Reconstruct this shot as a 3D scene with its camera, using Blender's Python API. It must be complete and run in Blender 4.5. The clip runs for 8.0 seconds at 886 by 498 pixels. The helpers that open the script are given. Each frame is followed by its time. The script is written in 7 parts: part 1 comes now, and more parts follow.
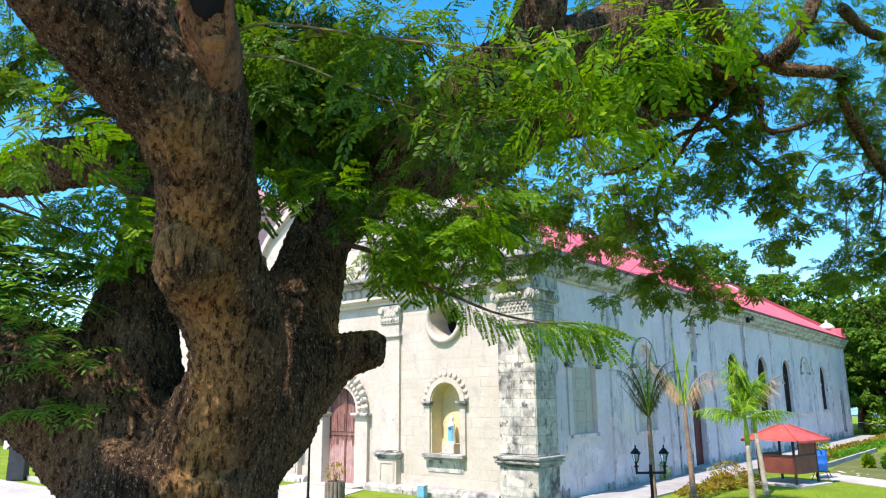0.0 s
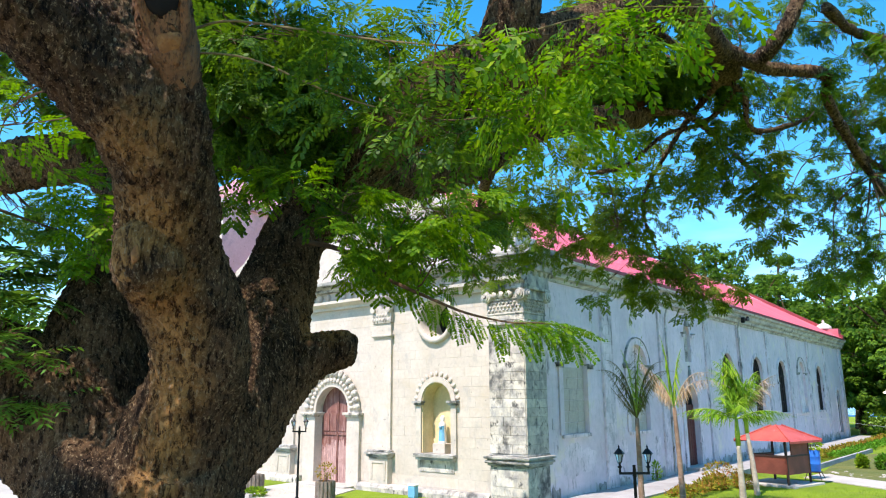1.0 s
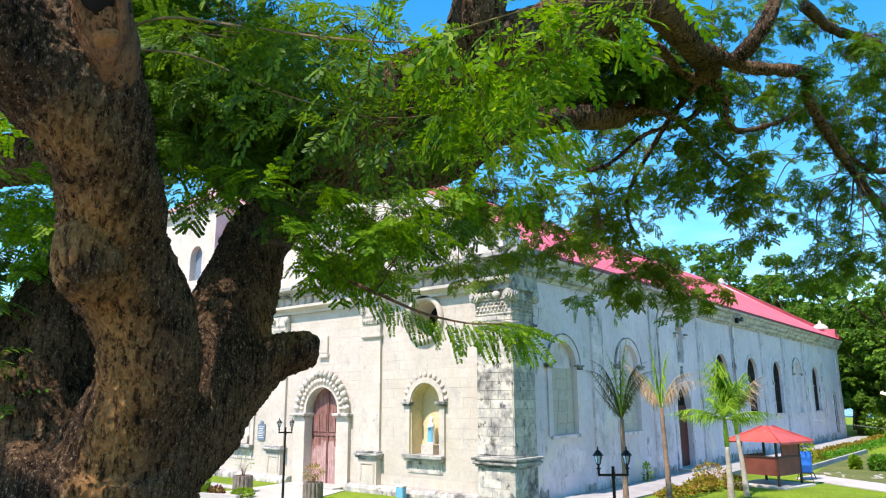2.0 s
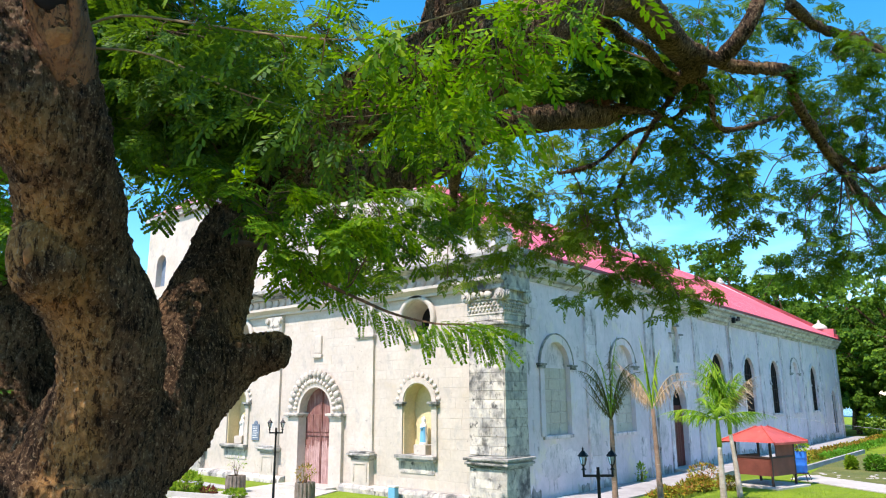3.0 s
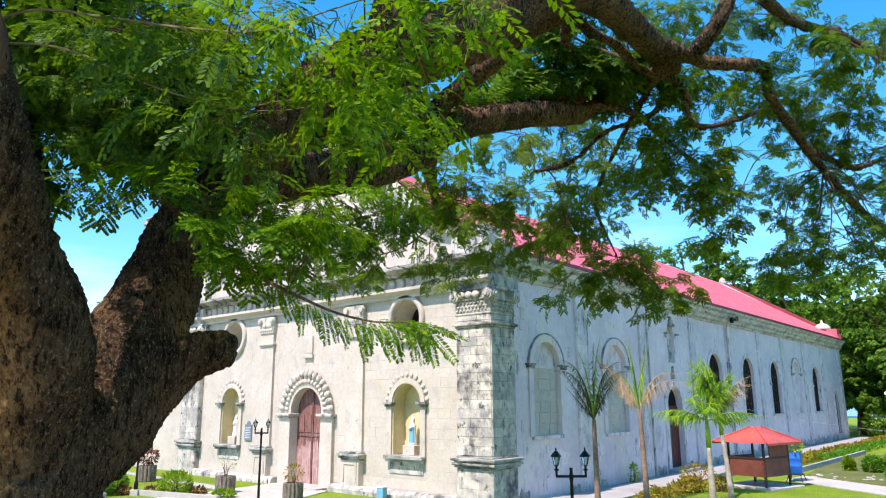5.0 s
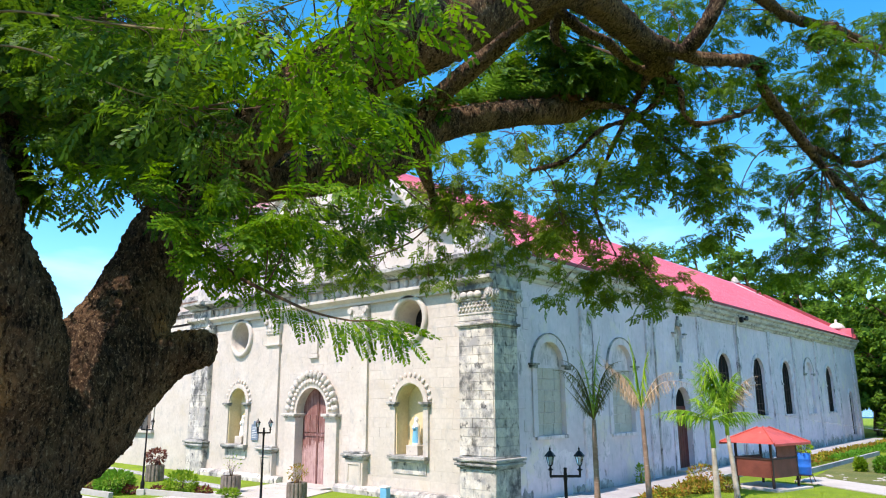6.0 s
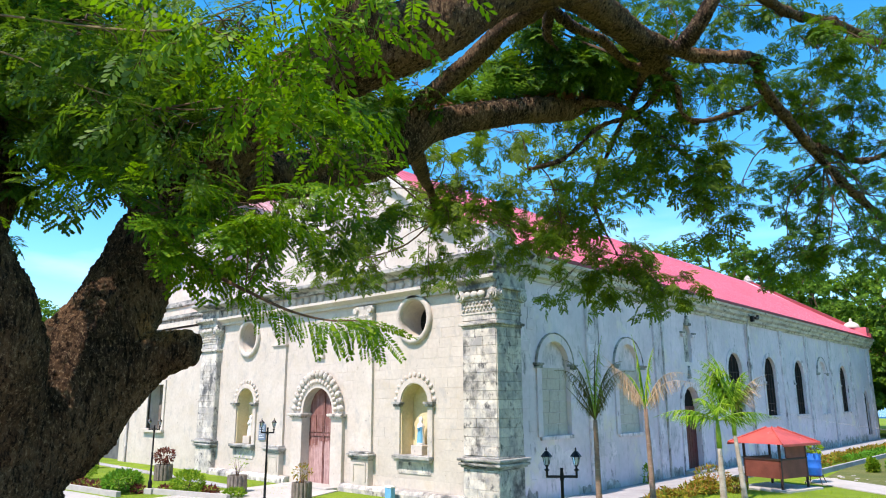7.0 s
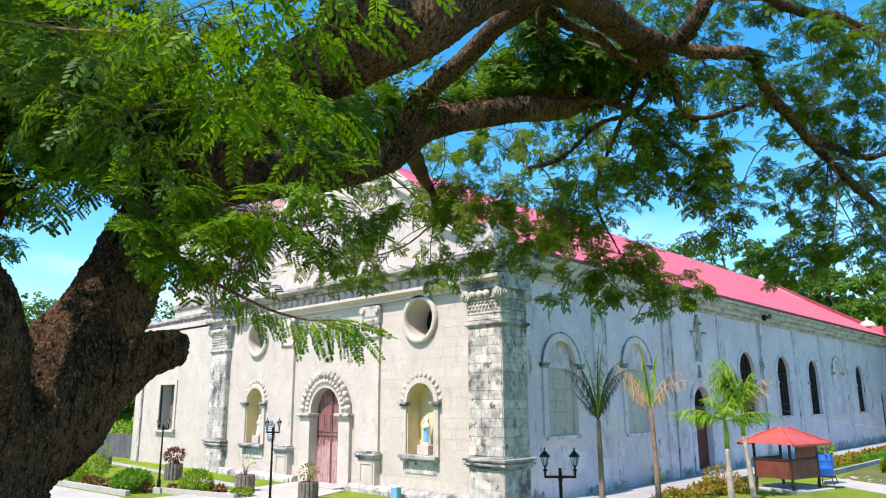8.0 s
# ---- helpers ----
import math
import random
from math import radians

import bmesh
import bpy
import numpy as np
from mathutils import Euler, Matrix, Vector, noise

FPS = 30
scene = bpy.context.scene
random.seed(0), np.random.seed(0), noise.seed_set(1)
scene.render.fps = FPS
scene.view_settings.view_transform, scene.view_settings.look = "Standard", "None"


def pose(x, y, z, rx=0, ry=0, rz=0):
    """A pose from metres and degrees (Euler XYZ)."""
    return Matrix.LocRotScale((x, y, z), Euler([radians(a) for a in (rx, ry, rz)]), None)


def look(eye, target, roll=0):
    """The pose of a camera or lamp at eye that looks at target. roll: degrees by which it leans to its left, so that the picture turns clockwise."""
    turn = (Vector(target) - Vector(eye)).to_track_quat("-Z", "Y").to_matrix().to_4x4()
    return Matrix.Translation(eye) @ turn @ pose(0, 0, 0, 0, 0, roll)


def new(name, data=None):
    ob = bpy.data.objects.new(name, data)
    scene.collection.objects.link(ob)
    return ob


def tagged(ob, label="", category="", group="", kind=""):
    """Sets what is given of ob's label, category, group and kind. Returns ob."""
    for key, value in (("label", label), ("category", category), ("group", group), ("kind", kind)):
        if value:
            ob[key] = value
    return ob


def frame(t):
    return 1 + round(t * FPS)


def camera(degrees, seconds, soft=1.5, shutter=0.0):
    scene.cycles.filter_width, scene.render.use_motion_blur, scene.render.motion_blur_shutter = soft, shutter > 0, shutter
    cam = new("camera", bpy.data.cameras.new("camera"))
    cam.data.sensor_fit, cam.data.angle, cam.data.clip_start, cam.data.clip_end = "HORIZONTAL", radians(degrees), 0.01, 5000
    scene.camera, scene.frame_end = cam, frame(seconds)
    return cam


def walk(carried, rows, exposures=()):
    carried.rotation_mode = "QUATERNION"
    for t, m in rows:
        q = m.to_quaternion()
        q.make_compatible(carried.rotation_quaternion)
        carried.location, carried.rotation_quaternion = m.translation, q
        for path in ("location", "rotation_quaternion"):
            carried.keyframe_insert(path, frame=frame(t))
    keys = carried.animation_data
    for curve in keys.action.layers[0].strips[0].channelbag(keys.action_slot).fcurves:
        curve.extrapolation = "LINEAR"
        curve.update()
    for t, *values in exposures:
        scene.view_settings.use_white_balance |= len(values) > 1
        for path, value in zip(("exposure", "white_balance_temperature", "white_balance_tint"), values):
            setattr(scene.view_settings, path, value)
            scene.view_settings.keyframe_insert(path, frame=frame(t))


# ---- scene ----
cam = camera(65.0, 8.0, 1.1)
PATH = [
    (0, (13.526, -21.329, 3.581), (12.279, -19.823, 4.005), -0.4),
    (0.5, (13.638, -21.209, 3.589), (12.391, -19.704, 4.012), -0.4),
    (1, (13.771, -21.074, 3.584), (12.523, -19.569, 4.007), -0.3),
    (1.5, (13.926, -20.9, 3.583), (12.678, -19.397, 4.007), -0.3),
    (2, (14.076, -20.708, 3.596), (12.827, -19.205, 4.02), -0.3),
    (3.5, (14.415, -20.325, 3.609), (13.16, -18.826, 4.033), -0.3),
    (4, (14.528, -20.192, 3.608), (13.272, -18.695, 4.033), -0.3),
    (4.5, (14.658, -20.035, 3.602), (13.398, -18.541, 4.027), -0.3),
    (6, (15.107, -19.585, 3.565), (13.808, -18.126, 3.992), -0.3),
    (6.5, (15.241, -19.434, 3.566), (13.927, -17.988, 3.993), -0.3),
    (7, (15.358, -19.313, 3.564), (14.03, -17.88, 3.991), -0.3),
    (7.5, (15.46, -19.167, 3.565), (14.116, -17.748, 3.992), -0.3),
    (8, (15.589, -19.045, 3.562), (14.23, -17.64, 3.989), -0.3),
]
walk(cam, [(t, look(eye, target, roll)) for t, eye, target, roll in PATH], [(0.0, 0.72, 6800, 22), (2.0, 0.68, 6800, 23), (4.5, 0.64, 6780, 25), (8.0, 0.57, 6750, 25)])


from mathutils.geometry import tessellate_polygon

# ---------------------------------------------------------------- world and sun
SUN_TO = Vector((-0.01, -0.62, 1.0)).normalized()      # towards the sun
world = bpy.data.worlds.new("sky")
scene.world = world
world.use_nodes = True
wn = world.node_tree
wn.nodes.clear()
sky = wn.nodes.new("ShaderNodeTexSky")
sky.sky_type = "NISHITA"
sky.sun_disc = False
sky.sun_elevation = math.asin(SUN_TO.z)
sky.sun_rotation = math.atan2(SUN_TO.x, SUN_TO.y)
sky.air_density, sky.dust_density, sky.ozone_density = 1.0, 0.2, 4.0
w_hue = wn.nodes.new("ShaderNodeHueSaturation")
w_hue.inputs["Saturation"].default_value = 1.37
w_hue.inputs["Hue"].default_value = 0.484
w_bg = wn.nodes.new("ShaderNodeBackground")
w_bg.inputs[1].default_value = 0.205
w_out = wn.nodes.new("ShaderNodeOutputWorld")
w_co = wn.nodes.new("ShaderNodeTexCoord")
w_map = wn.nodes.new("ShaderNodeMapping")
w_map.inputs["Scale"].default_value = (1.2, 1.2, 5.0)
w_noise = wn.nodes.new("ShaderNodeTexNoise")
w_noise.inputs["Scale"].default_value = 2.2
w_noise.inputs["Detail"].default_value = 7
w_ramp = wn.nodes.new("ShaderNodeValToRGB")
w_ramp.color_ramp.elements[0].position, w_ramp.color_ramp.elements[1].position = 0.52, 0.85
w_sep = wn.nodes.new("ShaderNodeSeparateXYZ")
w_low = wn.nodes.new("ShaderNodeMapRange")
for k, v in (("From Min", 0.03), ("From Max", 0.34), ("To Min", 0.7), ("To Max", 0.0)):
    w_low.inputs[k].default_value = v
w_mul = wn.nodes.new("ShaderNodeMath")
w_mul.operation = "MULTIPLY"
w_mix = wn.nodes.new("ShaderNodeMix")
w_mix.data_type = "RGBA"
w_mix.inputs[7].default_value = (7.5, 7.8, 8.2, 1)
wn.links.new(w_co.outputs["Generated"], w_map.inputs[0])
wn.links.new(w_map.outputs[0], w_noise.inputs["Vector"])
wn.links.new(w_noise.outputs[0], w_ramp.inputs[0])
wn.links.new(w_co.outputs["Generated"], w_sep.inputs[0])
wn.links.new(w_sep.outputs[2], w_low.inputs[0])
wn.links.new(w_ramp.outputs[0], w_mul.inputs[0])
wn.links.new(w_low.outputs[0], w_mul.inputs[1])
wn.links.new(w_mul.outputs[0], w_mix.inputs[0])
wn.links.new(sky.outputs[0], w_hue.inputs["Color"])
wn.links.new(w_hue.outputs[0], w_mix.inputs[6])
wn.links.new(w_mix.outputs[2], w_bg.inputs[0])
wn.links.new(w_bg.outputs[0], w_out.inputs[0])

sun = new("sun", bpy.data.lights.new("sun", "SUN"))
sun.data.energy, sun.data.angle, sun.data.color = 5.0, radians(0.53), (1.0, 0.95, 0.86)
sun.matrix_world = look(SUN_TO * 60, (0, 0, 0))


# ---------------------------------------------------------------- materials
def material(name, rough=0.8, metal=0.0, spec=0.3):
    m = bpy.data.materials.new(name)
    m.use_nodes = True
    nt = m.node_tree
    b = nt.nodes["Principled BSDF"]
    b.inputs["Roughness"].default_value = rough
    b.inputs["Metallic"].default_value = metal
    b.inputs["Specular IOR Level"].default_value = spec
    return m, nt, b


def node(nt, kind, **values):
    n = nt.nodes.new(kind)
    for k, v in values.items():
        n.inputs[k.replace("_", " ")].default_value = v
    return n


def noise_at(nt, scale, detail=6.0, stretch=(1, 1, 1), rough=0.55):
    g = nt.nodes.new("ShaderNodeNewGeometry")
    mp = node(nt, "ShaderNodeMapping", Scale=stretch)
    n = node(nt, "ShaderNodeTexNoise", Scale=scale, Detail=detail, Roughness=rough)
    nt.links.new(g.outputs["Position"], mp.inputs[0])
    nt.links.new(mp.outputs[0], n.inputs["Vector"])
    return n.outputs[0]


def ramp(nt, fac, lo, hi):
    r = node(nt, "ShaderNodeMapRange", From_Min=lo, From_Max=hi)
    nt.links.new(fac, r.inputs[0])
    return r.outputs[0]


def mixed(nt, fac, a, b, how="MIX"):
    m = nt.nodes.new("ShaderNodeMix")
    m.data_type, m.blend_type = "RGBA", how
    for socket, v in ((m.inputs[0], fac), (m.inputs[6], a), (m.inputs[7], b)):
        if isinstance(v, (int, float)):
            socket.default_value = v
        elif isinstance(v, tuple):
            socket.default_value = (*v, 1)
        else:
            nt.links.new(v, socket)
    return m.outputs[2]


def bumped(nt, b, height, strength, distance):
    u = node(nt, "ShaderNodeBump", Strength=strength, Distance=distance)
    nt.links.new(height, u.inputs["Height"])
    nt.links.new(u.outputs[0], b.inputs["Normal"])


def varied(nt, colour, amount):
    """Object by object, a little lighter or darker."""
    i = nt.nodes.new("ShaderNodeObjectInfo")
    r = node(nt, "ShaderNodeMapRange", To_Min=1 - amount, To_Max=1 + amount)
    h = nt.nodes.new("ShaderNodeHueSaturation")
    nt.links.new(i.outputs["Random"], r.inputs[0])
    nt.links.new(r.outputs[0], h.inputs["Value"])
    nt.links.new(colour, h.inputs["Color"])
    return h.outputs[0]


def surface(name, light, dark, scale=1.5, rough=0.85, stains=(), bump=(14.0, 0.4, 0.02), vary=0.0, metal=0.0, spec=0.3):
    """Two tones of one surface, and stains: (colour, lowest, highest noise, scale, stretch)."""
    m, nt, b = material(name, rough, metal, spec)
    c = mixed(nt, ramp(nt, noise_at(nt, scale, 8), 0.35, 0.65), dark, light)
    c = mixed(nt, ramp(nt, noise_at(nt, scale * 9, 5), 0.3, 0.7), c, mixed(nt, 1.0, c, (0.86, 0.86, 0.86), "MULTIPLY"))
    for colour, lo, hi, sc, stretch in stains:
        c = mixed(nt, ramp(nt, noise_at(nt, sc, 9, stretch, 0.65), lo, hi), c, colour)
    if vary:
        c = varied(nt, c, vary)
    nt.links.new(c, b.inputs["Base Color"])
    if bump:
        bumped(nt, b, noise_at(nt, bump[0], 8), bump[1], bump[2])
    return m


def leafy(name, colours, gloss=0.45, through_light=0.45, glow=(0.30, 0.55, 0.03)):
    """Leaves: tones by island, light that shines through."""
    m, nt, b = material(name, gloss + 0.12, 0, 0.14)
    g = nt.nodes.new("ShaderNodeNewGeometry")
    r = nt.nodes.new("ShaderNodeValToRGB")
    e = r.color_ramp.elements
    while len(e) < len(colours):
        e.new(0.5)
    for k, c in enumerate(colours):
        e[k].position, e[k].color = k / (len(colours) - 1), (*c, 1)
    nt.links.new(g.outputs["Random Per Island"], r.inputs[0])
    c = mixed(nt, ramp(nt, noise_at(nt, 1.3, 3), 0.3, 0.7), r.outputs[0], mixed(nt, 1.0, r.outputs[0], (1.25, 1.15, 0.8), "MULTIPLY"))
    nt.links.new(c, b.inputs["Base Color"])
    t = nt.nodes.new("ShaderNodeBsdfTranslucent")
    nt.links.new(mixed(nt, 0.6, c, glow), t.inputs[0])
    s = nt.nodes.new("ShaderNodeMixShader")
    s.inputs[0].default_value = through_light
    out = nt.nodes["Material Output"]
    nt.links.new(b.outputs[0], s.inputs[1])
    nt.links.new(t.outputs[0], s.inputs[2])
    nt.links.new(s.outputs[0], out.inputs[0])
    return m


GREY_STAIN = (0.16, 0.16, 0.15)
M_stone = surface("limestone", (0.58, 0.522, 0.447), (0.505, 0.447, 0.373), 0.8, 0.9,
                  [((0.48, 0.41, 0.31), 0.54, 0.74, 0.8, (1, 1, 1.4)), ((0.36, 0.34, 0.31), 0.54, 0.72, 1.7, (1, 1, 0.7)), ((0.18, 0.17, 0.16), 0.64, 0.72, 5.0, (1, 1, 0.8))], (9, 0.5, 0.02), 0.028)
M_stone_old = surface("weathered_limestone", (0.67, 0.62, 0.53), (0.49, 0.45, 0.38), 1.6, 0.95,
                      [((0.32, 0.31, 0.29), 0.44, 0.60, 2.6, (1, 1, 0.8)), ((0.07, 0.07, 0.07), 0.56, 0.67, 4.0, (1, 1, 0.7)), ((0.10, 0.10, 0.095), 0.53, 0.64, 1.1, (1, 1, 0.7))], (8, 0.8, 0.03), 0.14)
M_mortar = surface("mortar", (0.535, 0.478, 0.408), (0.472, 0.420, 0.354), 2.0, 0.95, [(GREY_STAIN, 0.6, 0.75, 1.5, (1, 1, 0.5))])
M_cornice = surface("grey_cornice_stone", (0.66, 0.62, 0.54), (0.46, 0.43, 0.38), 1.2, 0.95,
                    [((0.25, 0.24, 0.22), 0.49, 0.66, 1.6, (0.5, 0.5, 2.5)), ((0.09, 0.09, 0.09), 0.57, 0.68, 3.0, (0.6, 0.6, 1.5))], (12, 0.6, 0.03))
M_mould = surface("mossy_moulding", (0.50, 0.48, 0.43), (0.24, 0.24, 0.22), 1.8, 0.95,
                  [((0.06, 0.065, 0.06), 0.48, 0.62, 2.2, (0.6, 0.6, 2)), ((0.70, 0.66, 0.58), 0.62, 0.75, 3.0, (1, 1, 1))], (12, 0.7, 0.03))
M_plaster = surface("lime_plaster", (0.785, 0.672, 0.715), (0.64, 0.55, 0.585), 0.45, 0.9,
                    [((0.58, 0.54, 0.56), 0.50, 0.72, 0.6, (1, 1, 0.45)), ((0.44, 0.41, 0.41), 0.56, 0.70, 2.2, (1.6, 1.6, 0.5)), ((0.16, 0.15, 0.155), 0.63, 0.72, 1.3, (1.2, 1.2, 0.6)),
                     ((0.74, 0.66, 0.54), 0.55, 0.68, 0.5, (1, 1, 1))], (10, 0.4, 0.02))
M_strip = surface("streaked_plaster", (0.80, 0.70, 0.725), (0.60, 0.53, 0.545), 0.8, 0.9,
                  [((0.40, 0.38, 0.38), 0.50, 0.66, 3.0, (1.2, 1.2, 0.6)), ((0.13, 0.13, 0.135), 0.57, 0.67, 2.2, (1.3, 1.3, 0.45))], (10, 0.5, 0.03), 0.08)
M_damp = surface("damp_plaster", (0.56, 0.52, 0.49), (0.34, 0.31, 0.29), 1.2, 0.95,
                 [((0.13, 0.12, 0.11), 0.50, 0.66, 3.0, (1, 1, 0.7)), ((0.70, 0.66, 0.64), 0.56, 0.70, 1.6, (1, 1, 1))])
M_cream = surface("cream_niche_stone", (0.72, 0.60, 0.36), (0.60, 0.48, 0.27), 1.2, 0.9, [((0.42, 0.33, 0.19), 0.58, 0.75, 2.0, (1, 1, 1))])
M_carve = surface("carved_stone", (0.66, 0.61, 0.52), (0.46, 0.42, 0.36), 4.0, 0.9, [((0.16, 0.15, 0.135), 0.48, 0.66, 4.0, (1, 1, 1))], (25, 0.7, 0.02), 0.1)
# Near-black colour stands for the unlit depth of openings and of the hollow.
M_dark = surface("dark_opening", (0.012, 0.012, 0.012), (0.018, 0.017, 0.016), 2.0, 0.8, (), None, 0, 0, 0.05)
M_door = surface("reddish_wood", (0.24, 0.105, 0.085), (0.15, 0.06, 0.05), 3.0, 0.6,
                 [((0.40, 0.25, 0.22), 0.5, 0.72, 3.0, (5, 5, 0.35))], (30, 0.3, 0.01), 0.08)
M_door_pale = surface("pale_red_wood", (0.50, 0.32, 0.29), (0.37, 0.22, 0.195), 3.0, 0.7, [((0.20, 0.10, 0.085), 0.52, 0.7, 4.0, (6, 6, 0.3))], (30, 0.3, 0.01), 0.10)
M_door_side = surface("dark_red_wood", (0.13, 0.022, 0.018), (0.08, 0.014, 0.012), 3.0, 0.5, (), (30, 0.3, 0.01))
M_roof = surface("red_roof_sheet", (0.66, 0.125, 0.155), (0.57, 0.095, 0.12), 0.35, 0.42, [((0.62, 0.17, 0.19), 0.55, 0.8, 0.6, (1, 1, 1))], (3, 0.2, 0.02), 0.0, 0.0, 0.5)
M_roof_edge = surface("dark_red_edge", (0.34, 0.05, 0.06), (0.24, 0.04, 0.045), 1.0, 0.5)
M_pinkroof = surface("faded_red_tiles", (0.58, 0.30, 0.29), (0.40, 0.18, 0.18), 2.0, 0.8, [((0.70, 0.60, 0.56), 0.55, 0.7, 3.0, (1, 1, 1))])
M_hut_roof = surface("painted_roof_sheet", (0.55, 0.10, 0.075), (0.42, 0.07, 0.055), 1.5, 0.5, [((0.65, 0.30, 0.25), 0.62, 0.75, 4.0, (1, 1, 1))], (8, 0.2, 0.01))
M_hut_wood = surface("red_brown_panel", (0.22, 0.065, 0.045), (0.15, 0.045, 0.03), 2.0, 0.6, (), (20, 0.3, 0.01), 0.1)
M_hut_post = surface("dark_post", (0.06, 0.035, 0.03), (0.035, 0.022, 0.02), 3.0, 0.6)
M_iron = surface("black_iron", (0.014, 0.014, 0.016), (0.022, 0.021, 0.02), 6.0, 0.45, (), None, 0, 0.6)
M_blue = surface("blue_plastic", (0.02, 0.17, 0.62), (0.018, 0.14, 0.52), 2.0, 0.4, (), None)
M_concrete = surface("concrete", (0.48, 0.45, 0.40), (0.38, 0.36, 0.32), 0.6, 0.9, [((0.33, 0.31, 0.28), 0.58, 0.75, 1.2, (1, 1, 1))], (6, 0.4, 0.02), 0.06)
M_path = surface("grey_paving", (0.40, 0.39, 0.38), (0.30, 0.29, 0.28), 0.9, 0.9, [((0.16, 0.16, 0.15), 0.6, 0.75, 1.5, (1, 1, 1))])
M_grass = surface("lawn", (0.22, 0.325, 0.012), (0.145, 0.235, 0.010), 0.5, 0.95, [((0.15, 0.17, 0.035), 0.58, 0.75, 0.9, (1, 1, 1)), ((0.06, 0.12, 0.015), 0.6, 0.75, 3.0, (1, 1, 1))], (40, 0.9, 0.06))
M_dry = surface("dry_lawn", (0.17, 0.18, 0.05), (0.11, 0.14, 0.035), 0.6, 0.95, [((0.30, 0.26, 0.16), 0.58, 0.7, 1.0, (1, 1, 1))], (40, 0.9, 0.06))
M_bounce_earth = surface("bounce_earth", (0.215, 0.15, 0.10), (0.15, 0.105, 0.07), 0.8, 0.95, [((0.36, 0.30, 0.22), 0.56, 0.7, 2.0, (1, 1, 1)), ((0.12, 0.09, 0.055), 0.6, 0.74, 5.0, (1, 1, 1))], (18, 0.7, 0.04))
M_soil = surface("soil", (0.12, 0.08, 0.05), (0.07, 0.05, 0.035), 3.0, 0.95, (), (20, 0.8, 0.04))
M_water = surface("sea_water", (0.03, 0.16, 0.36), (0.02, 0.12, 0.30), 0.05, 0.25, (), (0.8, 0.4, 0.1))
def bark():
    """Flaky bark: near-black cracks, brown plates, pale flakes and grey lichen."""
    m, nt, b = material("bark", 0.92, 0, 0.15)
    g = nt.nodes.new("ShaderNodeNewGeometry")
    n = node(nt, "ShaderNodeTexNoise", Scale=6.0, Detail=6.0)
    nt.links.new(g.outputs["Position"], n.inputs["Vector"])
    warp = nt.nodes.new("ShaderNodeVectorMath")
    warp.operation = "MULTIPLY_ADD"
    warp.inputs[1].default_value = (0.22, 0.22, 0.22)
    nt.links.new(n.outputs["Color"], warp.inputs[0])
    nt.links.new(g.outputs["Position"], warp.inputs[2])
    mp = node(nt, "ShaderNodeMapping", Scale=(1, 1, 0.4))
    nt.links.new(warp.outputs[0], mp.inputs[0])
    v = node(nt, "ShaderNodeTexVoronoi", Scale=34.0, Randomness=1.0)
    v.feature = "F1"
    nt.links.new(mp.outputs[0], v.inputs["Vector"])
    sep = nt.nodes.new("ShaderNodeSeparateColor")
    nt.links.new(v.outputs["Color"], sep.inputs[0])
    fibre = noise_at(nt, 17, 10, (1, 1, 0.28), 0.78)
    c = mixed(nt, ramp(nt, noise_at(nt, 0.8, 7, rough=0.62), 0.36, 0.64), (0.051, 0.031, 0.019), (0.250, 0.148, 0.076))
    # tan put in for sun on stem and stub; the scar takes it too
    lit_tan = nt.nodes.new("ShaderNodeAttribute")
    lit_tan.attribute_name = "lit_tan"
    c = mixed(nt, lit_tan.outputs["Fac"], c, (0.50, 0.265, 0.09))
    c = mixed(nt, ramp(nt, noise_at(nt, 3.1, 8, (1, 1, 0.5), 0.7), 0.52, 0.66), c, mixed(nt, 1.0, c, (0.28, 0.25, 0.24), "MULTIPLY"))
    c = mixed(nt, ramp(nt, sep.outputs[0], 0.1, 0.9), mixed(nt, 1.0, c, (0.66, 0.64, 0.62), "MULTIPLY"), mixed(nt, 1.0, c, (1.2, 1.2, 1.18), "MULTIPLY"))
    c = mixed(nt, ramp(nt, noise_at(nt, 38, 8, (1, 1, 0.55), 0.8), 0.54, 0.615), c, (0.48, 0.345, 0.20))
    c = mixed(nt, ramp(nt, fibre, 0.505, 0.42), c, mixed(nt, 1.0, c, (0.13, 0.105, 0.095), "MULTIPLY"))
    nt.links.new(c, b.inputs["Base Color"])
    h = nt.nodes.new("ShaderNodeMath")
    h.operation = "MULTIPLY_ADD"
    h.inputs[1].default_value = 0.35
    nt.links.new(noise_at(nt, 46, 8, (1, 1, 0.5), 0.8), h.inputs[0])
    nt.links.new(fibre, h.inputs[2])
    bumped(nt, b, h.outputs[0], 1.0, 0.10)
    return m


M_bark = bark()
M_heartwood = surface("bare_wood", (0.25, 0.118, 0.048), (0.15, 0.068, 0.028), 5.0, 0.85, [((0.17, 0.085, 0.04), 0.50, 0.70, 9.0, (2, 2, 0.35)), ((0.075, 0.036, 0.018), 0.50, 0.62, 16.0, (2.5, 2.5, 0.25)), ((0.06, 0.035, 0.022), 0.54, 0.66, 2.6, (1, 1, 0.6))], (30, 0.8, 0.03))
M_pulp = surface("rotten_wood", (0.36, 0.17, 0.06), (0.20, 0.085, 0.03), 9.0, 0.9, [((0.07, 0.03, 0.015), 0.55, 0.68, 14.0, (1, 1, 1))], (40, 0.8, 0.02))
M_branch = surface("pale_branch", (0.24, 0.19, 0.08), (0.15, 0.11, 0.05), 8.0, 0.85, (), None)
M_twig = surface("twig_bark", (0.14, 0.085, 0.045), (0.07, 0.042, 0.024), 8.0, 0.9, (), None)
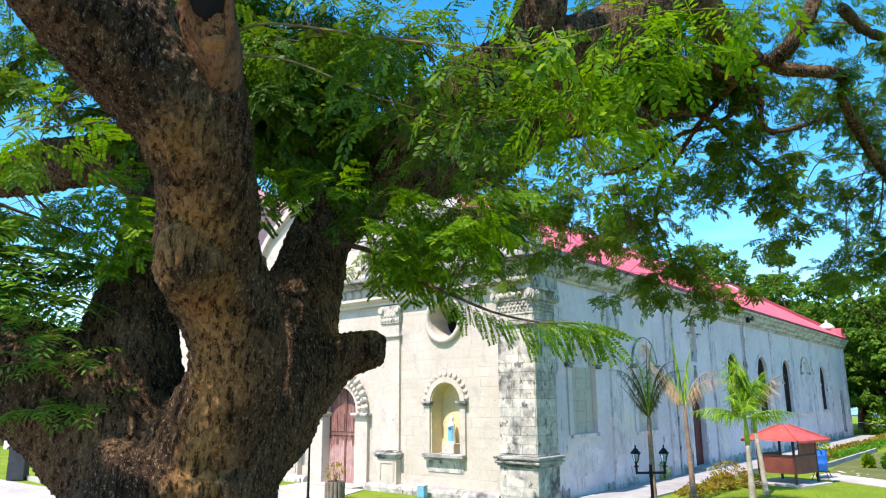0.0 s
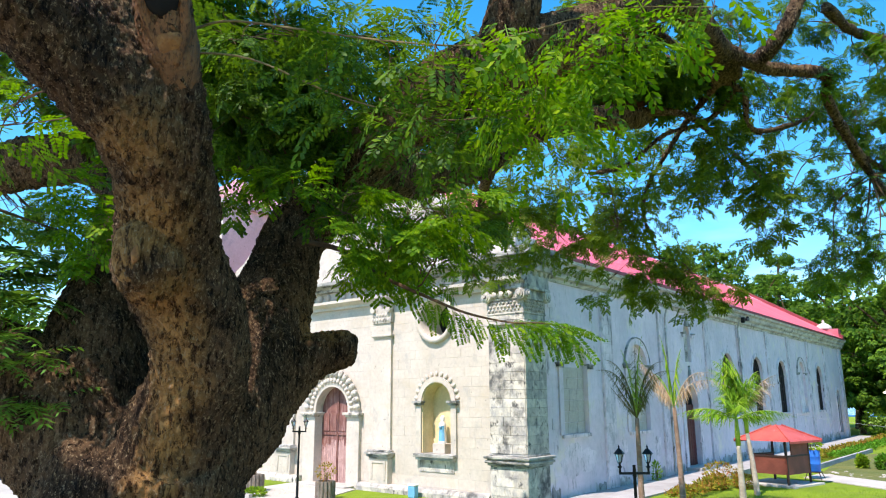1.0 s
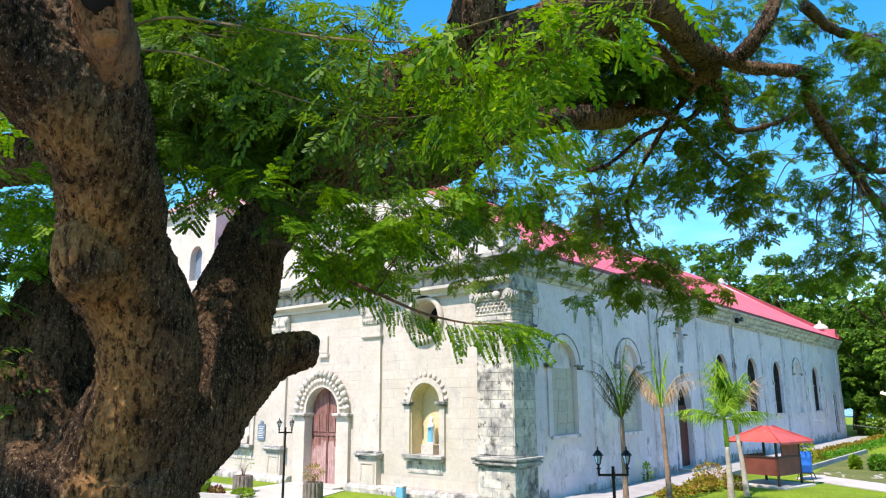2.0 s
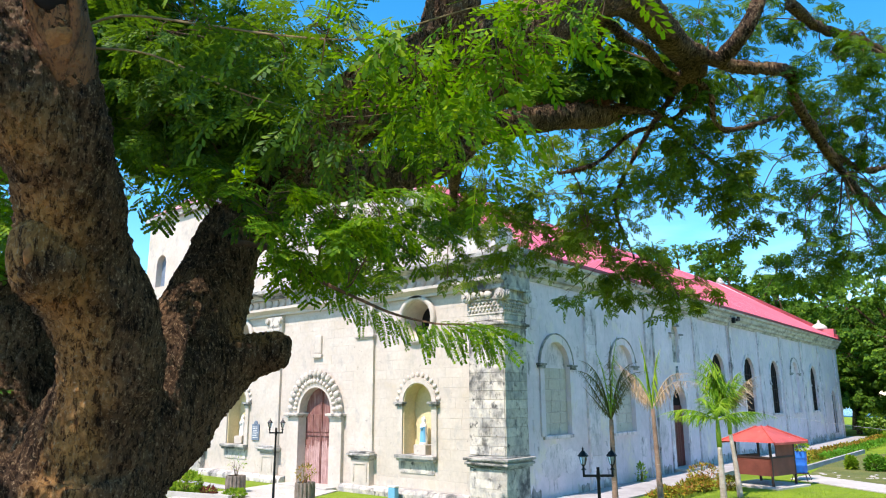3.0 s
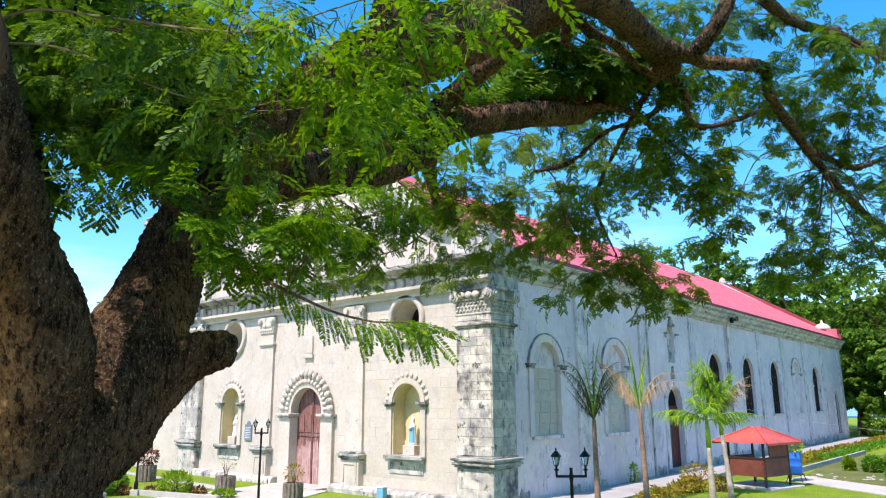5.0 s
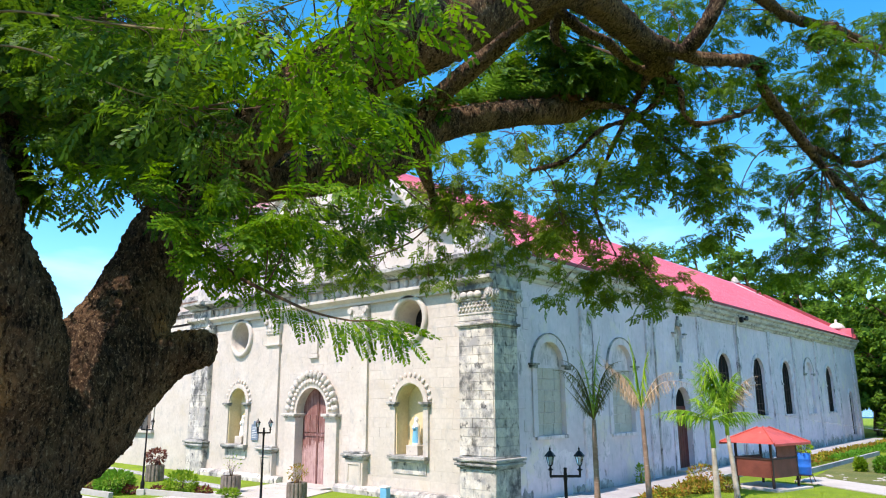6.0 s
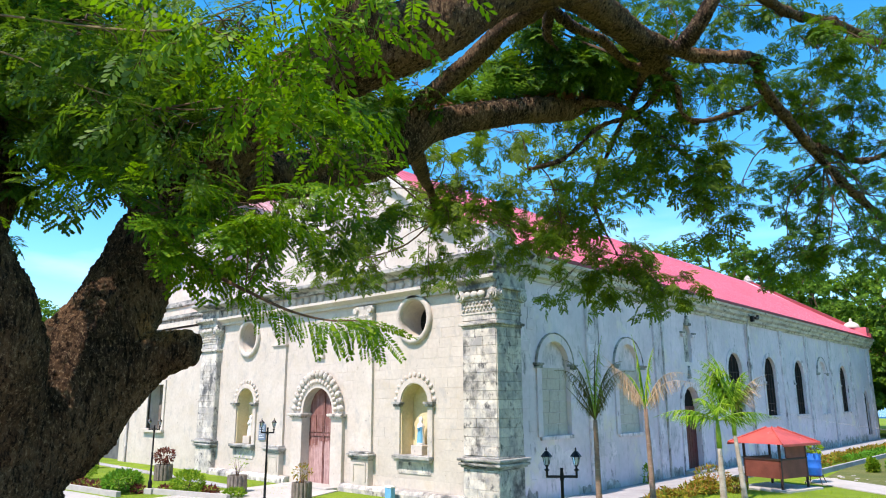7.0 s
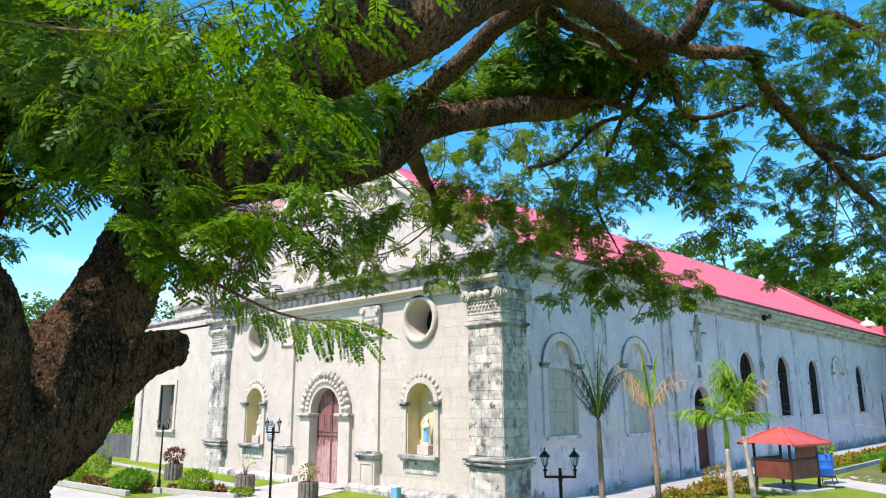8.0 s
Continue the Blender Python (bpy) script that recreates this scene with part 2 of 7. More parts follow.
M_palm_trunk = surface("palm_trunk", (0.30, 0.20, 0.14), (0.19, 0.12, 0.085), 4.0, 0.9, [((0.42, 0.36, 0.30), 0.55, 0.7, 5.0, (0.5, 0.5, 3))], (25, 0.6, 0.02))
M_palm_pale = surface("pale_palm_trunk", (0.45, 0.40, 0.33), (0.32, 0.27, 0.21), 4.0, 0.9, [((0.22, 0.18, 0.14), 0.55, 0.7, 5.0, (0.5, 0.5, 3))], (25, 0.6, 0.02))
M_shaft = surface("green_crownshaft", (0.33, 0.46, 0.05), (0.24, 0.36, 0.035), 3.0, 0.45, (), None)
M_white = surface("white_paint", (0.80, 0.79, 0.76), (0.72, 0.71, 0.68), 3.0, 0.5, (), None)
M_sash = surface("sky_blue_paint", (0.15, 0.42, 0.62), (0.12, 0.36, 0.56), 3.0, 0.5, (), None)
M_slate = surface("blue_grey_board", (0.17, 0.22, 0.28), (0.13, 0.17, 0.22), 3.0, 0.5, (), None)
M_log = surface("log_pot", (0.24, 0.20, 0.16), (0.14, 0.115, 0.09), 6.0, 0.9, [((0.07, 0.06, 0.05), 0.55, 0.7, 8.0, (2, 2, 0.3))], (25, 0.7, 0.02))
M_wallstone = surface("dark_garden_wall", (0.13, 0.13, 0.13), (0.07, 0.075, 0.075), 1.5, 0.95)
M_black = surface("dark_grey_casing", (0.045, 0.05, 0.058), (0.03, 0.035, 0.04), 4.0, 0.6)
M_leaf = leafy("rain_tree_leaf", [(0.016, 0.050, 0.014), (0.030, 0.085, 0.016), (0.058, 0.136, 0.011), (0.115, 0.21, 0.010)], 0.42, 0.33, (0.19, 0.38, 0.003))
# Lighter copies of rain_tree_leaf: sunlit and backlit looks put into the colour.
M_leaf_lit = leafy("lit_leaf", [(0.024, 0.085, 0.004), (0.046, 0.135, 0.004), (0.084, 0.205, 0.005), (0.19, 0.31, 0.006)], 0.42, 0.42, (0.20, 0.44, 0.0))
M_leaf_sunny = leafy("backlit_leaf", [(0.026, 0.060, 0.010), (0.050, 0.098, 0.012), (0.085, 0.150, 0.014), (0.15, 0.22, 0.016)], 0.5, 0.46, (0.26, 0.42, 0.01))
M_leaf_far = leafy("woodland_leaf", [(0.017, 0.056, 0.010), (0.034, 0.095, 0.012), (0.066, 0.155, 0.014), (0.13, 0.24, 0.018)], 0.6, 0.3, (0.18, 0.38, 0.01))
M_fern = leafy("fern_leaf", [(0.04, 0.13, 0.02), (0.08, 0.22, 0.03), (0.15, 0.32, 0.05)], 0.35, 0.3)
M_palm = leafy("palm_frond_green", [(0.06, 0.17, 0.012), (0.13, 0.27, 0.016), (0.28, 0.42, 0.03)], 0.4, 0.35)
M_palm_dry = leafy("palm_frond_dry", [(0.36, 0.26, 0.21), (0.46, 0.37, 0.32), (0.28, 0.20, 0.15)], 0.7, 0.2, (0.45, 0.34, 0.26))
M_palm_brown = leafy("palm_frond_browning", [(0.07, 0.09, 0.03), (0.12, 0.10, 0.05), (0.06, 0.12, 0.02)], 0.6, 0.25, (0.2, 0.2, 0.05))
M_root = leafy("dry_root", [(0.16, 0.075, 0.04), (0.26, 0.13, 0.07), (0.10, 0.05, 0.03)], 0.8, 0.1, (0.3, 0.15, 0.08))
M_croton = leafy("croton_leaf", [(0.07, 0.15, 0.015), (0.32, 0.28, 0.03), (0.28, 0.09, 0.03), (0.12, 0.20, 0.02)], 0.4, 0.35, (0.35, 0.28, 0.03))
M_shrub = leafy("shrub_leaf", [(0.07, 0.17, 0.012), (0.14, 0.26, 0.016), (0.26, 0.33, 0.025)], 0.45, 0.35)
M_box_leaf = leafy("clipped_shrub_leaf", [(0.04, 0.14, 0.012), (0.06, 0.20, 0.018), (0.09, 0.25, 0.02)], 0.45, 0.3)
M_red_leaf = leafy("dark_red_leaf", [(0.10, 0.03, 0.03), (0.16, 0.05, 0.04), (0.08, 0.05, 0.03)], 0.45, 0.25, (0.3, 0.06, 0.05))
M_glass, nt_, b_ = material("lantern_glass", 0.08, 0, 0.5)
b_.inputs["Base Color"].default_value = (0.85, 0.87, 0.88, 1)
b_.inputs["Transmission Weight"].default_value = 0.7


# ---------------------------------------------------------------- mesh helpers
def thing(name, place, label, category, group="", kind="", turn=0.0):
    e = new(name)
    e.empty_display_size = 0.2
    e.location, e.rotation_euler = place, (0, 0, radians(turn))
    return tagged(e, label, category, group, kind)


def mesh_of(name, bm, *mats, smooth=False):
    me = bpy.data.meshes.new(name)
    bmesh.ops.recalc_face_normals(bm, faces=bm.faces[:])
    bm.to_mesh(me)
    bm.free()
    for m in mats:
        me.materials.append(m)
    if smooth:
        me.shade_smooth()
    return me


def part(name, bm, mat, parent, label="", smooth=False, kind=""):
    me = bm if isinstance(bm, bpy.types.Mesh) else mesh_of(name, bm, mat, smooth=smooth)
    ob = new(name, me)
    ob.parent = parent
    return tagged(ob, label, "", "", kind)


def alone(name, bm, mat, label, category, group="", kind="", smooth=False):
    me = bm if isinstance(bm, bpy.types.Mesh) else mesh_of(name, bm, mat, smooth=smooth)
    return tagged(new(name, me), label, category, group, kind)


def box(bm, x0, x1, y0, y1, z0, z1, bevel=0.0):
    r = bmesh.ops.create_cube(bm, size=1.0, matrix=Matrix.Translation(((x0 + x1) / 2, (y0 + y1) / 2, (z0 + z1) / 2)) @ Matrix.Diagonal((x1 - x0, y1 - y0, z1 - z0, 1)))
    if bevel:
        vs = set(r["verts"])
        es = [e for e in bm.edges if e.verts[0] in vs and e.verts[1] in vs]
        bmesh.ops.bevel(bm, geom=es, offset=bevel, segments=2, affect="EDGES", profile=0.6)
    return bm


def boxed(*dims, bevel=0.0):
    return box(bmesh.new(), *dims, bevel=bevel)


def prism(bm, points, along):
    """A flat outline, pushed along a vector into a solid."""
    along = Vector(along)
    a = [bm.verts.new(p) for p in points]
    b = [bm.verts.new(Vector(p) + along) for p in points]
    n = len(a)
    bm.faces.new(a)
    bm.faces.new(b[::-1])
    for i in range(n):
        bm.faces.new((a[i], a[(i + 1) % n], b[(i + 1) % n], b[i]))
    return bm


def lathe(bm, profile, n=16, centre=(0, 0, 0), flutes=0, depth=0.0):
    cx, cy, cz = centre
    rings = []
    for r, z in profile:
        ring = []
        for k in range(n):
            a = 2 * math.pi * k / n
            rr = r * (1 - depth * (0.5 + 0.5 * math.cos(flutes * a))) if flutes else r
            ring.append(bm.verts.new((cx + rr * math.cos(a), cy + rr * math.sin(a), cz + z)))
        rings.append(ring)
    for p, q in zip(rings, rings[1:]):
        for k in range(n):
            bm.faces.new((p[k], p[(k + 1) % n], q[(k + 1) % n], q[k]))
    bm.faces.new(rings[0][::-1])
    bm.faces.new(rings[-1])
    return bm


def spline(points, n):
    """Points along a smooth curve through (place, radius) pairs."""
    P = [np.array((*p, r)) for p, r in points]
    P = [2 * P[0] - P[1]] + P + [2 * P[-1] - P[-2]]
    out = []
    for i in range(1, len(P) - 2):
        for k in range(n):
            t = k / n
            out.append(0.5 * (2 * P[i] + (P[i + 1] - P[i - 1]) * t + (2 * P[i - 1] - 5 * P[i] + 4 * P[i + 1] - P[i + 2]) * t * t
                              + (3 * P[i] - P[i - 1] - 3 * P[i + 1] + P[i + 2]) * t ** 3))
    out.append(P[-2])
    return [(Vector(q[:3]), max(0.003, float(q[3]))) for q in out]


def tube(bm, pts, n=8):
    """A tube along (place, radius) pairs."""
    rings, side = [], Vector((0.31, 0.17, 0.93))
    for i, (p, r) in enumerate(pts):
        d = (pts[min(i + 1, len(pts) - 1)][0] - pts[max(i - 1, 0)][0]).normalized()
        u = side - d * side.dot(d)
        u = u.normalized() if u.length > 0.1 else d.orthogonal().normalized()
        side = u
        v = d.cross(u)
        rings.append([bm.verts.new(p + r * (math.cos(2 * math.pi * k / n) * u + math.sin(2 * math.pi * k / n) * v)) for k in range(n)])
    for a, b in zip(rings, rings[1:]):
        for k in range(n):
            bm.faces.new((a[k], a[(k + 1) % n], b[(k + 1) % n], b[k]))
    bm.faces.new(rings[0][::-1])
    bm.faces.new(rings[-1])
    return bm


def arch(u0, u1, v0, spring, rise=None, n=14):
    """An opening's outline: upright sides and a round head."""
    c, r = (u0 + u1) / 2, (u1 - u0) / 2
    rise = rise or r
    return [(u0, v0), (u1, v0)] + [(c + r * math.cos(math.pi * k / n), spring + rise * math.sin(math.pi * k / n)) for k in range(n + 1)]


def ring_of(c, v, r, n=28):
    return [(c + r * math.cos(2 * math.pi * k / n), v + r * math.sin(2 * math.pi * k / n)) for k in range(n)]


def front(u, d, v):
    """On the church's front: along it, depth inwards, height."""
    return Vector((u, d, v))


def flank(u, d, v):
    """On the church's long side."""
    return Vector((-d, u, v))


def pierced(to, outline, holes, d0, d1):
    """A wall of some thickness with openings through it."""
    bm = bmesh.new()
    loops = [outline] + list(holes)
    flat = [p for l in loops for p in l]
    tris = tessellate_polygon([[Vector((u, v, 0)) for u, v in l] for l in loops])
    a = [bm.verts.new(to(u, d0, v)) for u, v in flat]
    b = [bm.verts.new(to(u, d1, v)) for u, v in flat]
    for i, j, k in tris:
        bm.faces.new((a[i], a[j], a[k]))
        bm.faces.new((b[k], b[j], b[i]))
    s = 0
    for l in loops:
        n = len(l)
        for i in range(n):
            p, q = s + i, s + (i + 1) % n
            bm.faces.new((a[p], a[q], b[q], b[p]))
        s += n
    return bm


def band(to, inner, outer, d0, d1):
    """A raised surround between two outlines with as many points, open at the foot."""
    bm = bmesh.new()
    n = len(inner)
    g = [[bm.verts.new(to(u, d, v)) for u, v in l] for l in (inner, outer) for d in (d0, d1)]
    for i in range(1, n):
        j = (i + 1) % n
        for p, q in ((g[0], g[2]), (g[1], g[3]), (g[0], g[1]), (g[2], g[3])):
            bm.faces.new((p[i], p[j], q[j], q[i]))
    return bm


# A dressed stone block of unit size with chamfered edges, for all courses.
def unit_block():
    bm = bmesh.new()
    c = 0.012
    back = [bm.verts.new((x, 0.5, z)) for x, z in ((-.5, -.5), (.5, -.5), (.5, .5), (-.5, .5))]
    mid = [bm.verts.new((x, -0.3, z)) for x, z in ((-.5, -.5), (.5, -.5), (.5, .5), (-.5, .5))]
    face = [bm.verts.new((x * (1 - 2 * c), -0.5, z * (1 - 3 * c))) for x, z in ((-.5, -.5), (.5, -.5), (.5, .5), (-.5, .5))]
    for p, q in ((back, mid), (mid, face)):
        for k in range(4):
            bm.faces.new((p[k], p[(k + 1) % 4], q[(k + 1) % 4], q[k]))
    bm.faces.new(face)
    return bm


def leaf_template(pinnae, pairs, length, leaflet, width, droop=0.25, seed=0):
    """A twice-feathered leaf along +x, flat in xy: its corners and four-sided leaflets."""
    V, F = [], []
    rng = np.random.default_rng(seed)

    def quad(base, d, ln, w, tilt=0.0):
        d = np.array(d) / np.linalg.norm(d)
        s = np.array((-d[1], d[0], tilt))
        k = len(V)
        V.extend([base, base + d * ln * 0.55 + s * w, base + d * ln, base + d * ln * 0.55 - s * w])
        F.append((k, k + 1, k + 2, k + 3))

    for i in range(pinnae):
        x = length * (0.25 + 0.75 * i / max(1, pinnae - 1))
        pl = length * (0.42 + 0.2 * math.sin(math.pi * (i + 0.7) / pinnae)) * rng.uniform(0.85, 1.1)
        for side in (-1, 1):
            a = rng.uniform(0.75, 1.15)
            dd = np.array((math.cos(a), side * math.sin(a), rng.uniform(-0.25, 0.05)))
            for j in range(pairs):
                t = 0.12 + 0.88 * j / pairs
                b = np.array((x, 0, 0.0)) + dd * pl * t + np.array((0, 0, -0.10 * pl * t * t))
                nn = np.array((-dd[1], dd[0], 0))
                for s2 in (-1, 1):
                    quad(b, dd * rng.uniform(0.3, 0.6) + nn * s2 + np.array((0, 0, rng.uniform(-0.25, 0.15))), leaflet * rng.uniform(0.8, 1.1), width, rng.uniform(-0.35, 0.35))
            quad(np.array((x, 0, 0.0)), dd, pl, 0.003)
    quad(np.zeros(3), (1, 0, 0), length * 1.05, 0.004)
    V = np.array(V)
    V[:, 2] -= droop * (V[:, 0] ** 2 + 1.3 * V[:, 1] ** 2) / length
    return V, np.array(F)


def scattered(name, template, poses, mat):
    """One mesh of a template, or of several in turn, at many poses: rows of (place, forward, up, size)."""
    kinds = template if isinstance(template, list) else [template]
    co, fa, at = [], [], 0
    for i, (p, x, z, s) in enumerate(poses):
        V, F = kinds[i % len(kinds)]
        x = np.array(x, float)
        x /= np.linalg.norm(x)
        y = np.cross(np.array(z, float), x)
        y /= max(1e-6, np.linalg.norm(y))
        co.append(V @ np.array((x, y, np.cross(x, y))) * s + np.array(p))
        fa.append(F + at)
        at += len(V)
    co, fa = np.concatenate(co).astype(np.float32), np.concatenate(fa).astype(np.int32)
    me = bpy.data.meshes.new(name)
    me.vertices.add(len(co))
    me.vertices.foreach_set("co", co.ravel())
    me.loops.add(fa.size)
    me.loops.foreach_set("vertex_index", fa.ravel())
    me.polygons.add(len(fa))
    me.polygons.foreach_set("loop_start", np.arange(0, fa.size, 4, dtype=np.int32))
    me.update(calc_edges=True)
    me.validate()
    me.materials.append(mat)
    return me


def pinna_template(pairs, length, leaflet, width, droop, seed):
    """One feathered leaf along +x with paired oblong leaflets, bending down to its tip."""
    V, F = [], []
    rng = np.random.default_rng(seed)
    for j in range(pairs):
        t = 0.16 + 0.84 * (j + 0.5) / pairs
        ln = leaflet * (0.62 + 0.5 * math.sin(math.pi * min(1, t * 0.95)))
        for side in (-1, 1):
            a = rng.uniform(0.85, 1.2)
            d = np.array((math.cos(a), side * math.sin(a), rng.uniform(-0.35, 0.1)))
            w = np.array((-side * d[1], side * d[0], rng.uniform(-0.4, 0.4))) * width
            b = np.array((length * t, side * 0.004, 0.0))
            k = len(V)
            V += [b, b + d * ln * 0.62 + w, b + d * ln, b + d * ln * 0.62 - w]
            F.append((k, k + 1, k + 2, k + 3))
    k = len(V)
    V += [np.array(p) for p in ((0, 0.004, 0), (length, 0.002, 0), (length, -0.002, 0), (0, -0.004, 0))]
    F.append((k, k + 1, k + 2, k + 3))
    V = np.array(V)
    V[:, 2] -= droop * V[:, 0] ** 2 / length
    return V, np.array(F)


PINNA = [pinna_template(8, 0.40, 0.078, 0.017, d, 80 + k) for k, d in enumerate((0.15, 0.35, 0.55, 0.25, 0.7))]
DANGLE = [pinna_template(13, 0.46, 0.058, 0.0135, d, 90 + k) for k, d in enumerate((0.1, 0.3, 0.2))]
SINGLE = (np.array([(0, 0, 0), (0.45, 0.22, 0.02), (1, 0, -0.12), (0.45, -0.22, 0.02)], float), np.array([(0, 1, 2, 3)]))
BLADE = (np.array([(0, 0.038, 0), (1, 0.008, -0.1), (1, -0.008, -0.1), (0, -0.038, 0)], float), np.array([(0, 1, 2, 3)]))
FINE = [leaf_template(3, 7, 0.38, 0.052, 0.0180, d, k) for k, d in enumerate((0.15, 0.3, 0.4, 0.2))]
SMALL = [leaf_template(3, 5, 0.34, 0.064, 0.0245, d, 40 + k) for k, d in enumerate((0.12, 0.3, 0.45, 0.2))]
FAR_LEAF = [leaf_template(1, 2, 0.42, 0.25, 0.085, d, 60 + k) for k, d in enumerate((0.2, 0.5, 0.35))]


def in_ball(rng, flat=0.75):
    while True:
        p = rng.uniform(-1, 1, 3)
        if p @ p <= 1:
            return p * (1, 1, flat)


def clumps(rng, centres, per, size=1.0, spread=1.0):
    """Leaf poses in and round clumps: (x, y, z, radius)."""
    out = []
    for cx, cy, cz, r in centres:
        for _ in range(max(3, int(per * (r / 0.5) ** 2))):
            o = in_ball(rng) * r * spread * 1.15
            d = np.array((o[0], o[1], o[2] * 0.3 - 0.10 * r)) + rng.normal(0, 0.35 * r, 3)
            up = rng.normal(0, 0.32, 3) + (0, 0, 1)
            out.append((np.array((cx, cy, cz)) + o, d, up, size * rng.uniform(0.7, 1.25)))
    return out


def tufted(rng, centres, tufts, per, size=1.0, tight=0.36):
    """Leaves in small tufts round each clump, with gaps between: poses, and the tufts' own places."""
    out, spots = [], []
    for cx, cy, cz, r in centres:
        for _ in range(max(2, round(tufts * (r / 0.6) ** 2))):
            o = in_ball(rng, 0.8)
            o = o / max(0.3, np.linalg.norm(o)) ** 0.4 * r * 1.2
            c = np.array((cx, cy, cz)) + o
            k = tight * r * rng.uniform(0.7, 1.35)
            spots.append((Vector((cx, cy, cz)), Vector(c)))
            for _ in range(int(per * rng.uniform(0.6, 1.4))):
                q = in_ball(rng, 0.55) * k
                d = np.array((q[0] + 0.35 * o[0], q[1] + 0.35 * o[1], q[2] * 0.3 - 0.12 * k)) + rng.normal(0, 0.4 * k, 3)
                out.append((c + q, d, rng.normal(0, 0.36, 3) + (0, 0, 1), size * rng.uniform(0.7, 1.25)))
    return out, spots

# ---------------------------------------------------------------- ground
def sheet(name, outline, z0, z1, mat, label, category):
    bm = prism(bmesh.new(), [(x, y, z0) for x, y in outline], (0, 0, z1 - z0))
    return alone(name, bm, mat, label, category, kind="structure")


def rolling_ground():
    bm = bmesh.new()
    xs = [-3000, -600, -200, -80, -45, -30, -20, -10, -4, 0, 3, 6, 9, 14, 20, 30, 45, 80, 200, 600, 3000]
    ys = [-3000, -600, -150, -60, -30, -15, -8, -4, 0, 5, 10, 20, 30, 40, 55, 75, 100, 130, 160]
    g = [[bm.verts.new((x, y, 0 if abs(x) < 60 and y < 90 else -0.6)) for x in xs] for y in ys]
    for a, b in zip(g, g[1:]):
        for k in range(len(xs) - 1):
            bm.faces.new((a[k], a[k + 1], b[k + 1], b[k]))
    return bm


alone("ground", rolling_ground(), M_grass, "bright green lawn round the church, patchy in places", "ground", kind="structure")
sheet("water", [(-3000, 158), (3000, 158), (3000, 4000), (-3000, 4000)], -0.9, -0.3, M_water, "blue sea behind the trees", "water")
sheet("pavement_plaza", [(-60, -8.4), (-20.5, -8.1), (-13.0, -7.5), (-12.2, -7.6), (-12.2, -16), (-60, -30)], -0.1, 0.03, M_concrete, "sunlit pale concrete forecourt", "pavement")
# unseen stretch added so that pale concrete bounces warm light up the bark
sheet("pavement_street", [(-12.15, -16.5), (7.5, -19.5), (9.5, -23.5), (14, -40), (20, -70), (-60, -70), (-60, -30.2), (-12.15, -16.6)], -0.1, 0.03, M_concrete, "unseen stretch of pale concrete forecourt, added to bounce light on the tree", "pavement")
sheet("pavement_door", [(-12.0, -0.45), (-8.0, -0.45), (-6.6, -4.0), (-6.0, -9.5), (-11.6, -9.5), (-11.6, -3.4)], -0.1, 0.035, M_concrete, "pale concrete path to the church door", "pavement")
sheet("pavement_strip", [(-30.0, -1.25), (-12.1, -2.3), (-12.1, -2.95), (-30.0, -1.8)], -0.1, 0.03, M_path, "narrow grey paved strip across the lawn", "pavement")
sheet("pavement_side", [(0.25, 0.6), (2.3, 0.6), (2.5, 20), (3.0, 56), (0.25, 56)], -0.1, 0.07, M_path, "grey paved walkway along the church wall", "pavement")
sheet("pavement_right", [(5.2, 14.9), (13, 9.2), (30, 2.0), (30, 4.6), (13, 12.0), (5.4, 17.2)], -0.1, 0.04, M_concrete, "pale concrete garden path", "pavement")
sheet("ground_dry", [(5.4, 17.4), (13, 12.3), (30, 5.0), (40, 30), (12, 46), (4.2, 30)], -0.1, 0.02, M_dry, "patchy dry lawn", "ground")
# unseen: keeps green lawn bounce off the trunk and warms it
sheet("ground_bounce", [(9.7, -23.5), (8.0, -19.6), (3.5, -18.9), (3.0, -14.5), (8.0, -11.5), (16, -10.0), (30, -12), (34, -45), (14.4, -40)], -0.1, 0.02, M_bounce_earth, "unseen brown earth under the great tree, added for warmer bounce light", "ground")
bm = bmesh.new()
for (xa, ya), (xb, yb) in (((2.55, 12.6), (3.05, 56)), ((4.7, 18.6), (4.9, 34))):
    d = Vector((xb - xa, yb - ya, 0))
    n = Vector((d.y, -d.x, 0)).normalized() * 0.16
    prism(bm, [(xa, ya, -0.1), (xa + n.x, ya + n.y, -0.1), (xa + n.x, ya + n.y, 0.24), (xa, ya, 0.24)], d)
alone("kerb", bm, M_path, "low grey concrete kerbs beside the beds", "kerb", kind="structure")

# ---------------------------------------------------------------- church
L = -20.0                      # the front runs from x = L to 0, the long side from y = 0 to Y
Y = 55.0
C = L / 2
church = thing("church", (0, 0, 0), "old white limestone church with a red roof, weathered grey in places", "church")

# front wall
DOOR = arch(C - 1.08, C + 1.08, 0.05, 3.12)
NICHES = [(-4.05, 0.74), (-15.95, 0.74)]
ROUNDS = [(-4.08, 6.72), (-15.92, 6.72)]
holes = [DOOR] + [arch(c - h, c + h, 1.55, 3.5) for c, h in NICHES] + [ring_of(c, v, 0.74) for c, v in ROUNDS]
front_wall = part("front_wall", pierced(front, [(L, -0.3), (0, -0.3), (0, 8.8), (L, 8.8)], holes, 0.0, 1.2), M_mortar, church, "limestone front wall in courses")

# gable over the front, with curved shoulders
def gable_line():
    half = [(-9.2, 8.8), (-9.2, 9.7), (-8.6, 9.75), (-7.7, 9.95), (-6.9, 10.35), (-6.2, 10.95), (-5.6, 11.7), (-4.6, 12.35), (-3.4, 13.25), (-2.0, 14.35), (-0.9, 15.3), (0, 16.0)]
    return [(C + x, z) for x, z in half] + [(C - x, z) for x, z in half[-2::-1]]


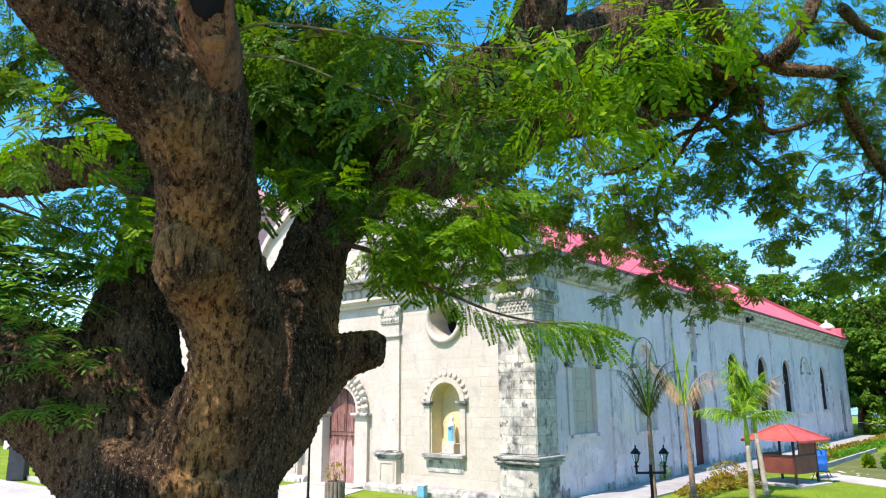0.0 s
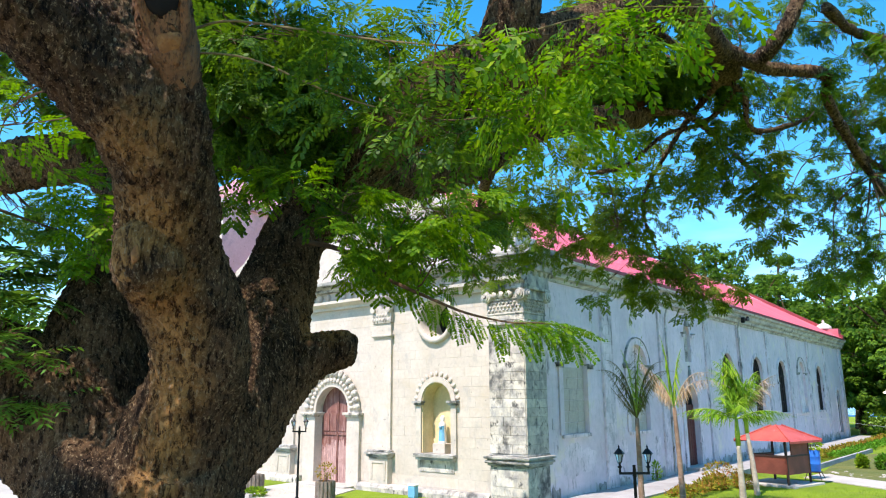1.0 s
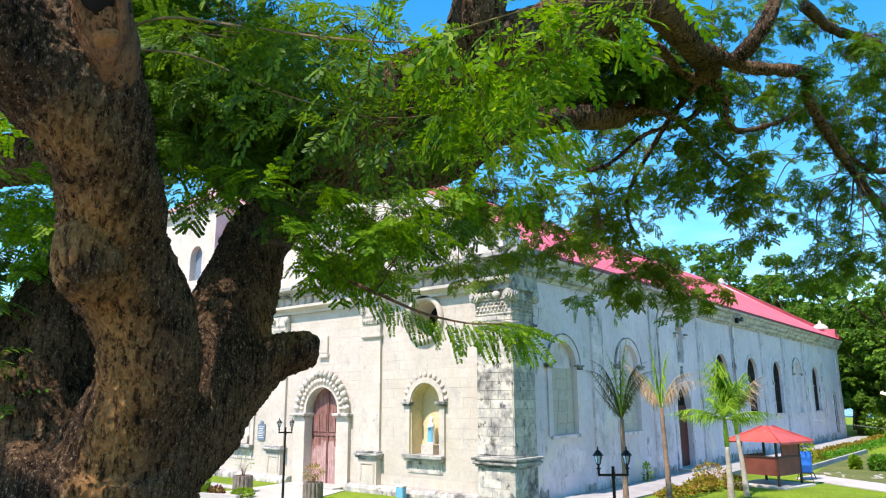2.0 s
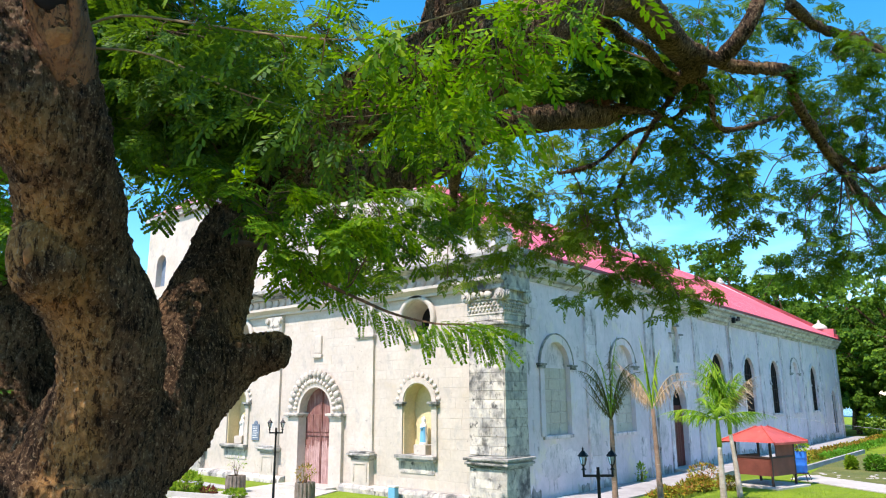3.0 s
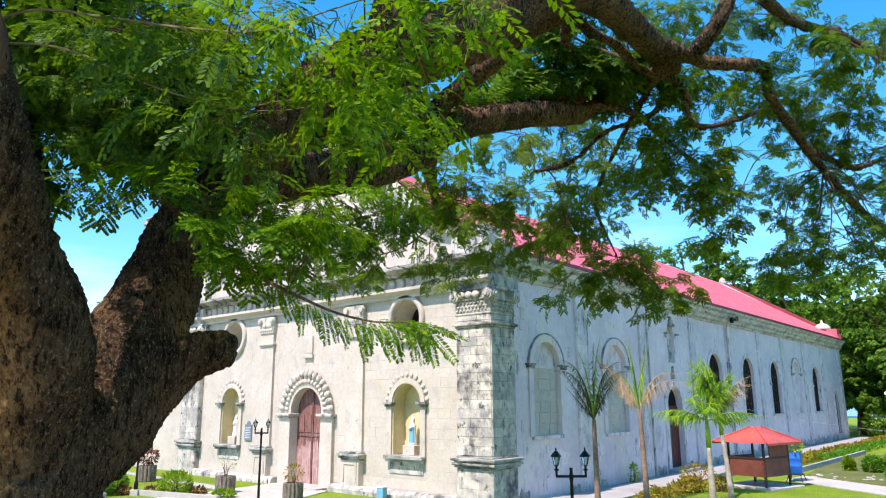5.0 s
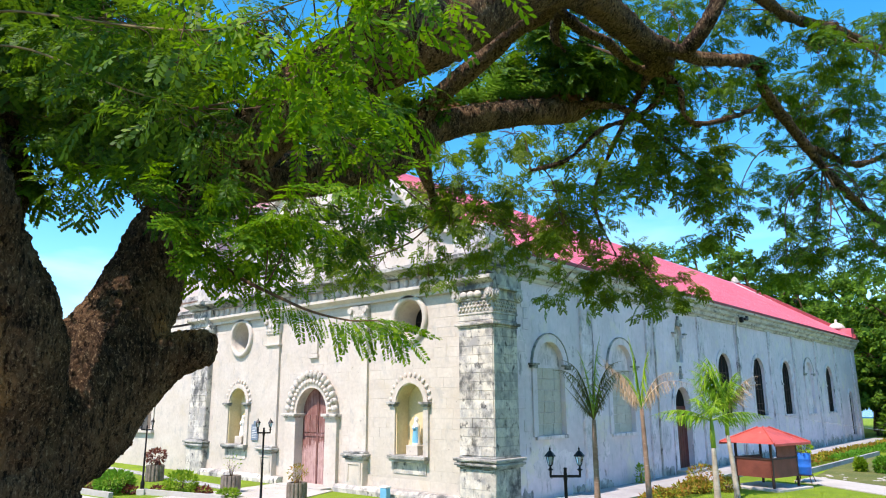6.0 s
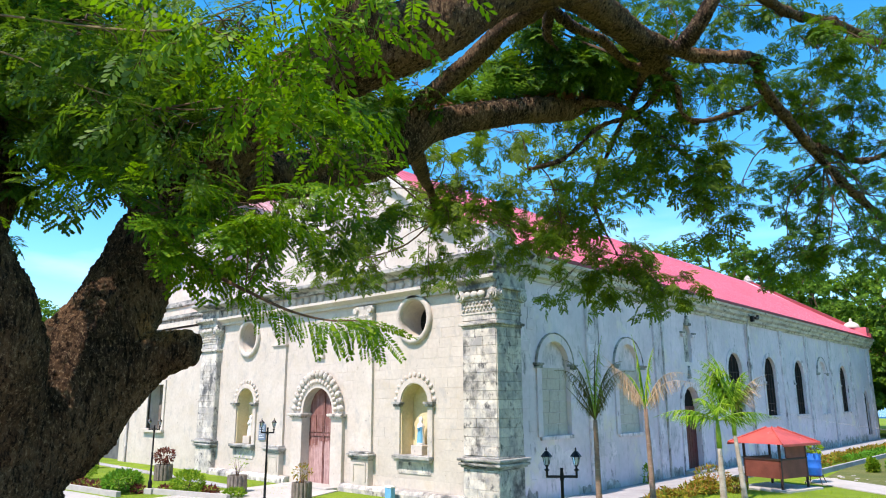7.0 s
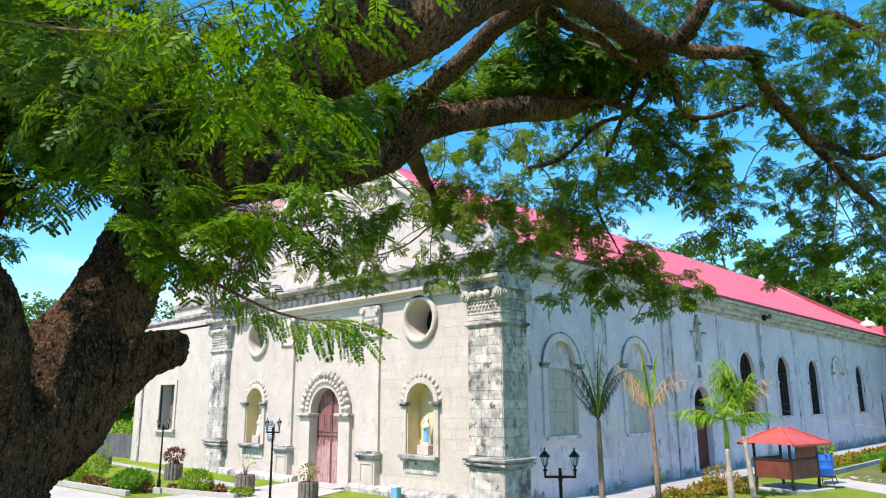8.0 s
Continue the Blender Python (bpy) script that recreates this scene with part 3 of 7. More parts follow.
gl = gable_line()
gable = part("gable", pierced(front, gl, [], 0.05, 0.95), M_stone, church, "white gable with curved shoulders")
for (ua, va), (ub, vb) in zip(gl, gl[1:]):
    if va >= 9.6 and vb >= 9.6:
        q = Vector((ub - ua, 0, vb - va))
        n = Vector((-q.z, 0, q.x)).normalized() * 0.28
        part("coping_stone", prism(bmesh.new(), [(ua, -0.22, va), (ua, 1.1, va), (ua + n.x, 1.1, va + n.z), (ua + n.x, -0.22, va + n.z)], q), M_stone, gable, "pale stone coping")
for s in (-1, 1):
    bm = boxed(C + s * 9.25 - 0.75, C + s * 9.25 + 0.75, -0.35, 1.1, 8.8, 9.55, bevel=0.05)
    box(bm, C + s * 9.25 - 0.62, C + s * 9.25 + 0.62, -0.25, 1.0, 9.55, 9.95, bevel=0.04)
    part("pinnacle_block", bm, M_stone_old, church, "grey weathered corner block")

# entablature of the front: ledge, frieze with lobed brackets, cornice; it steps out over the corner pilasters
def entablature(bm, u0, u1, out, profile):
    prism(bm, [(u0, -o - out if o else 0.3, z) for o, z in profile], (u1 - u0, 0, 0))


LEDGE = [(0, 7.55), (0.16, 7.55), (0.16, 7.66), (0.36, 7.78), (0.40, 7.80), (0.40, 7.92), (0.10, 7.95), (0, 7.95)]
CORN = [(0, 8.36), (0.30, 8.36), (0.34, 8.46), (0.62, 8.56), (0.70, 8.60), (0.70, 8.74), (0.20, 8.84), (0, 8.84)]
for nm, prof, mt in (("ledge", LEDGE, M_stone), ("cornice", CORN, M_mould)):
    for u0, u1, out in ((L + 1.42, -1.42, 0.0), (-1.42, 0.42, 0.26), (L - 0.4, L + 1.42, 0.26)):
        bm = bmesh.new()
        entablature(bm, u0, u1, out, prof)
        part(nm, bm, mt if out == 0 else (M_mould if nm == "cornice" else M_stone_old), church)
part("frieze", boxed(L + 1.42, -1.42, -0.06, 0.2, 7.95, 8.36), M_stone, church)
for u0, u1 in ((-1.42, 0.28), (L - 0.28, L + 1.42)):
    part("frieze", boxed(u0, u1, -0.32, 0.2, 7.95, 8.36), M_stone_old, church)

def bracket_mesh():
    bm = bmesh.new()
    bmesh.ops.create_uvsphere(bm, u_segments=10, v_segments=7, radius=0.5, matrix=Matrix.Diagonal((0.26, 0.2, 0.36, 1)))
    return mesh_of("bracket", bm, M_stone, smooth=True)


bracket = bracket_mesh()
k = 0
u = L + 1.75
while u < -1.5:
    ob = part("bracket", bracket, None, church)
    ob.location = (u, -0.08, 8.16)
    u += 0.52
for u in (-1.2, -0.8, -0.4, 0.0):
    ob = part("bracket", bracket, None, church)
    ob.location = (u, -0.36, 8.16)
for y in (-0.05, 0.35, 0.75, 1.1):
    ob = part("bracket", bracket, None, church)
    ob.matrix_local = pose(0.32, y, 8.16, 0, 0, 90)

# side entablature: plain stepped cornice under the eaves
SIDE_CORN = [(-0.5, 8.02), (0.06, 8.02), (0.09, 8.14), (0.22, 8.20), (0.24, 8.36), (0.38, 8.48), (0.40, 8.66), (0.56, 8.76), (0.58, 8.96), (-0.5, 8.96)]
part("side_cornice", prism(bmesh.new(), [(o, 1.4, z) for o, z in SIDE_CORN], (0, Y - 0.9, 0)), M_cornice, church, "stepped grey-streaked side cornice")
part("side_cornice", prism(bmesh.new(), [(max(o, -0.2) + 0.26, -0.7, z) for o, z in SIDE_CORN], (0, 2.1, 0)), M_mould, church)
part("side_frieze", boxed(-0.2, 0.32, -0.3, 1.35, 7.55, 8.02), M_stone_old, church)

# long side wall
SIDE_WINDOWS = [(20.9, 23.0), (26.8, 28.9), (32.7, 34.8), (44.2, 46.3)]
side_holes = [arch(2.6, 4.5, 2.25, 4.85), arch(8.35, 10.35, 2.15, 5.0), arch(15.35, 16.25, 5.45, 6.95),
              arch(14.75, 16.55, 0.12, 3.3), arch(38.4, 40.3, 2.5, 5.4), arch(51.3, 52.6, 0.5, 3.6)]
side_holes += [arch(a, b, 2.55, 5.15) for a, b in SIDE_WINDOWS]
side_wall = part("side_wall", pierced(flank, [(0.9, -0.5), (Y, -0.5), (Y, 8.6), (0.9, 8.6)], side_holes, 0.0, 1.1), M_plaster, church, "whitewashed side wall, streaked and peeling")
part("side_wall_far", boxed(L, L + 1.1, 1.2, Y, -0.5, 8.6), M_plaster, church)
part("rear_wall", boxed(L + 1.1, -1.1, Y - 1.0, Y, -0.5, 8.6), M_plaster, church)
part("rear_gable", prism(bmesh.new(), [(L, Y - 0.9, 8.6), (0, Y - 0.9, 8.6), (0, Y - 0.9, 9.2), (C, Y - 0.9, 15.55), (L, Y - 0.9, 9.2)], (0, 0.9, 0)), M_plaster, church)
part("floor", boxed(L + 1.1, -1.1, 1.2, Y - 1, -0.3, 0.05), M_path, church)

# roof: two slopes of ribbed sheet, ridge and verges
EAVE, RIDGE = 8.98, 15.35
slope = (RIDGE - EAVE) / (0.55 - C)
for s in (1, -1):
    bm = bmesh.new()
    xe = 0.55 if s > 0 else L - 0.55
    prism(bm, [(xe, 1.0, EAVE), (C, 1.0, RIDGE), (C, 1.0, RIDGE + 0.07), (xe, 1.0, EAVE + 0.06)], (0, Y - 1.0, 0))
    roof = part("roof", bm, M_roof, church, "pinkish red metal roof slope")
    if s > 0:
        bm = bmesh.new()
        y = 1.5
        while y < Y - 0.3:
            prism(bm, [(xe, y, EAVE + 0.06), (xe, y + 0.05, EAVE + 0.095), (xe, y + 0.10, EAVE + 0.06)], (C - xe, 0, RIDGE - EAVE))
            y += 0.76
        part("roof_rib", bm, M_roof, roof, kind="stuff")
part("ridge_cap", prism(bmesh.new(), [(C - 0.35, 1.0, RIDGE - 0.12), (C, 1.0, RIDGE + 0.14), (C + 0.35, 1.0, RIDGE - 0.12), (C, 1.0, RIDGE + 0.02)], (0, Y - 1.0, 0)), M_roof, church)
part("eave_edge", boxed(0.50, 0.60, 1.2, Y, EAVE - 0.10, EAVE + 0.05), M_roof_edge, church)
for s in (1, -1):
    xe = 0.55 if s > 0 else L - 0.55
    part("verge", prism(bmesh.new(), [(xe, Y - 0.55, EAVE), (xe, Y + 0.1, EAVE), (xe, Y + 0.1, EAVE + 0.4), (xe, Y - 0.55, EAVE + 0.4)], (C - xe, 0, RIDGE - EAVE)), M_roof_edge, church)
part("corner_box", boxed(-1.1, 0.3, Y - 0.9, Y + 0.2, 8.9, 10.0, bevel=0.03), M_roof, church, "red corner box on the eaves")
part("corner_dome", lathe(bmesh.new(), [(0.72, 0), (0.74, 0.1), (0.66, 0.3), (0.45, 0.5), (0.2, 0.62), (0.1, 0.7), (0.14, 0.82), (0.04, 0.95)], 16, (-1.0, Y - 0.4, 10.0)), M_stone, church, "small white dome", smooth=True)
part("finial", lathe(bmesh.new(), [(0.5, 0), (0.5, 0.2), (0.3, 0.3), (0.3, 0.5), (0.15, 0.65), (0.05, 0.75)], 12, (C, Y - 0.3, RIDGE + 0.1)), M_stone_old, church, smooth=True)

# pilasters
def moulding_ring(bm, x0, x1, y0, y1, steps):
    """Stacked steps round a block: (outward, lower z, upper z)."""
    for o, a, b in steps:
        box(bm, x0 - o, x1 + o, y0 - o, y1 + o, a, b, bevel=min(0.03, (b - a) * 0.4))


CAP_STEPS = [(0.02, 1.22, 1.30), (0.10, 1.30, 1.38), (0.17, 1.38, 1.47), (0.10, 1.47, 1.53), (0.20, 1.53, 1.63), (0.05, 1.63, 1.70)]


def corner_pilaster(x0, x1, y0, y1, mirror):
    p = part("corner_pilaster", boxed(x0, x1, y0, y1, 1.6, 7.6), M_stone_old, church, "weathered corner pilaster of stone blocks")
    part("pedestal", boxed(x0 - 0.02, x1 + 0.02, y0 - 0.02, y1 + 0.02, -0.3, 1.25), M_stone_old, p)
    bm = bmesh.new()
    moulding_ring(bm, x0, x1, y0, y1, CAP_STEPS)
    part("pedestal_moulding", bm, M_mould, p, "blackened stepped moulding")
    bm = bmesh.new()
    moulding_ring(bm, x0, x1, y0, y1, [(0.05, 6.12, 6.20), (0.13, 6.20, 6.30), (0.04, 6.30, 6.36)])
    part("neck_moulding", bm, M_stone_old, p)
    bm = bmesh.new()
    moulding_ring(bm, x0, x1, y0, y1, [(0.06, 6.58, 6.66), (0.04, 6.66, 7.10), (0.10, 7.10, 7.18), (0.06, 7.18, 7.5), (0.2, 7.46, 7.56)])
    cap = part("capital", bm, M_stone_old, p, "carved capital with scrolls")
    rng = np.random.default_rng(5)
    for face in range(2):
        bm = bmesh.new()
        for row in range(3):
            for k in range(9):
                a = (k + 0.5 + (row % 2) * 0.4) / 9.5
                c = (x0 + (x1 - x0) * a, y0 - 0.05, 6.74 + row * 0.13) if face == 0 else (x1 + 0.05, y0 + (y1 - y0) * a, 6.74 + row * 0.13)
                bmesh.ops.create_icosphere(bm, subdivisions=1, radius=rng.uniform(0.045, 0.075), matrix=Matrix.Translation(c))
        part("carving", bm, M_carve, cap, "", True)
    for c, ax in (((x0 + 0.02, y0 - 0.14, 7.27), 0), ((x1 + 0.0, y0 - 0.14, 7.27), 0), ((x1 + 0.14, y0 + 0.05, 7.27), 1), ((x1 + 0.14, y1 + 0.0, 7.27), 1)):
        bm = bmesh.new()
        for r0, d in ((0.235, 0.0), (0.16, 0.05), (0.08, 0.1)):
            v = (0, -1, 0) if ax == 0 else (1, 0, 0)
            m = Matrix.Translation(Vector(c) + Vector(v) * d) @ Vector(v).to_track_quat("Z", "Y").to_matrix().to_4x4()
            bmesh.ops.create_cone(bm, cap_ends=True, segments=18, radius1=r0, radius2=r0 * 0.9, depth=0.12, matrix=m)
        part("scroll", bm, M_stone_old, cap)
    for k in range(3):
        bm = bmesh.new()
        bmesh.ops.create_icosphere(bm, subdivisions=2, radius=0.16, matrix=Matrix.Translation((x0 + 0.35 + 0.32 * k, y0 - 0.12, 7.30)) @ Matrix.Diagonal((1.1, 0.7, 0.9, 1)))
        part("rosette", bm, M_carve, cap, "", True)
    return p


pil_a = corner_pilaster(-1.33, 0.20, -0.26, 1.14, False)
pil_b = corner_pilaster(L - 0.2, L + 1.40, -0.26, 1.02, True)


def slim_pilaster(c):
    x0, x1 = c - 0.5, c + 0.5
    p = part("pilaster", boxed(x0, x1, -0.12, 0.05, 1.6, 6.1), M_stone, church, "pale flat pilaster")
    bm = boxed(x0 - 0.02, x1 + 0.02, -0.28, 0.05, 0.3, 1.25)
    part("pedestal", bm, M_stone, p)
    part("pedestal_panel", band(front, [(x0 + 0.18, 0.45), (x1 - 0.18, 0.45), (x1 - 0.18, 1.1), (x0 + 0.18, 1.1)], [(x0 + 0.08, 0.45), (x1 - 0.08, 0.45), (x1 - 0.08, 1.18), (x0 + 0.08, 1.18)], -0.31, -0.27), M_mortar, p)
    bm = bmesh.new()
    moulding_ring(bm, x0, x1, -0.26, 0.05, [(0.04, 1.25, 1.33), (0.12, 1.33, 1.42), (0.18, 1.42, 1.52), (0.10, 1.52, 1.60)])
    part("pedestal_moulding", bm, M_mould, p, "grey stained moulding")
    bm = bmesh.new()
    moulding_ring(bm, x0, x1, -0.14, 0.05, [(0.03, 6.10, 6.16), (0.08, 6.16, 6.26)])
    part("neck_moulding", bm, M_stone, p)
    part("neck", boxed(x0, x1, -0.14, 0.05, 6.26, 6.72), M_stone, p)
    cap = part("capital", boxed(x0 - 0.05, x1 + 0.05, -0.20, 0.05, 6.72, 7.50, bevel=0.03), M_carve, p, "carved leaf capital")
    bm = bmesh.new()
    for row in range(2):
        for k in range(6):
            bmesh.ops.create_icosphere(bm, subdivisions=1, radius=0.09, matrix=Matrix.Translation((x0 + (k + 0.5) / 6, -0.20, 6.86 + 0.2 * row)) @ Matrix.Diagonal((0.8, 0.5, 1.1, 1)))
    part("carving", bm, M_carve, cap, "", True)
    for s in (-1, 1):
        bm = bmesh.new()
        bmesh.ops.create_cone(bm, cap_ends=True, segments=16, radius1=0.15, radius2=0.13, depth=0.14, matrix=pose(c + s * 0.46, -0.24, 7.3, 90))
        part("scroll", bm, M_carve, cap)


slim_pilaster(C + 3.07)
slim_pilaster(C - 3.07)

# plinth along the foot of the front
for u0, u1 in ((L + 1.42, C - 1.95), (C + 1.95, -1.36)):
    part("plinth", prism(bmesh.new(), [(u0, 0.1, -0.3), (u0, -0.42, -0.3), (u0, -0.42, 0.16), (u0, -0.36, 0.26), (u0, -0.28, 0.30), (u0, 0.1, 0.30)], (u1 - u0, 0, 0)), M_stone_old, church, "rounded weathered plinth")

# niches of the front
def niche(c, h):
    back = part("niche", prism(bmesh.new(), [(u, 0.62, v) for u, v in arch(c - h - 0.1, c + h + 0.1, 1.4, 3.5)], (0, 0.1, 0)), M_cream, church, "arched niche lined in ochre stone")
    inner, outer = arch(c - h + 0.03, c + h - 0.03, 1.57, 3.5), arch(c - h - 0.05, c + h + 0.05, 1.57, 3.5)
    part("lining", band(front, inner, outer, -0.015, 0.66), M_cream, back)
    for s in (-1, 1):
        x = c + s * (h + 0.14)
        part("jamb", boxed(x - 0.13, x + 0.13, -0.10, 0.05, 1.55, 3.36, bevel=0.015), M_stone, back)
        bm = boxed(x - 0.19, x + 0.19, -0.17, 0.05, 3.36, 3.44, bevel=0.02)
        box(bm, x - 0.25, x + 0.25, -0.23, 0.05, 3.44, 3.54, bevel=0.02)
        part("impost", bm, M_mould, back)
    part("surround", band(front, arch(c - h - 0.01, c + h + 0.01, 3.5, 3.5), arch(c - h - 0.22, c + h + 0.22, 3.5, 3.5), -0.07, 0.05), M_stone, back)
    for k in range(13):
        a = math.pi * (k + 0.5) / 13
        bm = bmesh.new()
        bmesh.ops.create_icosphere(bm, subdivisions=2, radius=0.085, matrix=Matrix.Translation((c + (h + 0.31) * math.cos(a), -0.03, 3.52 + (h + 0.31) * math.sin(a))) @ Matrix.Rotation(-a, 4, "Y") @ Matrix.Diagonal((1.3, 0.5, 0.9, 1)))
        part("carved_stone", bm, M_stone, back, "", True)
    bm = boxed(c - 1.0, c + 1.0, -0.28, 0.62, 1.42, 1.56, bevel=0.025)
    box(bm, c - 0.94, c + 0.94, -0.22, 0.05, 1.32, 1.42, bevel=0.02)
    part("sill", bm, M_mould, back, "dark stained sill")
    part("apron", boxed(c - 0.86, c + 0.86, -0.03, 0.05, 0.88, 1.32, bevel=0.01), M_stone_old, back)


for c, h in NICHES:
    niche(c, h)

# round windows: a deep white splay with a dark opening at its end
for c, v in ROUNDS:
    bm = bmesh.new()
    rings = [[bm.verts.new((u, d, z)) for u, z in ring_of(c, v, r)] for r, d in ((0.98, 0.0), (0.98, -0.10), (0.93, -0.16), (0.80, -0.16), (0.76, -0.10), (0.74, 0.1), (0.66, 0.7), (0.66, 1.15))]
    for a, b in zip(rings, rings[1:]):
        for k in range(28):
            bm.faces.new((a[k], a[(k + 1) % 28], b[(k + 1) % 28], b[k]))
    w = part("round_window", bm, M_stone, church, "deep round window with a white rim", True)
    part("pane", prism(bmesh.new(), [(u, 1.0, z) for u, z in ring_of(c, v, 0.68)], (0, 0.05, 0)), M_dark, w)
    bm = boxed(c - 0.02, c + 0.02, 0.96, 0.99, v - 0.6, v + 0.6)
    box(bm, c - 0.6, c + 0.6, 0.96, 0.99, v - 0.02, v + 0.02)
    part("window_bar", bm, M_iron, w)

# main door: panels above, paler pointed boards below
door = part("main_door", prism(bmesh.new(), [(u, 0.30, v) for u, v in arch(C - 1.1, C + 1.1, 0.05, 3.12)], (0, 0.08, 0)), M_door, church, "tall arched reddish wooden double door, paler below")
for s in (-1, 1):
    for k in range(2):
        x = C + s * (0.10 + 0.47 * k)
        x0, x1 = sorted((x, x + s * 0.40))
        part("panel", boxed(x0, x1, 0.26, 0.31, 2.24, 3.0, bevel=0.015), M_door, door)
    x0, x1 = sorted((C + s * 0.012, C + s * 0.05))
    part("stile", boxed(x0, x1, 0.25, 0.31, 0.08, 4.1), M_door, door)
    part("rail", boxed(*sorted((C + s * 0.05, C + s * 1.04)), 0.262, 0.31, 2.08, 2.2), M_door, door)
    for k in range(8):
        x0 = C + s * 0.07 if s > 0 else C - 0.07 - 0.118
        x0 += s * 0.121 * k
        top = 1.72 + 0.16 * math.cos(0.55 * k) + 0.07 * ((k * 7) % 3)
        part("board", prism(bmesh.new(), [(x0, 0.275, 0.10), (x0 + 0.112, 0.275, 0.10), (x0 + 0.112, 0.275, top - 0.12), (x0 + 0.056, 0.275, top), (x0, 0.275, top - 0.12)], (0, 0.04, 0)), M_door_pale, door)
part("door_step", boxed(C - 1.6, C + 1.6, -0.75, 0.5, -0.2, 0.10, bevel=0.02), M_concrete, church)
for s in (-1, 1):
    x = C + s * 1.42
    part("door_jamb", boxed(x - 0.38, x + 0.38, -0.18, 0.28, 0.0, 2.86, bevel=0.02), M_stone, church, "pale stone door jamb")
    bm = boxed(x - 0.40, x + 0.40, -0.26, 0.40, 2.86, 2.94, bevel=0.02)
    box(bm, x - 0.5, x + 0.5, -0.34, 0.40, 2.94, 3.06, bevel=0.03)
    part("impost", bm, M_carve, church)
arch_ring = part("door_arch", band(front, arch(C - 1.05, C + 1.05, 3.06, 3.12), arch(C - 1.72, C + 1.72, 3.06, 3.12), -0.14, 0.29), M_stone, church, "door arch of rounded carved stones")

def lobe(r, n, size, out, mt):
    bm = bmesh.new()
    bmesh.ops.create_uvsphere(bm, u_segments=10, v_segments=8, radius=0.5, matrix=Matrix.Diagonal((*size, 1)))
    me = mesh_of("carved_lobe", bm, mt, smooth=True)
    for k in range(n):
        a = math.pi * (k + 0.5) / n
        ob = part("carved_lobe", me, None, arch_ring)
        ob.matrix_local = Matrix.Translation((C + r * math.cos(a), -out, 3.14 + r * math.sin(a))) @ Matrix.Rotation(-a, 4, "Y")


lobe(1.62, 17, (0.40, 0.26, 0.27), 0.16, M_carve)
lobe(1.30, 19, (0.24, 0.18, 0.18), 0.16, M_stone)
bm = boxed(C - 0.3, C + 0.3, -0.14, 0.05, 5.45, 5.62, bevel=0.03)
box(bm, C - 0.24, C + 0.24, -0.10, 0.05, 5.62, 6.45, bevel=0.08)
part("shield", bm, M_stone, church, "small pale stone shield")

# openings of the long side
def blind(a, b, v0, spring, depth=0.16):
    w = part("blind_window", prism(bmesh.new(), [flank(u, depth, v) for u, v in arch(a - 0.1, b + 0.1, v0 - 0.1, spring)], (-0.1, 0, 0)), M_strip, church, "walled-up arched window")
    part("surround", band(flank, arch(a - 0.01, b + 0.01, v0, spring), arch(a - 0.3, b + 0.3, v0, spring), -0.07, 0.05), M_plaster, w)
    part("hood_mould", band(flank, arch(a - 0.30, b + 0.30, spring - 0.05, spring), arch(a - 0.345, b + 0.345, spring - 0.05, spring), -0.10, 0.05), M_mould, w, "thin dark weathered hood mould")
    for s in (a - 0.22, b + 0.22):
        bm = boxed(-0.05, 0.15, s - 0.20, s + 0.20, spring - 0.10, spring + 0.02, bevel=0.02)
        box(bm, -0.05, 0.19, s - 0.25, s + 0.25, spring + 0.02, spring + 0.10, bevel=0.02)
        part("impost", bm, M_mould, w)
    part("sill", boxed(-0.2, 0.10, a - 0.15, b + 0.15, v0 - 0.12, v0 + 0.02, bevel=0.02), M_strip, w)
    return w


blind_a = blind(2.6, 4.5, 2.25, 4.85)
blind_b = blind(8.35, 10.35, 2.15, 5.0)
blind(38.4, 40.3, 2.5, 5.4, 0.12)
small = part("small_niche", prism(bmesh.new(), [flank(u, 0.16, v) for u, v in arch(15.25, 16.35, 5.35, 6.95)], (-0.1, 0, 0)), M_stone_old, church, "small arched wall niche")
for s in (15.2, 16.4):
    part("impost", boxed(-0.05, 0.12, s - 0.14, s + 0.14, 6.72, 6.88, bevel=0.02), M_strip, small)
bm = bmesh.new()
for z0, z1, hw, out in ((7.32, 7.46, 0.30, 0.16), (7.455, 7.66, 0.20, 0.13), (7.655, 7.86, 0.09, 0.11)):
    box(bm, -0.05, out, 15.8 - hw, 15.8 + hw, z0, z1, bevel=0.02)
part("niche_crest", bm, M_mould, small, "dark weathered crest of the niche")
for y_ in (15.12, 16.48):
    part("bracket", boxed(-0.05, 0.17, y_ - 0.15, y_ + 0.15, 6.90, 6.98, bevel=0.02), M_mould, small, "dark weathered bracket")
part("door_finial", prism(bmesh.new(), [(-0.02, 15.5, 4.62), (-0.02, 15.8, 4.62), (-0.02, 15.72, 4.9), (-0.02, 15.65, 5.25), (-0.02, 15.58, 4.9)], (0.14, 0, 0)), M_mould, church, "small dark finial over the side door")
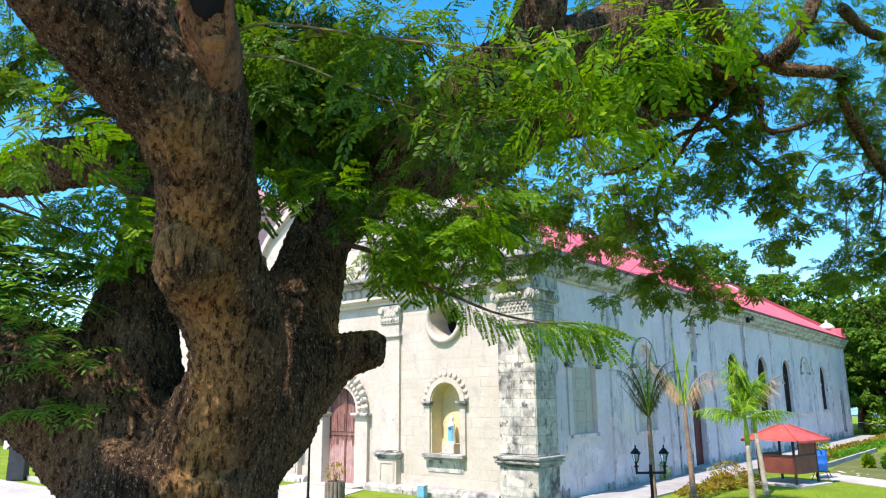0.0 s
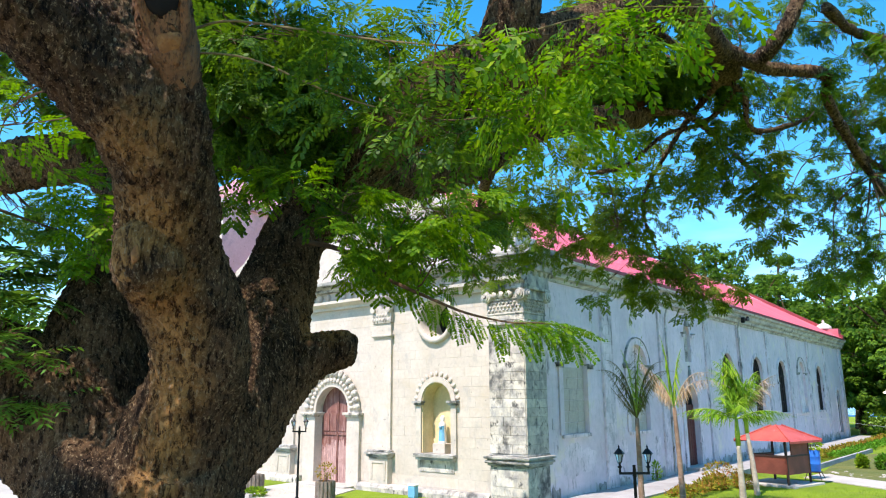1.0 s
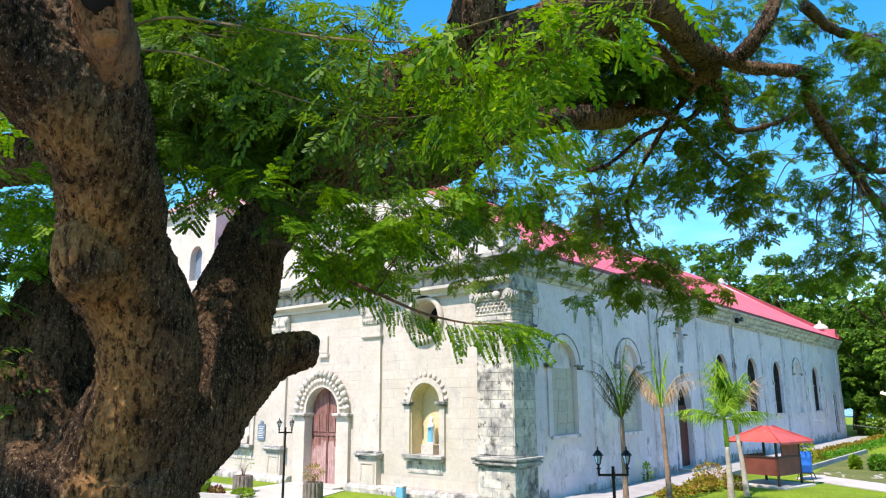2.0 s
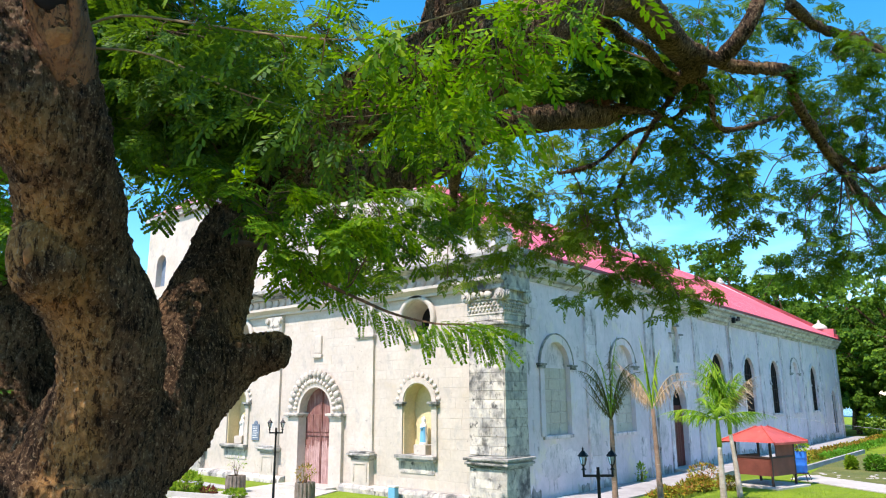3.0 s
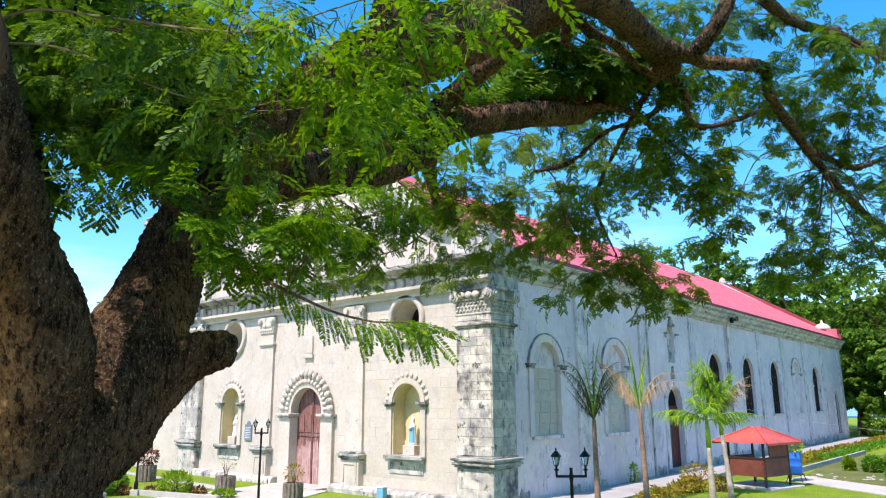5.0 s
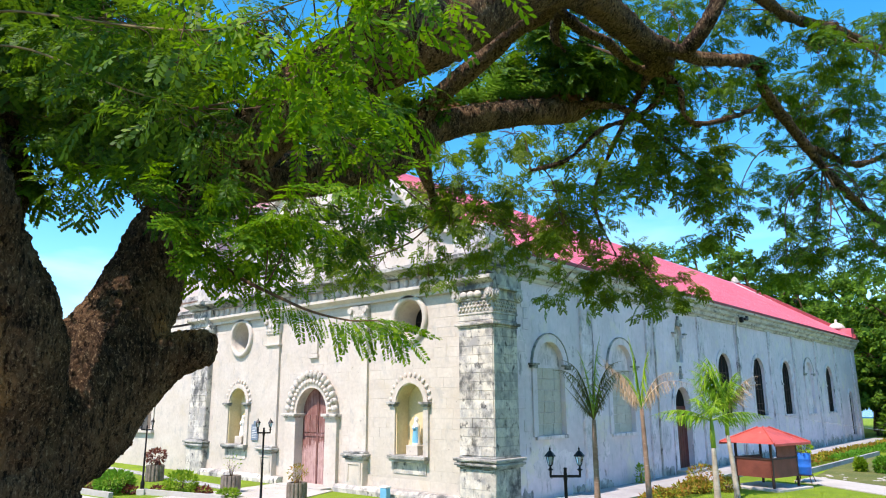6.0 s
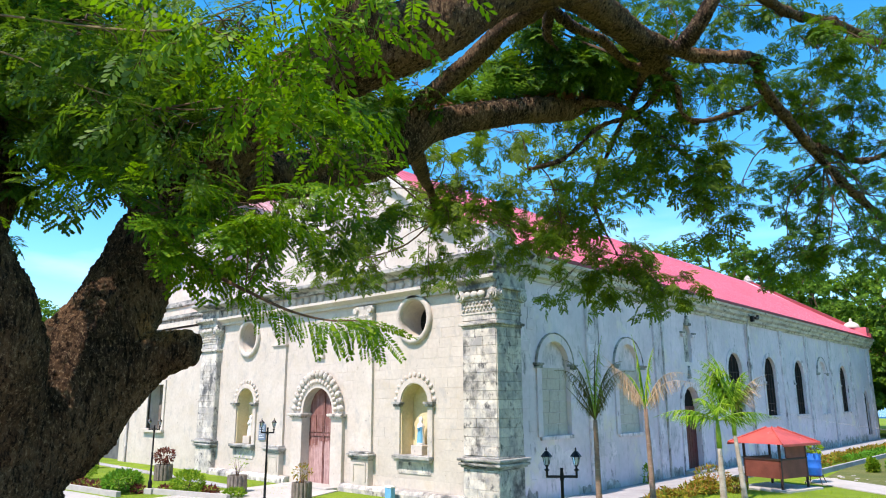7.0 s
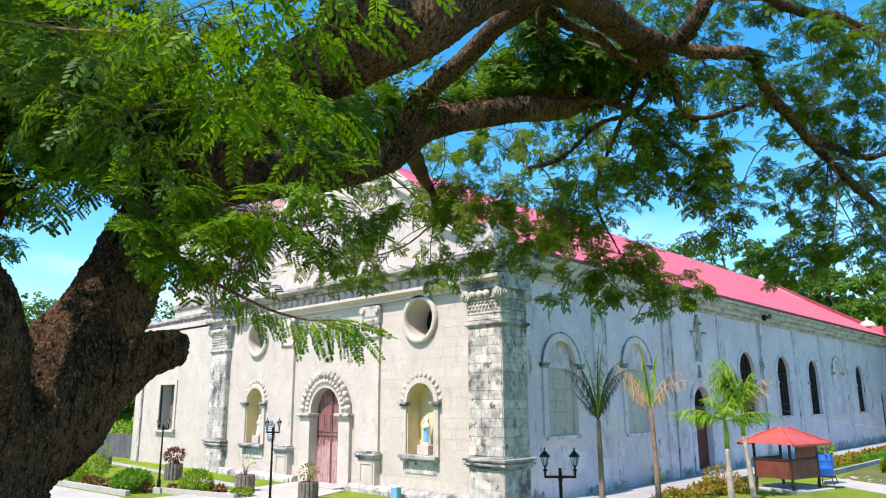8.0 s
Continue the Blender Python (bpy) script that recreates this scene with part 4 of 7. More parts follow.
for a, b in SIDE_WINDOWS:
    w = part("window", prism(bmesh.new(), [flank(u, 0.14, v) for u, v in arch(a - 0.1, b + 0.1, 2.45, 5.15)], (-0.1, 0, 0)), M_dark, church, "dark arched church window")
    part("surround", band(flank, arch(a - 0.01, b + 0.01, 2.55, 5.15), arch(a - 0.26, b + 0.26, 2.55, 5.15), -0.06, 0.05), M_strip, w)
    for s in (a - 0.16, b + 0.16):
        part("impost", boxed(-0.05, 0.13, s - 0.15, s + 0.15, 4.52, 4.66, bevel=0.02), M_strip, w)
    part("sill", boxed(-0.5, 0.12, a - 0.2, b + 0.2, 2.42, 2.56, bevel=0.02), M_strip, w)
    for k in range(1, 4):
        y = a + (b - a) * k / 4
        part("window_bar", boxed(-0.138, -0.10, y - 0.02, y + 0.02, 2.5, 6.0), M_hut_post, w)
    for z in (3.3, 4.2, 5.1):
        part("window_bar", boxed(-0.138, -0.11, a, b, z - 0.02, z + 0.02), M_hut_post, w)
sd = part("side_door", boxed(-0.30, -0.22, 14.7, 16.6, 0.1, 3.25), M_door_side, church, "dark red wooden side door under a dark arch")
part("fanlight", prism(bmesh.new(), [flank(u, 0.26, v) for u, v in arch(14.65, 16.65, 3.2, 3.3)], (-0.1, 0, 0)), M_dark, sd)
part("surround", band(flank, arch(14.74, 16.56, 0.12, 3.3), arch(14.4, 16.9, 0.12, 3.3), -0.08, 0.05), M_strip, sd)
for k in range(6):
    part("board", boxed(-0.225, -0.20, 14.8 + 0.29 * k, 15.06 + 0.29 * k, 0.15, 3.2), M_door_side, sd)
part("door_step", boxed(-0.3, 0.75, 14.4, 16.9, -0.1, 0.22, bevel=0.03), M_concrete, church)
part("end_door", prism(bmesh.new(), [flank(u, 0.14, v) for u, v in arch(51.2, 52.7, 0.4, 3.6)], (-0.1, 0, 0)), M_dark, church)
part("surround", band(flank, arch(51.3, 52.6, 0.5, 3.6), arch(51.0, 52.9, 0.5, 3.6), -0.06, 0.05), M_strip, church)

# shallow buttress strips with dark weather streaks, and two rain pipes
for y, w in ((6.35, 0.95), (12.25, 0.7), (18.6, 0.7), (24.4, 0.7), (30.5, 0.7), (35.95, 0.7), (41.9, 0.7), (47.9, 0.7), (Y - 0.5, 1.0)):
    part("wall_strip", boxed(-0.05, 0.11, y - w / 2, y + w / 2, -0.3, 8.04, bevel=0.02), M_strip, church, "shallow plastered strip, streaked black")
for y, top in ((12.62, 8.0), (24.05, 8.3)):
    bm = tube(bmesh.new(), [(Vector((0.16, y, -0.1)), 0.05), (Vector((0.16, y, top - 0.5)), 0.05), (Vector((0.3, y, top)), 0.05)], 8)
    part("rain_pipe", bm, M_damp, church)
bm = boxed(0.38, 0.60, 24.1, 24.35, 8.15, 8.5, bevel=0.05)
box(bm, 0.5, 0.72, 24.3, 24.8, 8.3, 8.45, bevel=0.05)
box(bm, 0.55, 0.68, 24.7, 24.95, 8.35, 8.6, bevel=0.04)
part("gargoyle_spout", bm, M_iron, church, "dark blackened roof spout")
rng = np.random.default_rng(8)
for y0, y1, h in ((1.3, 2.2, 0.7), (4.9, 5.8, 0.5), (6.9, 8.1, 0.6), (10.6, 11.8, 0.8), (12.7, 14.2, 0.7), (17.0, 18.2, 0.6), (19.0, 24.0, 0.7), (24.8, 30.1, 0.8), (30.9, 35.5, 0.8), (36.4, 41.5, 0.9), (42.3, 47.5, 0.9), (48.3, 51.0, 0.9)):
    n = int(14 * (y1 - y0))
    ys = [y0 + (y1 - y0) * k / n for k in range(n + 1)]
    pts = [(0.012, y0, -0.2)] + [(0.012, y, max(0.05, h * (0.55 + 0.5 * noise.noise((y * 1.3, 3.0, 0.0)) + 0.3 * noise.noise((y * 5.0, 7.0, 0.0)) + 0.16 * noise.noise((y * 14.0, 1.0, 0.0))))) for y in ys] + [(0.012, y1, -0.2)]
    part("damp_render", prism(bmesh.new(), pts, (-0.05, 0, 0)), M_damp, church, "dark damp render along the wall foot")
for y0, y1, z0, z1, s in ((2.0, 5.0, 0.5, 1.95, 3), (6.9, 8.0, 1.0, 2.4, 4), (1.2, 2.1, 4.5, 6.2, 5), (10.6, 11.7, 0.9, 2.0, 6), (13.0, 14.3, 0.8, 2.6, 7)):
    rng = np.random.default_rng(s)
    n = 64
    pts = []
    for k in range(n):
        a = 2 * math.pi * k / n
        q = 0.85 + 0.35 * noise.noise((1.4 * math.cos(a), 1.4 * math.sin(a), s * 3.0)) + 0.18 * noise.noise((5 * math.cos(a), 5 * math.sin(a), s * 5.0))
        pts.append((0.006, (y0 + y1) / 2 + (y1 - y0) / 2 * math.cos(a) * q, (z0 + z1) / 2 + (z1 - z0) / 2 * math.sin(a) * q))
    part("bare_patch", prism(bmesh.new(), pts, (-0.05, 0, 0)), M_strip, church, "patch of bare render")

# ---------------------------------------------------------------- convent wing and bell tower
wing = thing("convent_wing", (-25.5, 0.5, 0), "plain white wing joined to the church", "building")
def wing_to(u, d, v):
    return Vector((u + 25.5, d - 0.5, v))


part("wall", pierced(wing_to, [(-30.6, -0.3), (L - 0.2, -0.3), (L - 0.2, 8.2), (-30.6, 8.2)], [[(-26.9, 2.05), (-25.0, 2.05), (-25.0, 4.6), (-26.9, 4.6)]], 0.1, 0.9), M_stone, wing)
win = part("window", boxed(-1.5, 0.6, 0.25, 0.3, 2.0, 4.7), M_log, wing, "shuttered window in a plain surround")
part("surround", band(wing_to, [(-26.9, 2.05), (-25.0, 2.05), (-25.0, 4.6), (-26.9, 4.6)], [(-27.15, 2.05), (-24.75, 2.05), (-24.75, 4.85), (-27.15, 4.85)], 0.02, 0.2), M_stone, win)
part("sill", boxed(-1.75, 0.85, -0.6, 0.1, 1.85, 2.05, bevel=0.02), M_stone, win)
part("mullion", boxed(-0.5, -0.42, 0.15, 0.26, 2.05, 4.6), M_damp, win)
part("side_wall", boxed(-5.1, -4.3, 0.4, 10, -0.3, 8.2), M_stone, wing)
part("ledge", prism(bmesh.new(), [(-5.5, -o, z - 0.02) for o, z in LEDGE], (10.7, 0, 0)), M_stone, wing)
for k in range(40):
    part("baluster", lathe(bmesh.new(), [(0.07, 0), (0.1, 0.15), (0.05, 0.4), (0.08, 0.55)], 8, (-5.1 + 0.25 * k, -0.05, 7.93)), M_stone_old, wing, "", True)
part("top_rail", boxed(-5.4, 5.3, -0.25, 0.2, 8.46, 8.66, bevel=0.02), M_mould, wing)
part("rain_pipe", tube(bmesh.new(), [(Vector((-3.95, -0.48, -0.3)), 0.06), (Vector((-3.95, -0.48, 7.6)), 0.06)], 8), M_damp, wing)
part("roof", prism(bmesh.new(), [(-5.4, 0.1, 8.2), (5.3, 0.1, 8.2), (5.3, 10, 8.2), (-5.4, 10, 8.2)], (0, 0, 0.15)), M_pinkroof, wing)

tower = thing("bell_tower", (-29, 7, 0), "pale stone bell tower with arched openings and a faded red roof", "tower")
def tower_to(u, d, v):
    return Vector((u, d - 3.6, v))


part("wall", pierced(tower_to, [(-4, 0), (4, 0), (4, 16.2), (-4, 16.2)], [arch(-2.69, -1.44, 11.31, 12.91), arch(1.2, 2.6, 11.31, 12.91)], 0, 0.8), M_stone, tower)
part("wall", boxed(3.2, 4.0, -2.8, 3.6, 0, 16.2), M_stone, tower)
part("wall", boxed(-4.0, -3.2, -2.8, 3.6, 0, 16.2), M_stone, tower)
part("wall", boxed(-3.2, 3.2, 2.8, 3.6, 0, 16.2), M_stone, tower)
part("bell_chamber", boxed(-3.1, 3.1, -3.2, -3.1, 10.8, 14.0), M_slate, tower)
part("string_course", boxed(-4.15, 4.15, -3.75, 3.75, 10.0, 10.35, bevel=0.05), M_mould, tower)
part("cornice", boxed(-4.3, 4.3, -3.9, 3.9, 16.0, 16.4, bevel=0.06), M_mould, tower)
bm = bmesh.new()
bmesh.ops.create_cone(bm, cap_ends=True, segments=4, radius1=5.6, radius2=0.4, depth=3.0, matrix=pose(0, 0, 17.9, 0, 0, 45))
part("roof", bm, M_pinkroof, tower, "faded pinkish red pyramid roof")

# ---------------------------------------------------------------- the great rain tree
BASE = Vector((6.4, -17.2, 0.0))
tree = thing("rain_tree", BASE, "huge old rain tree, thick brown limbs, feathery green leaves", "tree")
BOLE = [((6.2, -17.0, -0.3), 1.60), ((6.3, -17.1, 0.8), 1.35), ((6.45, -17.2, 1.8), 1.20), ((6.6, -17.32, 2.6), 1.02), ((6.9, -17.38, 3.2), 0.80)]
MAIN = [((6.75, -17.35, 2.5), 0.70), ((6.84, -17.33, 2.85), 0.64), ((7.16, -17.24, 3.31), 0.53), ((7.47, -17.26, 3.80), 0.45), ((7.64, -17.36, 4.18), 0.43), ((7.69, -17.55, 4.54), 0.45), ((7.79, -17.83, 4.93), 0.45),
        ((8.11, -18.10, 5.42), 0.40), ((8.33, -18.44, 5.84), 0.39), ((8.32, -18.96, 6.26), 0.38), ((8.34, -19.40, 6.50), 0.35), ((8.44, -19.90, 6.8), 0.29), ((8.5, -20.8, 7.5), 0.25)]
HOLE = [((8.40, -18.15, 5.6), 0.24), ((8.56, -18.26, 5.97), 0.20), ((8.67, -18.42, 6.35), 0.185), ((8.76, -18.58, 6.71), 0.20), ((8.85, -18.72, 7.05), 0.19)]
LEFT = [((6.34, -17.36, 2.6), 0.77), ((5.97, -17.57, 3.41), 0.67), ((5.88, -17.59, 4.14), 0.53), ((5.80, -17.44, 4.80), 0.41), ((5.59, -17.25, 5.39), 0.34), ((5.35, -17.05, 6.31), 0.33), ((5.0, -17.2, 7.4), 0.28), ((4.6, -17.5, 9.0), 0.2)]
FARLEFT = [((6.24, -17.52, 2.9), 0.71), ((5.84, -18.15, 3.60), 0.60), ((5.65, -18.65, 3.90), 0.54), ((5.32, -19.26, 4.20), 0.47), ((4.9, -20.2, 4.7), 0.40)]
ARM = [((5.40, -17.05, 6.2), 0.32), ((4.65, -17.33, 6.70), 0.31), ((3.87, -17.73, 6.74), 0.32), ((2.98, -18.17, 6.66), 0.30), ((2.04, -18.73, 6.80), 0.25), ((0.5, -19.4, 7.4), 0.18)]
RIGHT = [((6.72, -17.05, 2.7), 0.66), ((6.72, -16.60, 3.45), 0.66), ((6.63, -16.05, 4.18), 0.58), ((6.50, -15.68, 4.85), 0.48), ((6.45, -15.47, 5.50), 0.41), ((6.42, -15.25, 5.95), 0.39)]
STUB = [((6.35, -16.80, 2.70), 0.48), ((6.55, -16.25, 3.36), 0.58), ((6.74, -15.88, 3.78), 0.46), ((6.97, -15.56, 4.06), 0.31), ((7.17, -15.36, 4.15), 0.245), ((7.33, -15.22, 4.18), 0.215), ((7.42, -15.14, 4.18), 0.15)]
BROKEN = [((6.75, -14.95, 6.35), 0.24), ((7.25, -15.08, 6.55), 0.19), ((7.62, -15.22, 6.66), 0.14), ((7.82, -15.30, 6.72), 0.06)]
LOWER = [((6.30, -15.45, 5.35), 0.38), ((6.36, -15.05, 6.02), 0.37), ((6.22, -14.27, 6.76), 0.38), ((6.31, -13.16, 7.13), 0.37), ((6.44, -12.01, 7.52), 0.35), ((6.61, -11.13, 7.97), 0.32),
         ((7.07, -10.57, 8.54), 0.27), ((7.69, -9.01, 9.11), 0.25), ((8.06, -7.60, 9.50), 0.22), ((8.20, -6.83, 9.86), 0.12)]
DROP = [((6.71, -11.09, 8.17), 0.22), ((5.6, -9.6, 8.55), 0.17), ((4.2, -7.9, 8.75), 0.12), ((2.9, -6.3, 9.0), 0.08), ((2.3, -5.6, 8.5), 0.04)]
UPPER = [((6.40, -15.2, 5.8), 0.35), ((7.0, -14.75, 6.8), 0.40), ((8.05, -14.32, 7.66), 0.45), ((8.98, -13.92, 7.98), 0.45), ((9.80, -13.49, 8.22), 0.41), ((10.20, -12.60, 8.96), 0.34),
         ((10.28, -11.15, 9.70), 0.28), ((10.12, -9.21, 9.98), 0.24), ((10.00, -7.80, 10.08), 0.22), ((9.91, -6.95, 10.17), 0.18)]
UPRIGHT = [((8.85, -13.98, 7.9), 0.38), ((9.25, -14.2, 8.35), 0.33), ((9.3, -14.15, 8.9), 0.30), ((9.1, -13.9, 9.8), 0.26), ((8.7, -13.6, 11.2), 0.20)]
RISE = [((6.61, -11.13, 7.97), 0.24), ((7.20, -11.00, 8.80), 0.18), ((8.11, -10.83, 9.30), 0.15), ((9.02, -10.95, 9.58), 0.16), ((9.83, -11.09, 9.74), 0.19), ((10.8, -11.4, 10.6), 0.18)]
REACH = [((10.09, -8.41, 10.08), 0.16), ((10.58, -7.14, 10.00), 0.115), ((11.45, -6.44, 9.85), 0.10), ((11.37, -5.87, 9.59), 0.09), ((11.39, -4.32, 9.24), 0.09), ((11.65, -1.57, 8.49), 0.085), ((12.12, 1.23, 7.81), 0.08), ((12.6, 3.5, 7.4), 0.05)]
REACH_UP = [((10.52, -7.49, 10.00), 0.14), ((11.11, -7.77, 10.33), 0.13), ((11.49, -7.52, 11.18), 0.12), ((12.2, -7.0, 12.6), 0.08)]
OUTER = [((8.07, -7.76, 9.54), 0.10), ((8.9, -7.0, 9.5), 0.07), ((9.3, -5.6, 9.0), 0.05), ((9.9, -4.2, 8.2), 0.03)]
INNER = [((10.05, -8.0, 10.0), 0.10), ((9.6, -7.2, 9.9), 0.07), ((8.2, -5.6, 9.7), 0.05), ((6.6, -4.2, 8.6), 0.04), ((6.3, -2.6, 7.4), 0.02)]
SNAKE = [((9.55, -10.59, 10.08), 0.09), ((9.48, -9.65, 9.99), 0.08), ((9.55, -8.77, 10.07), 0.07), ((9.59, -7.84, 9.91), 0.06), ((9.96, -6.66, 9.87), 0.05), ((9.88, -6.15, 9.33), 0.045), ((10.07, -5.54, 9.28), 0.045), ((10.73, -4.5, 9.72), 0.045)]
SIDE = [((11.26, -1.83, 9.44), 0.08), ((11.74, 0.01, 9.41), 0.065), ((12.23, 1.69, 9.99), 0.05)]
HIGH = [((11.73, -7.01, 10.95), 0.1), ((11.9, -5.24, 11.14), 0.083), ((12.25, -3.62, 11.5), 0.075), ((13.01, -1.51, 11.45), 0.075)]
LOOP = [((9.87, -6.74, 9.88), 0.06), ((9.14, -6.58, 9.41), 0.05), ((8.25, -6.68, 9.32), 0.045), ((7.36, -6.67, 8.84), 0.045), ((6.44, -6.79, 8.76), 0.045)]
PEG = [((9.38, -10.09, 10.22), 0.100), ((9.10, -9.83, 9.90), 0.065), ((9.17, -9.56, 9.66), 0.030)]
BEHIND = [((8.15, -18.3, 5.5), 0.2), ((7.7, -18.2, 6.3), 0.2), ((7.5, -18.4, 7.2), 0.19), ((7.2, -18.6, 8.6), 0.14)]


# unseen limbs added to carry the shading clumps overhead
SHADE_LIMB_A = [((8.5, -20.8, 7.5), 0.22), ((10.5, -24.0, 9.3), 0.2), ((15.0, -25.5, 10.6), 0.17), ((19.0, -21.0, 11.2), 0.13), ((19.4, -14.0, 10.8), 0.08)]
SHADE_LIMB_B = [((8.5, -20.8, 7.5), 0.18), ((6.6, -22.4, 9.2), 0.16), ((5.0, -24.2, 10.4), 0.1)]
SHADE_LIMB_C = [((4.6, -17.5, 9.0), 0.2), ((5.6, -17.4, 11.0), 0.16), ((8.6, -16.2, 12.2), 0.08)]
BURL = [((7.95, -18.05, 4.48), 0.20), ((8.0, -18.13, 4.72), 0.30), ((8.06, -18.17, 4.98), 0.20)]


# tan spots that paint sunlight on the stub and the scarred main stem
SUNLIT_SPOTS = [((7.25, -15.35, 4.40), 0.26), ((7.05, -15.6, 4.38), 0.20), ((8.45, -18.55, 5.75), 0.34), ((8.18, -18.25, 5.15), 0.36), ((8.0, -18.05, 4.55), 0.36), ((7.95, -17.85, 4.1), 0.34), ((7.75, -17.65, 3.65), 0.34), ((7.6, -17.6, 3.2), 0.34), ((7.5, -17.65, 2.7), 0.34)]


def woody(limbs, voxel, rough, squash):
    """Limbs melted into one skin, then roughened like bark."""
    bm = bmesh.new()
    for l in limbs:
        tube(bm, spline(l, 5), 20)
    bmesh.ops.recalc_face_normals(bm, faces=bm.faces[:])
    me = bpy.data.meshes.new("limbs")
    bm.to_mesh(me)
    bm.free()
    ob = new("limbs", me)
    r = ob.modifiers.new("melt", "REMESH")
    r.mode, r.voxel_size = "VOXEL", voxel
    s = ob.modifiers.new("smooth", "SMOOTH")
    s.factor, s.iterations = 0.5, 6
    out = bpy.data.meshes.new_from_object(ob.evaluated_get(bpy.context.evaluated_depsgraph_get()))
    bpy.data.objects.remove(ob)
    n = len(out.vertices)
    co, no = np.empty(n * 3), np.empty(n * 3)
    out.vertices.foreach_get("co", co)
    out.vertices.foreach_get("normal", no)
    co, no = co.reshape(-1, 3), no.reshape(-1, 3)
    h = np.empty(n)
    for i in range(n):
        p = Vector(co[i])
        q = Vector((p.x, p.y, p.z * squash))
        w = q * 13 + Vector((noise.noise(p * 5), noise.noise(p * 5 + Vector((7, 0, 0))), noise.noise(p * 5 + Vector((0, 9, 0))))) * 4.0
        d = noise.voronoi(w)[0]
        h[i] = 0.5 * noise.noise(q * 1.6) + 0.45 * noise.noise(q * 4.5) + 0.24 * min(1.0, 2.0 * (d[1] - d[0])) + 0.5 * abs(noise.noise(q * 12)) + 0.35 * abs(noise.noise(p * 17)) + 0.22 * noise.noise(p * 26)
    co += no * (h * rough)[:, None]
    lit_tan = np.zeros(n)
    for (x, y, z), r in SUNLIT_SPOTS:
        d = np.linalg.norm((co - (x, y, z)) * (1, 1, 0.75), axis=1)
        lit_tan = np.maximum(lit_tan, np.clip(1.6 * (1 - d / r) + 0.5 * h, 0, 1))
    out.attributes.new("lit_tan", "FLOAT", "POINT").data.foreach_set("value", lit_tan.astype(np.float32))
    co -= np.array(BASE)
    out.vertices.foreach_set("co", co.ravel())
    out.update()
    out.shade_smooth()
    out.materials.clear()
    out.materials.append(M_bark)
    out.name = "trunk"
    return out


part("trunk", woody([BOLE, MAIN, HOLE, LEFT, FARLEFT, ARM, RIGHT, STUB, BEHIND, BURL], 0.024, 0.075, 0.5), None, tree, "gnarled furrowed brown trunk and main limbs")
limb = part("limb", woody([LOWER, UPPER, RISE, BROKEN, UPRIGHT, SHADE_LIMB_A, SHADE_LIMB_B, SHADE_LIMB_C, DROP, REACH, REACH_UP, OUTER, INNER, SNAKE, SIDE, HIGH, LOOP, PEG], 0.034, 0.055, 1.0), None, tree, "long arching limbs")


def local(pts):
    return [((Vector(p) - BASE), r) for p, r in pts]


# a broken limb: bare wood round a hollow with rotten wood in it, and a healed scar
OUT = Vector((0.80, -0.46, -0.30)).normalized()
bm = bmesh.new()
tube(bm, local(spline([((8.50, -18.22, 5.95), 0.13), ((8.60, -18.32, 6.12), 0.185), ((8.68, -18.43, 6.34), 0.215), ((8.73, -18.52, 6.55), 0.225), ((8.78, -18.62, 6.78), 0.23), ((8.85, -18.74, 7.1), 0.24)], 5)), 22)
for v_ in bm.verts:
    p_ = v_.co
    v_.co += Vector((noise.noise(p_ * 6), noise.noise(p_ * 6 + Vector((9, 0, 0))), 0)) * 0.022
part("bare_wood", bm, M_heartwood, tree, "pale bare wood of a broken limb", True)


def blob(name, c, out, a, b, d, mat, label):
    bm = bmesh.new()
    m = Matrix.Translation(Vector(c) - BASE + OUT * out) @ OUT.to_track_quat("Z", "Y").to_matrix().to_4x4()
    bmesh.ops.create_uvsphere(bm, u_segments=20, v_segments=12, radius=1.0, matrix=m @ Matrix.Diagonal((a, b, d, 1)))
    for v in bm.verts:
        v.co += Vector((noise.noise(v.co * 9), noise.noise(v.co * 9 + Vector((5, 0, 0))), noise.noise(v.co * 9 + Vector((0, 7, 0))))) * 0.03
    ob = part(name, bm, mat, tree, label, True)
    ob.data.attributes.new("lit_tan", "FLOAT", "POINT").data.foreach_set("value", [0.85] * len(ob.data.vertices))
    return ob


blob("rotten_wood", (8.71, -18.47, 6.46), 0.17, 0.105, 0.16, 0.07, M_pulp, "orange rotten wood in the hollow")
blob("hollow", (8.79, -18.60, 6.78), 0.185, 0.135, 0.185, 0.07, M_dark, "dark hollow")
bm = bmesh.new()
for s_ in (-1, 1):
    side = Vector((0.5, 0.86, 0)) * s_
    tube(bm, local(spline([(tuple(Vector((8.66, -18.42, 6.28)) + OUT * 0.19 + side * 0.03), 0.03), (tuple(Vector((8.70, -18.48, 6.50)) + OUT * 0.19 + side * 0.12), 0.045), (tuple(Vector((8.77, -18.60, 6.76)) + OUT * 0.18 + side * 0.165), 0.045), (tuple(Vector((8.85, -18.74, 7.1)) + OUT * 0.16 + side * 0.19), 0.05)], 5)), 10)
part("bark_lip", bm, M_heartwood, tree, "pale rolled edge of the hollow", True)
bm = bmesh.new()
for k, (dy, dz, r) in enumerate(((0.0, 0.0, 0.075), (0.07, 0.03, 0.05), (-0.06, 0.045, 0.045), (0.02, -0.06, 0.04))):
    tube(bm, local(spline([((7.45, -15.15 + dy * 0.6, 6.62 + dz), r), ((7.72, -15.26 + dy, 6.70 + dz), r * 0.8), ((7.95 + 0.05 * k, -15.34 + dy, 6.78 + dz), 0.012)], 4)), 7)
part("splintered_end", bm, M_branch, tree, "pale splintered end of a broken limb", True)
OUT = Vector((0.84, -0.50, -0.16)).normalized()
